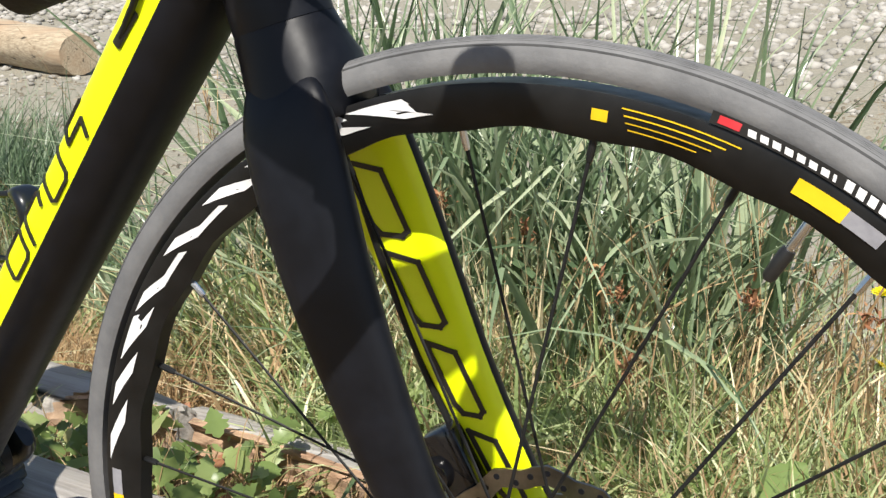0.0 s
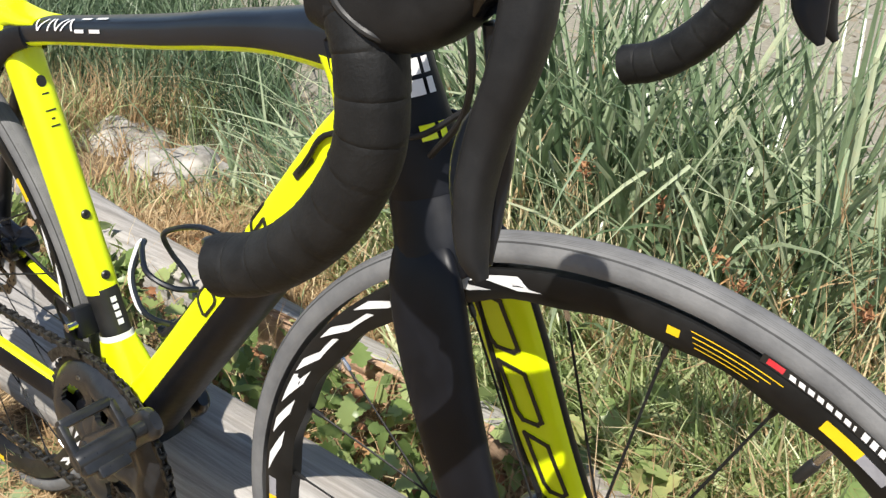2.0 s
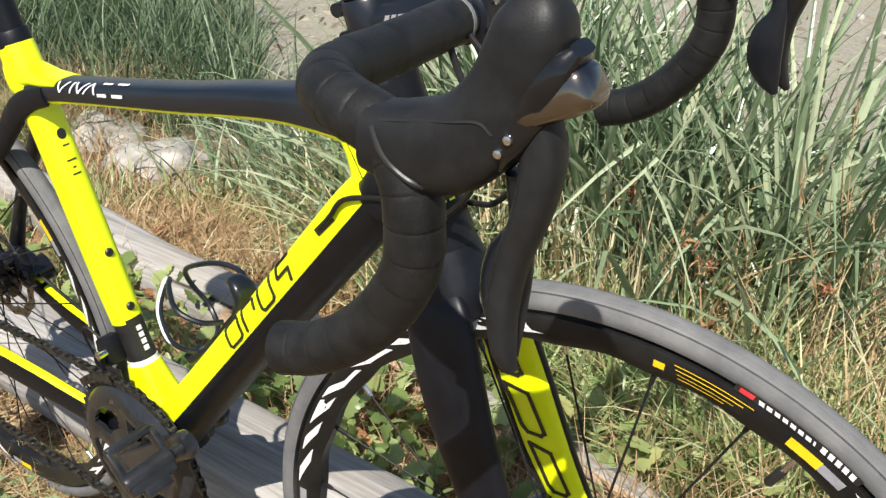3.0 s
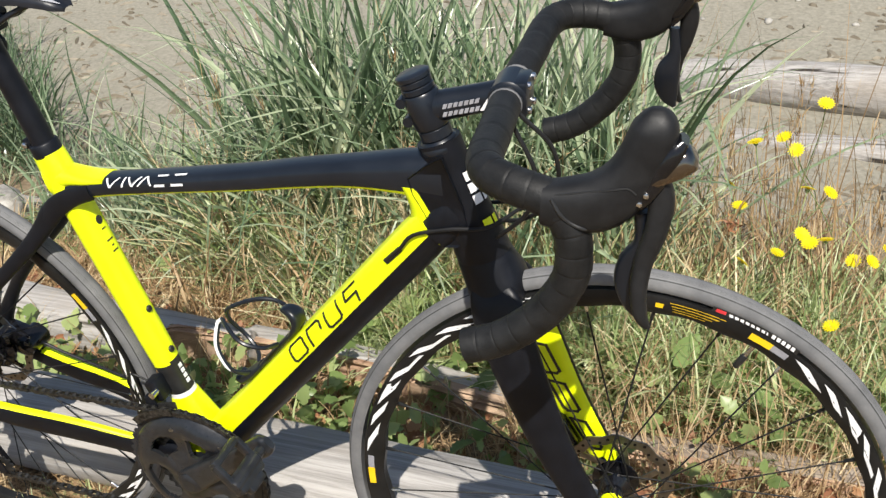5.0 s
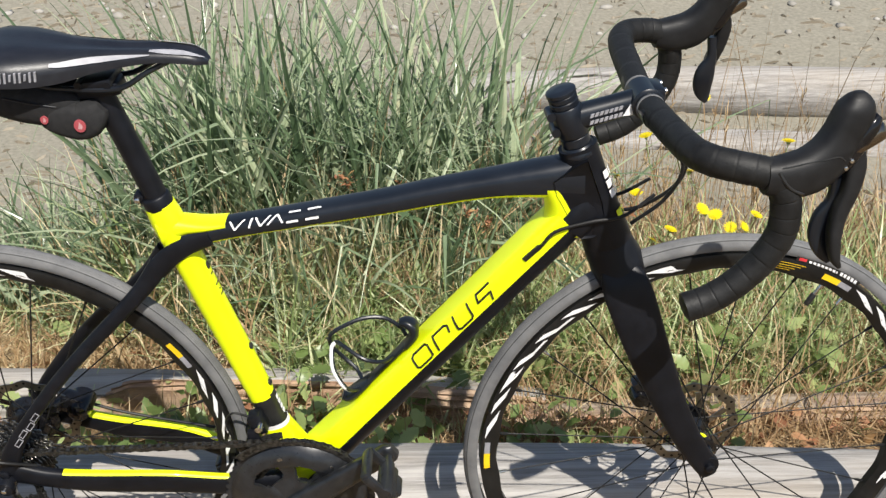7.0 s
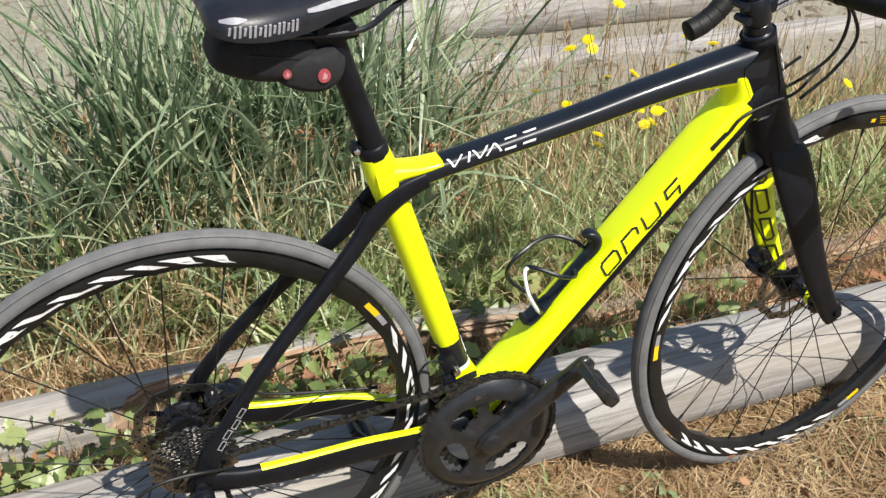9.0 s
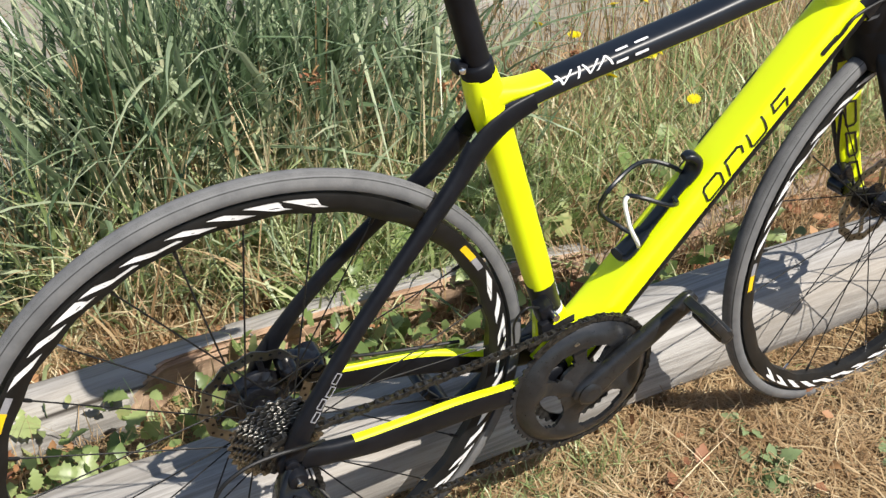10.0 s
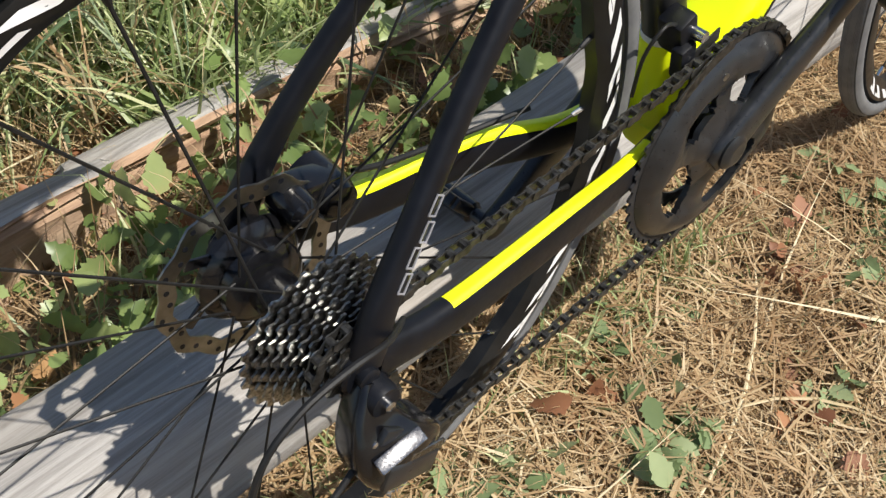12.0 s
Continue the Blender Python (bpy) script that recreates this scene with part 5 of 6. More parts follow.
    for k in range(int(total / pitch)):
        a, b = along(k * pitch), along((k + 1) * pitch)
        d = (b - a)
        u = d.cross(Vector((0, 1, 0))).normalized()
        half = 0.0034 if k % 2 else 0.0022
        for s in (-1, 1):
            c = (a + b) / 2 + Vector((0, s * half, 0))
            o = []
            for f, h in ((-0.62, 0.0), (-0.5, 0.0038), (-0.2, 0.0034), (0, 0.0027), (0.2, 0.0034), (0.5, 0.0038), (0.62, 0), (0.5, -0.0038), (0.2, -0.0034), (0, -0.0027), (-0.2, -0.0034), (-0.5, -0.0038)):
                o.append(c + d * f * 1.08 + u * h)
            prism(bm, o, (0, s * 0.001, 0))
        lathe(bm, [(0.0036, -0.0033), (0.0036, 0.0033)], a, (0, 1, 0), 8)
    part("chain", bm, CHAINMET, bike, "oily dark chain")
    # rear derailleur
    bm = bmesh.new()
    sweep(bm, [(0.004, -0.072, 0.330, 0.009, 0.012), (-0.006, -0.080, 0.306, 0.013, 0.018), (-0.004, -0.088, 0.284, 0.018, 0.026), (0.012, -0.088, 0.262, 0.019, 0.028), (0.026, -0.078, 0.244, 0.016, 0.022), (0.032, -0.070, 0.232, 0.008, 0.010)], n=24, e=5.0)
    rd = part("rear_derailleur", bm, SHINY, bike, "glossy black rear derailleur with added highlight bevel")
    bm = bmesh.new()
    box(bm, (0.006, -0.106, 0.262), (0.022, 0.0, -0.010), (0, 0.003, 0.001), (0.004, 0, 0.010), 0.0025)
    box(bm, (0.010, -0.098, 0.290), (0.020, 0, -0.016), (0, 0.003, 0), (0.004, 0, 0.005), 0.002)
    part("derailleur_link", bm, GREYCRANK, rd, "glossy black link plate")
    # added highlight: two lighter plates, the first tilted halfway between sun and camera
    bm = bmesh.new()
    tip = Vector((-0.05, -0.47, 0.88)).normalized()
    lie = Vector((1.0, 0.0, 0.057)).normalized()
    box(bm, (-0.002, -0.1065, 0.292), lie * 0.019, tip.cross(lie) * 0.0055, tip * 0.0022, 0.0012)
    box(bm, (0.020, -0.107, 0.268), (lie + Vector((0, 0, -0.5))).normalized() * 0.016, Vector((0.0, 0.0012, 0.0006)), Vector((0.45, 0, 0.9)) * 0.0046, 0.001)
    part("derailleur_highlight", bm, HIGHLIGHT_ALLOY, rd, "bevelled edge in lighter alloy, standing in for the sun highlight")
    bm = bmesh.new()
    lathe(bm, [(0.011, -0.012), (0.0125, -0.008), (0.0125, 0.010), (0.009, 0.012)], (0.002, -0.078, 0.322), (0, 1, 0), 18)
    part("derailleur_pivot", bm, BLACK, rd)
    bm = bmesh.new()
    lathe(bm, [(0.014, -0.016), (0.0165, -0.010), (0.0165, 0.012), (0.012, 0.014)], (0.024, -0.066, 0.252), (0, 1, 0), 20)
    part("derailleur_pivot", bm, BLACK, rd)
    bm = bmesh.new()
    lathe(bm, [(0.004, 0), (0.004, 0.004), (0.0025, 0.005)], (0.002, -0.090, 0.322), (0, -1, 0), 12)
    lathe(bm, [(0.0035, 0), (0.0035, 0.004), (0.002, 0.005)], (-0.014, -0.094, 0.300), (0, -1, 0), 12)
    part("derailleur_screw", bm, STEEL, rd, "steel screw")
    for y in (-0.063, -0.047):
        bm = bmesh.new()
        d = jock2 - jock1
        u = Vector((-d.z, 0, d.x)).normalized()
        c = (jock1 + jock2) / 2 + Vector((0, y, 0))
        prism(bm, [c - d * 0.62 - u * 0.007, c - d * 0.62 + u * 0.007, c + u * 0.005, c + d * 0.62 + u * 0.008, c + d * 0.62 - u * 0.008, c - u * 0.005], (0, 0.0016, 0))
        part("derailleur_cage", bm, BLACK, rd)
    for j in (jock1, jock2):
        bm = bmesh.new()
        ring_gear(bm, j, 0.016, 11, -0.055, 0.0016, 0.004)
        part("jockey_wheel", bm, DECALB, rd)
    bm = bmesh.new()
    wire(bm, [(0.045, -0.058, 0.338), (0.012, -0.080, 0.364), (-0.020, -0.084, 0.371), (-0.055, -0.086, 0.369), (-0.085, -0.088, 0.352), (-0.102, -0.090, 0.315), (-0.092, -0.092, 0.278), (-0.055, -0.092, 0.262), (-0.012, -0.088, 0.285)], 0.0024, 40)
    part("gear_cable", bm, HOODRUB, rd)
    # front derailleur
    bm = bmesh.new()
    b0 = seat(0.390) + Vector((-0.014, -0.024, 0))
    box(bm, b0, (0.010, 0, 0.004), (0, 0.012, 0), (-0.005, 0, 0.016), 0.004)
    box(bm, b0 + Vector((-0.004, -0.012, -0.018)), (0.009, 0, 0.002), (0, 0.006, 0), (-0.002, 0, 0.014), 0.003)
    fd = part("front_derailleur", bm, BLACK, bike, "black front derailleur")
    bm = bmesh.new()
    lathe(bm, [(0.005, -0.006), (0.005, 0.006)], b0 + Vector((0.004, -0.016, 0.003)), (0, 1, 0), 12)
    part("derailleur_bolt", bm, STEEL, fd, "steel bolt")
    for y in (-0.055, -0.040):
        bm = bmesh.new()
        o = []
        for i in range(9):
            a = radians(98 + 4.6 * i)
            o.append(BB + Vector((0.117 * math.cos(a), y, 0.117 * math.sin(a))))
        for i in range(9):
            a = radians(135 - 4.6 * i)
            o.append(BB + Vector((0.106 * math.cos(a), y, 0.106 * math.sin(a))))
        prism(bm, o, (0, 0.0014, 0))
        part("derailleur_plate", bm, CHAINMET, fd, "worn steel cage plate")
    bm = bmesh.new()
    wire(bm, [b0 + Vector((-0.01, -0.004, 0.012)), b0 + Vector((-0.032, -0.008, 0.022)), b0 + Vector((-0.045, -0.004, 0.0)), b0 + Vector((-0.038, 0.004, -0.045))], 0.0016, 18)
    part("derailleur_cable", bm, HOODRUB, fd)
    # rear caliper on the far chain stay
    bm = bmesh.new()
    box(bm, (0.056, 0.052, 0.364), (0.024, 0, -0.006), (0, 0.013, 0), (0.004, 0, 0.013), 0.005)
    lathe(bm, [(0.008, -0.032), (0.015, -0.028), (0.0185, -0.016), (0.0185, 0.010), (0.012, 0.014)], (0.072, 0.062, 0.356), (0, 1, 0.1), 22)
    lathe(bm, [(0.008, -0.030), (0.012, -0.026), (0.013, 0.0)], (0.040, 0.056, 0.372), (0, 1, 0.1), 18)
    part("brake_caliper", bm, SHINY, bike, "black hydraulic caliper")
    bm = bmesh.new()
    wire(bm, [(0.095, 0.048, 0.360), (0.13, 0.050, 0.345), (0.19, 0.050, 0.330), (0.27, 0.042, 0.320)], 0.0024, 18)
    part("brake_hose", bm, HOODRUB, bike)


build_drivetrain()


# ---- bottle cage
def build_cage():
    u = Vector((0.652, 0, 0.758))
    nrm = Vector((-0.758, 0, 0.652))
    b0 = down(0.175, 0.030)
    bm = bmesh.new()
    sweep(bm, [(*b0, 0.012, 0.003), (*(b0 + u * 0.05 + nrm * 0.001), 0.009, 0.0035), (*(b0 + u * 0.135 + nrm * 0.001), 0.010, 0.003)], side=(0, -1, 0), n=12, e=3)
    cage = part("bottle_cage", bm, GLOSS, bike, "black bottle cage with a silver stripe")
    near = [down(*p) for p in ((0.188, 0.034, -0.008), (0.189, 0.048, -0.023), (0.194, 0.064, -0.030), (0.206, 0.090, -0.026), (0.224, 0.107, -0.013), (0.233, 0.108, -0.010), (0.242, 0.098, -0.022), (0.252, 0.072, -0.036), (0.259, 0.047, -0.027), (0.262, 0.035, -0.008))]
    far = [down(*p) for p in ((0.192, 0.034, 0.008), (0.190, 0.046, 0.025), (0.189, 0.072, 0.034), (0.200, 0.098, 0.026), (0.220, 0.111, 0.018), (0.242, 0.104, 0.022), (0.264, 0.088, 0.030), (0.280, 0.066, 0.033), (0.290, 0.045, 0.020), (0.292, 0.036, 0.008))]
    for pts in (near, far):
        bm = bmesh.new()
        wire(bm, pts, 0.0029, 48)
        part("cage_arm", bm, GLOSS, cage)
    bm = bmesh.new()
    wire(bm, [p + Vector((-0.0012, -0.0010, 0.0004)) for p in near[1:6]], 0.0028, 24)
    part("cage_stripe", bm, WHITE, cage, "silver stripe")
    # hooked stop at the top, cupped foot below
    bm = bmesh.new()
    c = b0 + u * 0.130
    sweep(bm, [(*(c - u * 0.020), 0.011, 0.004), (*(c + nrm * 0.003), 0.013, 0.006), (*(c + u * 0.010 + nrm * 0.012), 0.013, 0.007), (*(c + u * 0.009 + nrm * 0.023), 0.010, 0.006), (*(c + u * 0.003 + nrm * 0.030), 0.006, 0.0035)], side=(0, -1, 0), n=18, e=2.8)
    part("cage_stop", bm, GLOSS, cage)
    bm = bmesh.new()
    sweep(bm, [(*(b0 - u * 0.014 + nrm * 0.014), 0.012, 0.005), (*(b0 - u * 0.010 + nrm * 0.006), 0.014, 0.006), (*(b0 + u * 0.006 + nrm * 0.003), 0.014, 0.006), (*(b0 + u * 0.030 + nrm * 0.001), 0.011, 0.004)], side=(0, -1, 0), n=16, e=2.8)
    part("cage_foot", bm, GLOSS, cage)


build_cage()


# ================================================================ saddle bag, hung from the rails
def build_bag():
    bag = empty("saddle_bag", "small black nylon saddle bag strapped under the saddle", "bag", BIKE_POSE @ pose(0.15, 0, 0.87))
    bm = bmesh.new()
    rows = [(-0.062, 0.024, 0.026, 0.014), (-0.056, 0.022, 0.036, 0.022), (-0.030, 0.014, 0.040, 0.028), (0.005, 0.005, 0.037, 0.029), (0.030, -0.002, 0.030, 0.025), (0.045, -0.006, 0.020, 0.018)]
    sweep(bm, [(x, 0, z, a, b) for x, z, a, b in rows], side=(0, 1, 0), n=20, seg=24, e=3.0)
    part("pouch", bm, CORDURA, bag)
    bm = bmesh.new()
    rows = [(0.002, -0.006, 0.028, 0.008), (0.010, -0.009, 0.034, 0.016), (0.030, -0.014, 0.035, 0.022), (0.051, -0.016, 0.034, 0.024), (0.066, -0.006, 0.030, 0.017), (0.073, 0.000, 0.022, 0.009)]
    sweep(bm, [(x, 0, z, a, b) for x, z, a, b in rows], side=(0, 1, 0), n=18, seg=24, e=4.5)
    part("front_pocket", bm, CORDURA, bag)
    for y in (-1, 1):
        for x, z, r in ((0.050, -0.016, 0.0070), (0.010, -0.008, 0.0046)):
            bm = bmesh.new()
            c = Vector((x, y * 0.0350, z))
            loft(bm, [ring(c, (1, 0, 0), (0, 0, 1), r, r * 1.15, 18), ring(c + Vector((0, y * 0.0012, 0)), (1, 0, 0), (0, 0, 1), r, r * 1.15, 18)])
            mark = part("round_badge", bm, BADGE, bag, "round red badge")
            bm = bmesh.new()
            c = c + Vector((0, y * 0.0013, 0))
            prism(bm, [c + Vector((-r * 0.4, 0, -r * 0.5)), c + Vector((r * 0.3, 0, -r * 0.55)), c + Vector((r * 0.5, 0, r * 0.1)), c + Vector((0, 0, r * 0.7)), c + Vector((-r * 0.2, 0, 0))], (0, y * 0.0004, 0))
            part("badge_mark", bm, BADGEPALE, mark)
    for y in (-0.02, 0.02):
        bm = bmesh.new()
        box(bm, (0.01, y, 0.036), (0.010, 0, 0), (0, 0.0015, 0), (0, 0, 0.012), 0.001)
        part("strap", bm, CORDURA, bag)
    bm = bmesh.new()
    wire(bm, [(-0.03, -0.0405, 0.022), (0.0, -0.0385, 0.014), (0.025, -0.032, 0.006)], 0.0012, 12)
    part("zip", bm, GLOSS, bag)


build_bag()


# ================================================================ plants
rng = np.random.default_rng(7)


def ground_z(x, y):
    return np.array([height(a, b) for a, b in zip(x, y)])


def blades(name, label, xy, length, width, mat, lean=0.3, droop=0.6, seg=5, fold=0.0, base_z=None, wind=None, category="grass", lie=None, snap=0.0):
    """Grass: each blade a tapering strip that leans and droops in its own direction."""
    n = len(xy)
    L = length
    W = width
    az = rng.uniform(0, 2 * math.pi, n)
    if wind is not None:
        az = rng.normal(wind, 1.1, n)
    th0 = np.abs(rng.normal(0, lean, n))
    if lie is not None:
        th0 = rng.uniform(lie[0], lie[1], n)
    bend = np.abs(rng.normal(droop, droop * 0.5, n))
    curl = rng.normal(0, 0.9 if lie is not None else 0.25, n)
    z0 = (ground_z(xy[:, 0], xy[:, 1]) if base_z is None else base_z) - 0.005
    side_az = az + math.pi / 2 + rng.normal(0, 0.5, n)
    tw = rng.normal(0, 0.5, n)
    kink = np.where(rng.uniform(0, 1, n) < snap, rng.uniform(0.7, 1.9, n), 0.0)
    at_k = rng.integers(seg // 2, seg, n)
    pts = np.zeros((n, seg + 1, 3))
    cur = np.stack([xy[:, 0], xy[:, 1], z0], 1)
    pts[:, 0] = cur
    for k in range(seg):
        th = th0 + bend * ((k + 0.5) / seg) ** 1.7 + kink * (k >= at_k)
        azk = az + curl * k / seg
        d = np.stack([np.cos(azk) * np.sin(th), np.sin(azk) * np.sin(th), np.cos(th)], 1)
        cur = cur + d * (L / seg)[:, None]
        pts[:, k + 1] = cur
    if lie is not None:
        pts[:, :, 2] = np.maximum(pts[:, :, 2], z0[:, None] + 0.004 + rng.uniform(0, 0.03, n)[:, None])
    cols = 3 if fold else 2
    verts = np.zeros((n, cols * (seg + 1), 3))
    for k in range(seg + 1):
        f = k / seg
        w = W * (0.55 + 0.9 * f if f < 0.45 else (1 - f) / 0.55 * 0.955 + 0.02)
        a = side_az + tw * f
        off = np.stack([np.cos(a), np.sin(a), 0.25 * np.sin(a * 3)], 1) * (w / 2)[:, None]
        verts[:, cols * k] = pts[:, k] - off
        verts[:, cols * k + cols - 1] = pts[:, k] + off
        if fold:
            tang = pts[:, min(k + 1, seg)] - pts[:, max(k - 1, 0)]
            nrm = np.cross(off, tang)
            nrm /= np.linalg.norm(nrm, axis=1)[:, None] + 1e-9
            verts[:, cols * k + 1] = pts[:, k] - nrm * (fold * w)[:, None]
    m = cols * (seg + 1)
    quad = np.array([(cols * k + c, cols * k + c + 1, cols * k + cols + c + 1, cols * k + cols + c) for k in range(seg) for c in range(cols - 1)])
    faces = (quad[None] + (np.arange(n) * m)[:, None, None]).reshape(-1, 4)
    me = bpy.data.meshes.new(name)
    me.vertices.add(n * m)
    me.vertices.foreach_set("co", verts.reshape(-1))
    me.loops.add(len(faces) * 4)
    me.loops.foreach_set("vertex_index", faces.reshape(-1).astype(np.int32))
    me.polygons.add(len(faces))
    me.polygons.foreach_set("loop_start", np.arange(0, len(faces) * 4, 4, dtype=np.int32))
    me.polygons.foreach_set("use_smooth", np.full(len(faces), not fold))
    me.update(calc_edges=True)
    me.validate()
    me.materials.append(mat)
    ob = new(name, me)
    return tagged(ob, label, category, kind="stuff")


def scatter(n, x0, x1, y0, y1, clump=0.0, keep=None, seed=0):
    """Random places in a rectangle, gathered where a slow noise is high."""
    out = []
    r = np.random.default_rng(seed + 100)
    while len(out) < n:
        x, y = r.uniform(x0, x1), r.uniform(y0, y1)
        if clump and 0.5 + 0.9 * noise.noise(Vector((x * 3.5, y * 3.5, seed * 7.3))) < r.uniform(0, 1) * clump:
            continue
        if keep and not keep(x, y):
            continue
        out.append((x, y))
    return np.array(out)


def tufts(n_tufts, per, x0, x1, y0, y1, spread, seed, keep=None):
    c = scatter(n_tufts, x0, x1, y0, y1, 0.6, keep, seed)
    r = np.random.default_rng(seed)
    return (c[:, None, :] + r.normal(0, spread, (n_tufts, per, 2))).reshape(-1, 2)


def U(a, b, n):
    return rng.uniform(a, b, n)


def few_broad(a, b, n):
    """Mostly narrow, a few broad."""
    return a + (b - a) * rng.uniform(0, 1, n) ** 2.0


def low_left(xy, length, edge=-0.12, k=0.4):
    """Shorter growth where the bank opens on the boulders."""
    return length * np.where((xy[:, 0] < edge) & (xy[:, 1] < 1.25), k, 1.0)


def off_straw(x, y):
    """Keeps green growth off the trodden straw behind the log."""
    return not (-0.75 < x < 0.22 + 0.06 * noise.noise(Vector((x * 4, y * 4, 1))) and y < 0.86 + 0.08 * noise.noise(Vector((x * 5, y * 5, 2))))


# ---- reeds: tall arching blades in clumps along the edge of the beach
xy = np.concatenate([tufts(64, 15, 0.02, 0.64, 0.97, 1.34, 0.045, 11), tufts(9, 14, 0.62, 0.80, 1.0, 1.4, 0.04, 13)])
blades("reed_bed", "tall blue-green reed grass in dense clumps", xy, U(0.35, 1.02, len(xy)), U(0.007, 0.023, len(xy)), REED, 0.24, 0.85, 9, 0.16, category="reeds", snap=0.3)
xy = tufts(14, 12, -0.30, 0.1, 1.0, 1.3, 0.045, 14)
blades("reed_bed", "shorter reeds at the thin end of the bed", xy, U(0.25, 0.65, len(xy)), U(0.005, 0.017, len(xy)), REED, 0.3, 1.0, 9, 0.16, category="reeds")
xy = scatter(320, -0.1, 0.95, 0.82, 1.3, 0.5, None, 15)
blades("reed_blades", "thin arching yellow-green blades in the reed bed", xy, U(0.20, 0.6, len(xy)), U(0.003, 0.006, len(xy)), GRASSG, 0.35, 1.2, 8, category="reeds")
xy = scatter(420, -0.2, 0.95, 0.82, 1.3, 0.5, None, 16)
blades("dead_reeds", "dead straw-coloured blades in the reed bed", xy, U(0.18, 0.6, len(xy)), few_broad(0.003, 0.011, len(xy)), STRAW, 0.25, 0.9, 7, category="reeds")
xy = tufts(34, 8, 0.0, 0.62, 0.80, 0.98, 0.02, 22)
blades("reed_stalks", "upright cream-coloured dead stalks along the front of the reed bed", xy, U(0.15, 0.5, len(xy)), U(0.004, 0.008, len(xy)), PALESTRAW, 0.10, 0.35, 6, 0.2, category="reeds")
xy = scatter(260, -0.2, 0.85, 0.88, 1.3, 0.5, None, 18)
blades("fallen_reeds", "bent reed blades hanging across the bed", xy, U(0.35, 0.75, len(xy)), few_broad(0.007, 0.022, len(xy)), REED, 0.6, 1.4, 9, 0.16, category="reeds", snap=0.3)
xy = tufts(6, 8, 0.10, 0.62, 0.76, 0.88, 0.022, 19)
blades("reed_clump", "broad pale reed blades standing clear of the bed", xy, U(0.25, 0.60, len(xy)), U(0.010, 0.022, len(xy)), REED, 0.22, 0.9, 9, 0.16, category="reeds", snap=0.3)
xy = tufts(30, 10, -0.2, 0.95, 0.80, 1.1, 0.04, 20)
blades("reed_shoots", "short pale green reed shoots at the foot of the bed", xy, U(0.15, 0.38, len(xy)), U(0.005, 0.013, len(xy)), REED, 0.4, 1.0, 6, category="reeds")


xy = tufts(15, 12, -0.10, 0.22, 1.02, 1.34, 0.05, 10)
blades("reed_bed", "tall dark reeds at the near end of the bed", xy, U(0.5, 1.05, len(xy)), U(0.007, 0.020, len(xy)), REED, 0.22, 0.7, 9, 0.16, category="reeds", snap=0.3)
xy = tufts(28, 16, -0.80, -0.12, 0.98, 1.34, 0.05, 12)
blades("reed_bed", "loose pale green blades thinning out over the sand", xy, U(0.14, 0.46, len(xy)), few_broad(0.004, 0.014, len(xy)), REED, 0.42, 1.0, 8, 0.12, category="reeds")


def behind_boulders(x, y):
    return y > 1.22 + (x + 1.7) * 0.35 and x < -1.08 - (y - 1.4) * 0.8


xy = np.concatenate([tufts(52, 44, -3.1, -1.85, 1.65, 2.25, 0.05, 17), tufts(60, 40, -2.5, -1.05, 1.15, 1.9, 0.045, 69, behind_boulders)])
blades("grass_bush", "dark green thicket of fine grass behind the boulders", xy, U(0.2, 0.55, len(xy)), U(0.003, 0.008, len(xy)), BUSHG, 0.4, 1.0, 6, category="grass")
xy = tufts(30, 20, -1.5, -0.45, 1.25, 1.7, 0.05, 21)
blades("pale_grass", "pale green fine grass at the edge of the sand", xy, U(0.08, 0.24, len(xy)), U(0.003, 0.007, len(xy)), REED, 0.5, 1.0, 6)
# thin seeding stems among the reeds
xy = scatter(150, -0.4, 1.5, 0.85, 1.6, 0, None, 23)
blades("seed_stalks", "thin brown seeding stalks among the reeds", xy, U(0.4, 0.95, len(xy)), U(0.002, 0.0038, len(xy)), BROWNST, 0.22, 0.4, 5)

xy = scatter(46, -0.1, 1.3, 0.8, 1.2, 0, None, 24)
top = U(0.22, 0.62, len(xy))
blades("seed_stems", "straight pale stems of seeding grass", xy, top, np.full(len(xy), 0.0024), STRAW, 0.0, 0.0, 3)
heads = np.repeat(xy, 14, axis=0) + rng.normal(0, 0.0025, (len(xy) * 14, 2))
blades("seed_heads", "pale feathery seed heads on thin stems", heads, U(0.018, 0.045, len(heads)), U(0.002, 0.004, len(heads)), STRAW, 0.35, 0.5, 3, base_z=ground_z(heads[:, 0], heads[:, 1]) + np.repeat(top, 14) * 0.97 - U(0.0, 0.06, len(heads)))

xy = scatter(300, 0.80, 2.3, 1.0, 1.9, 0.4, None, 94)
top = U(0.22, 0.62, len(xy))
blades("dry_stems", "thin dark dried stems standing before the sand", xy, top, U(0.0018, 0.0036, len(xy)), BROWNST, 0.16, 0.25, 5)
xy = scatter(42, 0.85, 2.0, 0.95, 1.6, 0, None, 95)
top = U(0.25, 0.55, len(xy))
blades("seed_stems", "thin upright stems of seeding grass", xy, top, np.full(len(xy), 0.0022), BROWNST, 0.0, 0.0, 3)
heads = np.repeat(xy, 14, axis=0) + rng.normal(0, 0.003, (len(xy) * 14, 2))
blades("seed_heads", "drooping brown seed heads on thin stems", heads, U(0.016, 0.040, len(heads)), U(0.002, 0.004, len(heads)), BROWNST, 0.4, 0.6, 3, base_z=ground_z(heads[:, 0], heads[:, 1]) + np.repeat(top, 14) * 0.97 - U(0.0, 0.06, len(heads)))

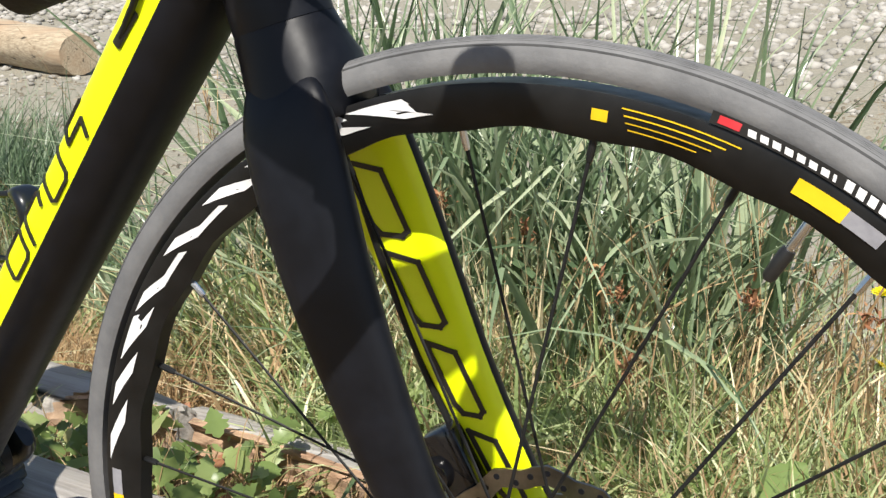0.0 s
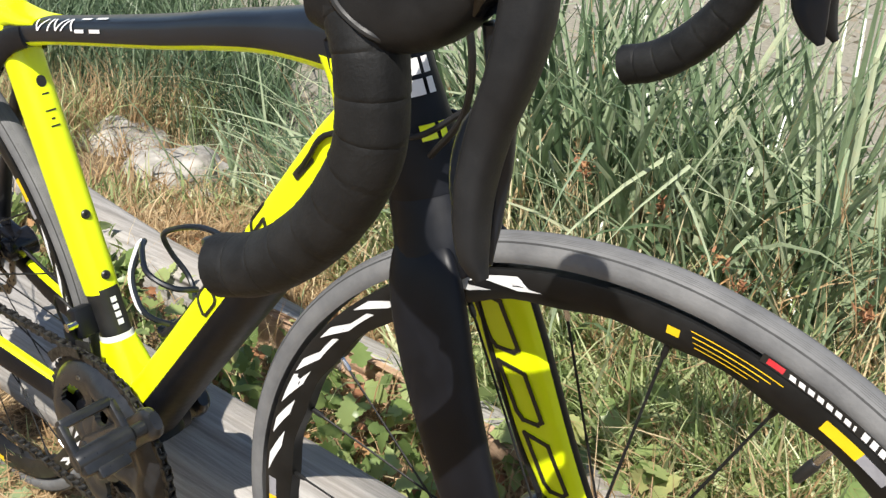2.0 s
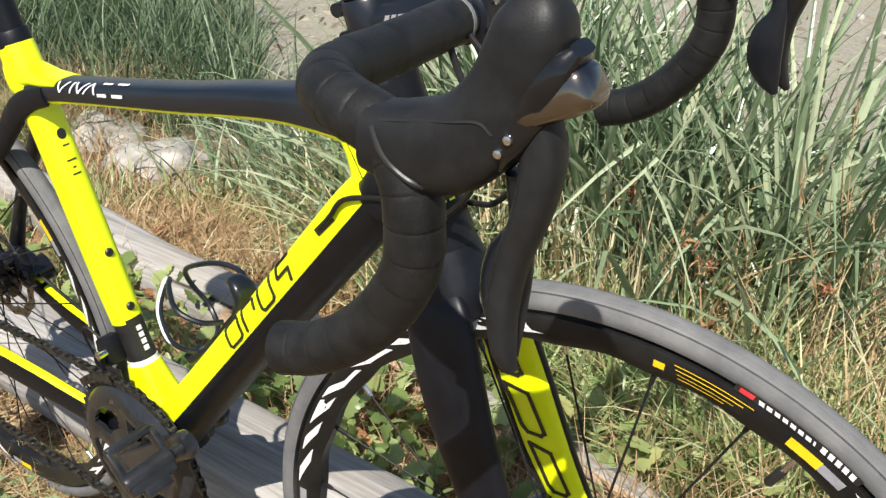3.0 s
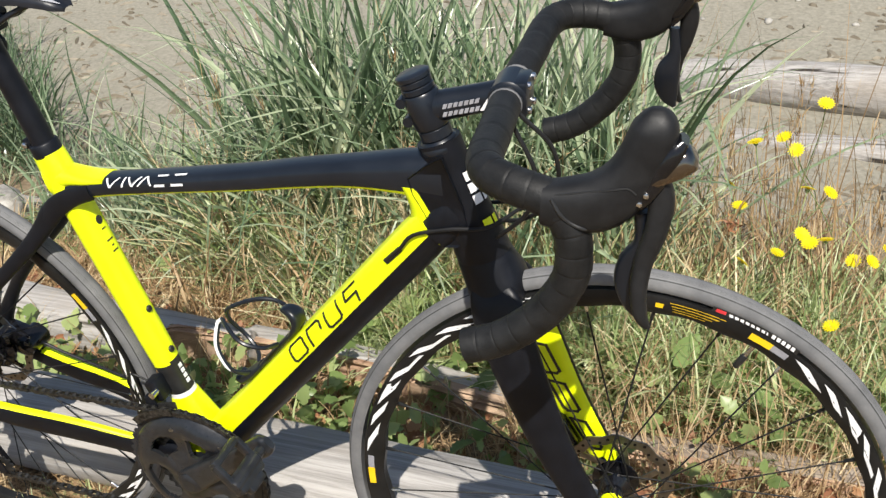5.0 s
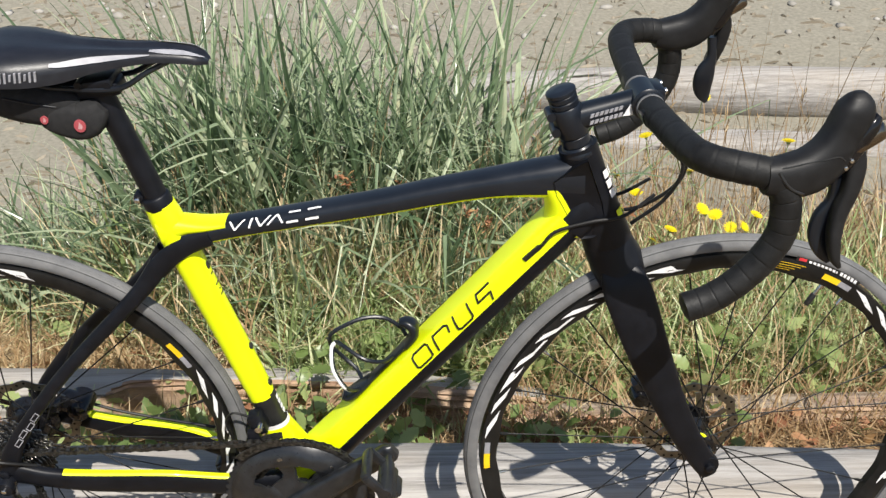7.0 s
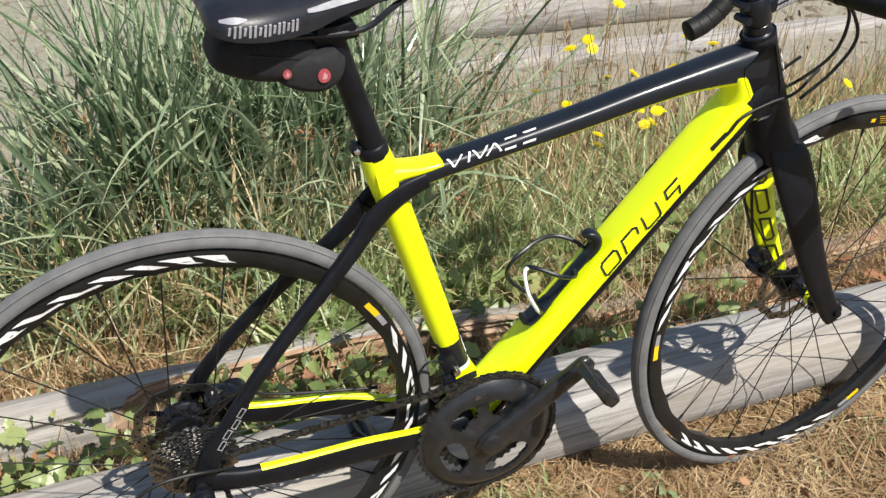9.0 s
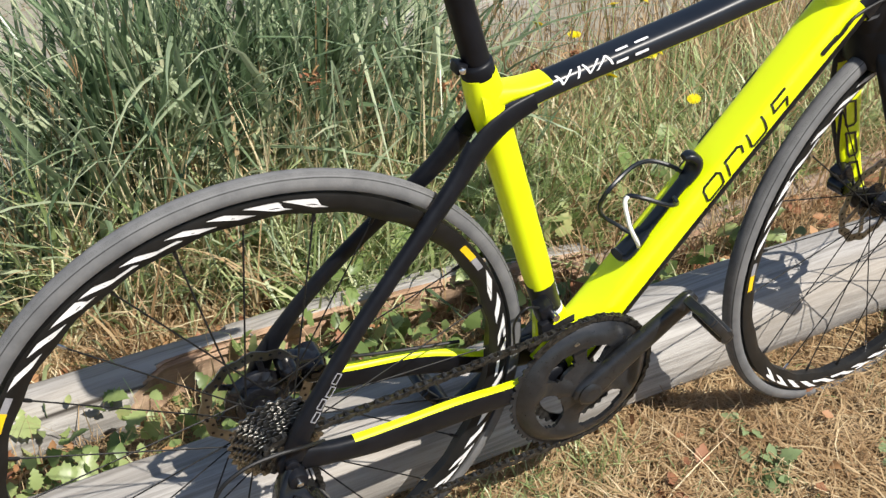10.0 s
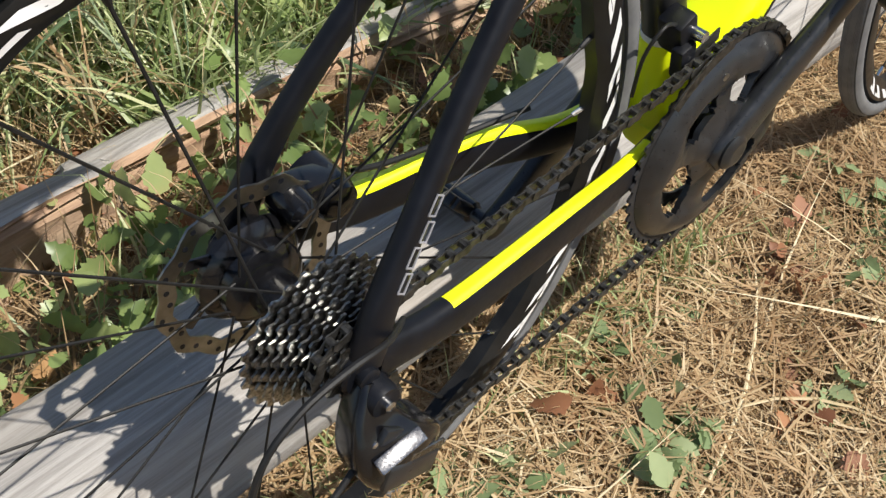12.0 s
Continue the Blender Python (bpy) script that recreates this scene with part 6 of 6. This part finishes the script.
# ---- yellow-green and tan growth along the front of the reeds
xy = scatter(1100, 0.12, 0.80, 0.76, 0.97, 0.5, None, 96)
blades("front_grass", "yellow-green grass standing before the reeds", xy, U(0.16, 0.40, len(xy)), few_broad(0.003, 0.010, len(xy)), GRASSG, 0.4, 0.9, 7, 0.1, snap=0.25)
xy = scatter(520, 0.05, 0.85, 0.76, 1.0, 0.5, None, 97)
blades("front_straw", "tan dry stalks standing before the reeds", xy, U(0.14, 0.42, len(xy)), few_broad(0.0024, 0.007, len(xy)), STRAW, 0.4, 0.7, 6, snap=0.3)

# ---- leaning yellowed blades before the thin end of the reeds
xy = tufts(34, 9, -0.22, 0.40, 0.80, 0.98, 0.035, 92)
blades("leaning_grass", "long leaning yellow-green blades before the reeds", xy, U(0.22, 0.52, len(xy)), few_broad(0.004, 0.013, len(xy)), GRASSG, 0.5, 0.9, 8, 0.12, snap=0.35)
xy = scatter(330, -0.22, 0.45, 0.80, 1.02, 0.4, None, 93)
blades("leaning_straw", "long leaning dry blades before the reeds", xy, U(0.20, 0.50, len(xy)), few_broad(0.003, 0.008, len(xy)), PALESTRAW, 0.6, 0.8, 8, snap=0.35)
# ---- green grass of the bank
xy = np.concatenate([tufts(220, 20, -0.9, 1.3, 0.58, 1.0, 0.035, 29, off_straw), tufts(90, 26, 0.30, 1.0, 0.64, 0.95, 0.028, 31), tufts(110, 18, 0.9, 1.9, 0.6, 1.3, 0.04, 33)])
blades("green_grass", "bright green grass tufts on the bank", xy, low_left(xy, U(0.08, 0.28, len(xy))), U(0.0035, 0.0080, len(xy)), GRASSG, 0.5, 1.0, 6)
xy = tufts(50, 14, -1.2, 1.4, 0.26, 0.46, 0.025, 30)
blades("green_grass", "short green grass between the logs", xy, U(0.05, 0.14, len(xy)), U(0.0025, 0.005, len(xy)), GRASSG, 0.5, 0.9, 4)

# ---- tangled fallen blades that cross the standing grass
xy = scatter(2300, -1.0, 1.7, 0.60, 1.15, 0.4, off_straw, 32)
blades("tangled_grass", "long tangled green and yellow grass", xy, low_left(xy, U(0.12, 0.40, len(xy))), U(0.004, 0.0095, len(xy)), GRASSG, 0.9, 1.0, 7)
xy = scatter(2300, -1.3, 1.9, 0.60, 1.2, 0.4, None, 34)
blades("tangled_straw", "pale dry blades fallen across the grass", xy, low_left(xy, U(0.12, 0.42, len(xy))), U(0.003, 0.0068, len(xy)), STRAW, 1.0, 0.9, 7)

xy = np.concatenate([scatter(2900, 0.25, 1.4, 0.56, 0.92, 0.5, None, 25), scatter(2200, 0.9, 1.9, 0.54, 0.95, 0.5, None, 98), scatter(1600, 0.6, 1.25, 0.60, 0.95, 0.4, None, 99), scatter(450, 0.2, 0.9, 0.86, 1.1, 0.4, None, 26)])
blades("lush_grass", "short bright green grass at the foot of the reeds", xy, U(0.06, 0.26, len(xy)), U(0.004, 0.0090, len(xy)), GRASSG, 0.55, 1.0, 6)

xy = scatter(900, 0.15, 1.1, 0.66, 1.08, 0.5, None, 27)
blades("standing_straw", "pale standing straw mixed through the green grass", xy, U(0.10, 0.38, len(xy)), U(0.0030, 0.0062, len(xy)), PALESTRAW, 0.45, 0.9, 6)

# ---- dry standing grass on the bank
xy = np.concatenate([scatter(5200, -1.4, 2.0, 0.58, 1.25, 0.6, None, 37), scatter(2500, 0.75, 2.1, 0.60, 1.5, 0.4, None, 38)])
blades("dry_grass", "dry golden grass standing on the bank", xy, low_left(xy, U(0.06, 0.30, len(xy))), few_broad(0.0020, 0.0062, len(xy)), STRAW, 0.6, 0.9, 5)
xy = np.concatenate([scatter(1300, 0.8, 2.2, 0.62, 1.6, 0.3, None, 39), scatter(1000, -0.9, 0.2, 0.62, 1.0, 0.5, None, 36)])
blades("brown_grass", "brown dried stalks beside the reeds", xy, low_left(xy, U(0.10, 0.36, len(xy)), 0.2), U(0.0020, 0.0046, len(xy)), BROWNST, 0.45, 0.8, 5)
xy = scatter(6000, -0.8, 0.35, 0.58, 0.95, 0.4, None, 42)
blades("trodden_straw", "matted pale straw behind the log", xy, U(0.05, 0.20, len(xy)), U(0.002, 0.0042, len(xy)), STRAW, 0.5, 0.5, 5, lie=(0.9, 1.5))
xy = scatter(2600, -0.8, 0.35, 0.60, 1.0, 0.4, None, 35)
blades("trodden_straw", "bleached fine straw lying among the boulders", xy, U(0.04, 0.15, len(xy)), U(0.0018, 0.0036, len(xy)), PALESTRAW, 0.5, 0.5, 5, lie=(0.8, 1.5))
xy = scatter(1500, -1.2, 1.8, 0.26, 0.5, 0.5, None, 40)
blades("dry_grass", "thin dry grass between the logs", xy, U(0.05, 0.18, len(xy)), U(0.0016, 0.0035, len(xy)), STRAW, 0.6, 0.8, 4)

xy = scatter(1500, 0.7, 1.7, 0.34, 0.62, 0.4, None, 28)
blades("fallen_straw", "dry straw fallen over the sunken log", xy, U(0.08, 0.28, len(xy)), U(0.0016, 0.0036, len(xy)), STRAW, 0.8, 0.8, 6)

# ---- flattened straw on the verge where the bicycle stands
xy = np.concatenate([scatter(44000, -0.9, 2.0, -0.85, 0.085, 0.3, None, 41), scatter(16000, 0.0, 1.2, -0.55, 0.085, 0.2, None, 50)])
blades("straw_mat", "flattened dry straw covering the verge", xy, few_broad(0.015, 0.12, len(xy)), few_broad(0.0014, 0.0040, len(xy)), STRAW, 0.5, 0.6, 4, lie=(0.7, 1.55))
xy = scatter(9000, -0.9, 2.0, -0.85, 0.08, 0.5, None, 43)
blades("straw_tufts", "short dry grass stubble on the verge", xy, U(0.015, 0.05, len(xy)), U(0.0014, 0.0028, len(xy)), STRAW, 0.8, 0.7, 3)
xy = scatter(9000, -1.4, 2.0, 0.24, 0.75, 0.3, None, 44)
blades("straw_litter", "brown straw litter between the logs", xy, U(0.04, 0.14, len(xy)), U(0.0015, 0.0035, len(xy)), BROWNST, 0.5, 0.3, 3, lie=(1.0, 1.5))


# ---- the same dry cover going on, thinner and thinner, beyond the bicycle
spare = np.random.default_rng(91)


def thinning(x, y):
    """Outside the trodden verge, rarer with distance and in uneven patches."""
    if -0.88 < x < 1.98 and y > -0.83:
        return False
    far = max(-0.9 - x, x - 2.0, -0.85 - y, 0.0)
    return spare.uniform() < math.exp(-far / 0.9) * (0.75 + 0.5 * noise.noise(Vector((x * 2, y * 2, 9.1))))


def thinning_bank(x, y):
    if -1.35 < x < 1.95:
        return False
    far = max(-1.4 - x, x - 2.0)
    return spare.uniform() < math.exp(-far / 0.8) * (0.75 + 0.5 * noise.noise(Vector((x * 2, y * 2, 3.7))))


xy = scatter(40000, -4.0, 5.0, -3.6, 0.08, 0.3, thinning, 81)
blades("outer_straw", "thinning dry straw over the surrounding verge", xy, few_broad(0.03, 0.14, len(xy)), few_broad(0.0018, 0.0045, len(xy)), STRAW, 0.5, 0.6, 3, lie=(0.7, 1.55))
xy = scatter(9000, -4.0, 5.0, -3.6, 0.08, 0.8, thinning, 82)
blades("outer_litter", "brown matted litter over the surrounding verge", xy, U(0.02, 0.07, len(xy)), U(0.0015, 0.0045, len(xy)), BROWNST, 0.6, 0.6, 3, lie=(0.6, 1.5))
xy = tufts(170, 16, -3.6, 4.6, -3.2, 0.06, 0.03, 83, thinning)
blades("outer_grass", "sparse green tufts on the surrounding verge", xy, U(0.03, 0.11, len(xy)), U(0.002, 0.004, len(xy)), GRASSG, 0.7, 0.8, 4)
xy = scatter(9000, -3.8, 4.6, 0.5, 1.5, 0.5, thinning_bank, 84)
blades("outer_bank_grass", "dry golden grass farther along the bank", xy, U(0.08, 0.30, len(xy)), U(0.002, 0.0042, len(xy)), STRAW, 0.6, 0.9, 4)
xy = tufts(170, 18, -3.8, 4.6, 0.55, 1.5, 0.04, 85, thinning_bank)
blades("outer_bank_grass", "green grass tufts farther along the bank", xy, U(0.08, 0.30, len(xy)), U(0.003, 0.006, len(xy)), GRASSG, 0.5, 1.0, 5)
xy = tufts(210, 18, -0.8, 1.9, -0.8, 0.06, 0.028, 45)
blades("verge_grass", "sparse green grass in the straw", xy, U(0.02, 0.07, len(xy)), U(0.0018, 0.0035, len(xy)), GRASSG, 0.8, 0.7, 4)
xy = tufts(26, 30, 0.0, 0.55, -0.03, 0.07, 0.02, 48)
blades("verge_grass", "green grass along the foot of the log", xy, U(0.025, 0.085, len(xy)), U(0.002, 0.0042, len(xy)), GRASSG, 0.7, 0.8, 5)
xy = scatter(25000, -0.9, 2.0, -0.85, 0.08, 0.7, None, 47)
blades("brown_litter", "brown matted litter in patches on the verge", xy, U(0.008, 0.04, len(xy)), U(0.001, 0.0032, len(xy)), BROWNST, 0.6, 0.6, 3, lie=(0.6, 1.5))
xy = scatter(260, -0.4, 1.6, -0.8, 0.05, 0, None, 46)
stem = scatter(46, 0.05, 1.5, -0.62, -0.02, 0, None, 49)
blades("fallen_stems", "thick pale fallen stems lying across the straw", stem, U(0.22, 0.48, len(stem)), U(0.0032, 0.0052, len(stem)), PALESTRAW, 0.5, 0.10, 7, 0.2, lie=(1.40, 1.53))
blades("long_straws", "long pale fallen straws on the verge", xy, U(0.10, 0.34, len(xy)), U(0.0018, 0.0036, len(xy)), PALESTRAW, 0.5, 0.15, 6, lie=(1.3, 1.54))


# ---- broad leaves: brambles and weeds between the logs
def clear_of_logs(x, y):
    """Few leaves right against the split faces of the rear logs."""
    return spare.uniform() < 0.40 or not (-0.25 < x < 1.3 and 0.37 + 0.05 * noise.noise(Vector((x * 5, 2.2, 0.4))) < y < 0.60)


def leaf_patch(name, label, places, size, mat, height_rng, lobes=3, tilt=0.6, category="brambles"):
    """Many broad lobed leaves on short stems, each folded along its midrib."""
    verts, faces = [], []
    r = np.random.default_rng(len(places) + 5)
    outline = [(0.0, 0.0), (0.10, 0.20), (0.20, 0.22), (0.26, 0.34), (0.38, 0.30), (0.46, 0.37), (0.54, 0.25), (0.64, 0.30), (0.72, 0.19), (0.82, 0.19), (0.90, 0.08), (1.0, 0.0)]
    for (x, y) in places:
        s = r.uniform(*size)
        az = r.uniform(0, 2 * math.pi)
        e = Euler((r.normal(0, tilt), r.normal(0.2, tilt), az)).to_matrix()
        c = Vector((x, y, height(x, y) + r.uniform(*height_rng)))
        k0 = len(verts)
        mid = []
        jit = r.uniform(0.75, 1.2, len(outline))
        bend = r.uniform(-0.5, 0.15)
        cup = r.uniform(0.05, 0.35)
        for (u, v), j in zip(outline, jit):
            curl = bend * (u - 0.3) ** 2
            verts.append(c + e @ Vector((u * s, 0, curl * s)))
            verts.append(c + e @ Vector((u * s, v * s * j, (curl + cup * v) * s)))
            verts.append(c + e @ Vector((u * s, -v * s * j, (curl + cup * v) * s)))
        for i in range(len(outline) - 1):
            a, b = k0 + 3 * i, k0 + 3 * i + 3
            faces.append((a, b, b + 1, a + 1))
            faces.append((a, a + 2, b + 2, b))
    ob = raw(name, [tuple(v) for v in verts], faces, mat, flat=False)
    return tagged(ob, label, category, kind="stuff")


leaf_patch("bramble_patch", "low green bramble leaves between the logs", scatter(1150, -1.1, 1.15, 0.25, 0.52, 0.95, clear_of_logs, 51), (0.016, 0.052), LEAF, (0.004, 0.105), tilt=0.8)
leaf_patch("bramble_patch", "green bramble leaves on the bank behind the log", scatter(800, -0.6, 1.4, 0.50, 0.85, 0.9, lambda x, y: off_straw(x, y) and clear_of_logs(x, y), 53), (0.020, 0.058), LEAF, (0.01, 0.15), tilt=0.75)


def rosette(c, n, spread, seed):
    return np.array(c) + np.random.default_rng(seed).normal(0, spread, (n, 2))


leaf_patch("broad_leaves", "large lime-green leaves low in the grass", np.concatenate([rosette((1.09, 0.66), 9, 0.035, 11), rosette((0.98, 0.64), 6, 0.03, 12), rosette((0.86, 0.66), 7, 0.035, 13), rosette((0.62, 0.66), 6, 0.03, 14), rosette((0.42, 0.68), 6, 0.03, 15)]), (0.045, 0.085), LEAF, (0.05, 0.16), tilt=0.6, category="weeds")
leaf_patch("weed_patch", "grey-green weed leaves in the straw", np.concatenate([tufts(44, 14, -0.3, 1.6, -0.7, -0.02, 0.028, 55), rosette((0.285, -0.150), 70, 0.022, 1), rosette((0.70, -0.13), 60, 0.024, 2), rosette((0.72, -0.30), 50, 0.03, 3), rosette((0.16, -0.07), 30, 0.018, 4), rosette((0.46, -0.33), 40, 0.025, 5)]), (0.015, 0.038), WEED, (0.004, 0.030), tilt=0.5, category="weeds")
leaf_patch("crumpled_leaves", "crumpled rust-brown leaves lying in the straw", np.concatenate([rosette((0.55, -0.113), 16, 0.014, 6), rosette((0.289, -0.052), 12, 0.010, 7), rosette((0.43, -0.20), 6, 0.012, 8)]), (0.014, 0.030), DEADLEAF, (0.008, 0.026), tilt=1.0, category="leaves")
leaf_patch("dead_leaves", "brown and rust dead leaves lying in the litter", np.concatenate([scatter(1300, -1.2, 1.6, 0.23, 0.75, 0.5, None, 57), scatter(190, -0.4, 1.6, -0.8, 0.05, 0.6, None, 58)]), (0.015, 0.042), DEADLEAF, (0.004, 0.05), category="leaves")


# ---- rusty seed heads of dock in the grass
xy = np.array([(0.655, 0.83), (0.695, 0.83), (0.40, 0.86), (0.72, 0.80), (0.52, 0.90), (0.88, 0.84), (1.02, 0.90)])
top = np.array([0.37, 0.34, 0.44, 0.22, 0.40, 0.36, 0.34])
blades("dock_stems", "thin rusty dock stems standing in the grass", xy, top, np.full(len(xy), 0.003), BROWNST, 0.0, 0.0, 3, category="weeds")
heads = np.repeat(xy, 26, axis=0) + rng.normal(0, 0.007, (len(xy) * 26, 2))
blades("dock_heads", "rust-red dock seed heads among the grass", heads, U(0.010, 0.026, len(heads)), U(0.004, 0.009, len(heads)), DEADLEAF, 0.9, 0.8, 3, category="weeds", base_z=np.repeat(ground_z(xy[:, 0], xy[:, 1]) + top, 26) + rng.normal(-0.005, 0.009, len(heads)))


# ---- yellow flowers on thin stalks
def flower_thing():
    """Hawkbit: a thin stalk with a round head of many narrow petals."""
    th = empty("yellow_flower", "small yellow hawkbit flower on a thin stalk", "flower")
    bm = bmesh.new()
    wire(bm, [(0, 0, -0.30), (0.01, 0.004, -0.2), (0.004, -0.004, -0.08), (0, 0, 0)], 0.0011, 10, 5)
    part("stalk", bm, GRASSG, th)
    bm = bmesh.new()
    for layer, (n, r, z) in enumerate(((16, 0.0165, 0.0), (13, 0.012, 0.002), (8, 0.007, 0.0035))):
        for k in range(n):
            a = 2 * math.pi * k / n + layer * 0.2
            d = Vector((math.cos(a), math.sin(a), 0.12))
            t = Vector((-math.sin(a), math.cos(a), 0)) * 0.0021
            c = Vector((0, 0, z))
            vs = [bm.verts.new(p) for p in (c - t * 0.4, c + t * 0.4, c + d * r * 0.8 + t, c + d * r, c + d * r * 0.8 - t)]
            bm.faces.new(vs)
    part("petals", bm, PETAL, th, "bright yellow petals")
    bm = bmesh.new()
    lathe(bm, [(0.0015, -0.008), (0.0045, -0.005), (0.0050, -0.001), (0.003, 0.0)], (0, 0, 0), (0, 0, 1), 8)
    part("calyx", bm, GRASSG, th)
    return th


first = flower_thing()
r = random.Random(5)
spots = [(1.096, 0.96, 0.345), (1.12, 0.98, 0.31), (1.03, 0.92, 0.21), (1.19, 0.90, 0.27), (1.15, 0.95, 0.245), (1.15, 0.80, 0.235), (1.165, 0.75, 0.25), (1.11, 0.90, 0.125), (1.25, 0.92, 0.115), (1.285, 0.94, 0.105), (1.00, 1.02, 0.20), (1.33, 0.95, 0.24), (1.22, 0.72, 0.10), (1.05, 0.80, 0.16), (1.162, 0.95, 0.425), (1.359, 0.95, 0.315), (1.437, 0.95, 0.285), (1.196, 0.95, 0.136), (1.046, 0.95, 0.335), (1.313, 0.95, 0.129), (1.886, 0.95, 0.10)]
for i, (x, y, z) in enumerate(spots):
    m = pose(x, y, z, r.uniform(5, 40), r.uniform(-20, 20), r.uniform(0, 360))
    if i == 0:
        first.matrix_basis = m
        first["group"] = "yellow flowers on the bank"
    else:
        copy_thing(first, m)


# ================================================================ pebbles of the beach
def pebbles(n, seed):
    r = np.random.default_rng(seed)
    base = bmesh.new()
    bmesh.ops.create_icosphere(base, subdivisions=1, radius=1)
    bv = np.array([v.co[:] for v in base.verts])
    bf = np.array([[v.index for v in f.verts] for f in base.faces])
    base.free()
    V, F = [], []
    k = 0
    while k < n:
        d = 2.2 + 10.7 * r.uniform(0, 1) ** 0.8
        x, y = r.uniform(-8.5, 3.0), d
        if r.uniform() > min(1, 0.12 + (d - 3.1) / 2.0):
            continue
        s = r.uniform(0.018, 0.05) * (0.8 + 0.05 * d) * min(1.0, 0.25 + 0.17 * max(0.0, d - 1.5))
        a = r.uniform(0, 6.28)
        q = bv * np.array([s * r.uniform(0.8, 1.5), s * r.uniform(0.7, 1.1), s * r.uniform(0.4, 0.75)]) * (1 + 0.12 * r.normal(size=(len(bv), 1)))
        q = np.stack([q[:, 0] * math.cos(a) - q[:, 1] * math.sin(a), q[:, 0] * math.sin(a) + q[:, 1] * math.cos(a), q[:, 2]], 1)
        q += np.array([x, y, height(x, y) + s * 0.15])
        F.append(bf + k * len(bv))
        V.append(q)
        k += 1
    ob = raw("pebbles", np.concatenate(V).tolist(), np.concatenate(F).tolist(), PEBBLE, flat=False)
    tagged(ob, "pale grey rounded pebbles covering the upper beach", "pebbles", kind="stuff")


pebbles(10500, 61)


# ---- dark wrack and wood chips strewn over the sand
def wrack(n, seed):
    r = np.random.default_rng(seed)
    verts, faces = [], []
    k = 0
    while k < n:
        x, y = r.uniform(-4.5, 4.0), 1.55 + 3.2 * r.uniform() ** 1.2
        if 0.5 + 0.9 * noise.noise(Vector((x * 1.3, y * 1.6, 3.1))) < r.uniform(0, 1.1):
            continue
        L, w, h = r.uniform(0.008, 0.055) * r.uniform(0.3, 1), r.uniform(0.0025, 0.009), r.uniform(0.002, 0.007)
        a = r.normal(0.25, 0.7)
        u, v = Vector((math.cos(a), math.sin(a), r.normal(0, 0.08))), Vector((-math.sin(a), math.cos(a), 0))
        c = Vector((x, y, height(x, y)))
        b = len(verts)
        for f, q in ((-1, 0.4), (-0.3, 1.0), (0.5, 0.8), (1, 0.3)):
            p = c + u * (L * f) + v * (w * r.normal(0, 0.4))
            verts += [p - v * (w * q), p + Vector((0, 0, h * q * 2)), p + v * (w * q)]
        for i in range(3):
            o = b + 3 * i
            faces += [(o, o + 1, o + 4, o + 3), (o + 1, o + 2, o + 5, o + 4)]
        k += 1
    ob = raw("wrack", [tuple(p) for p in verts], faces, WRACK)
    tagged(ob, "brown wood chips and dry wrack strewn over the sand", "debris", kind="stuff")


wrack(5200, 71)
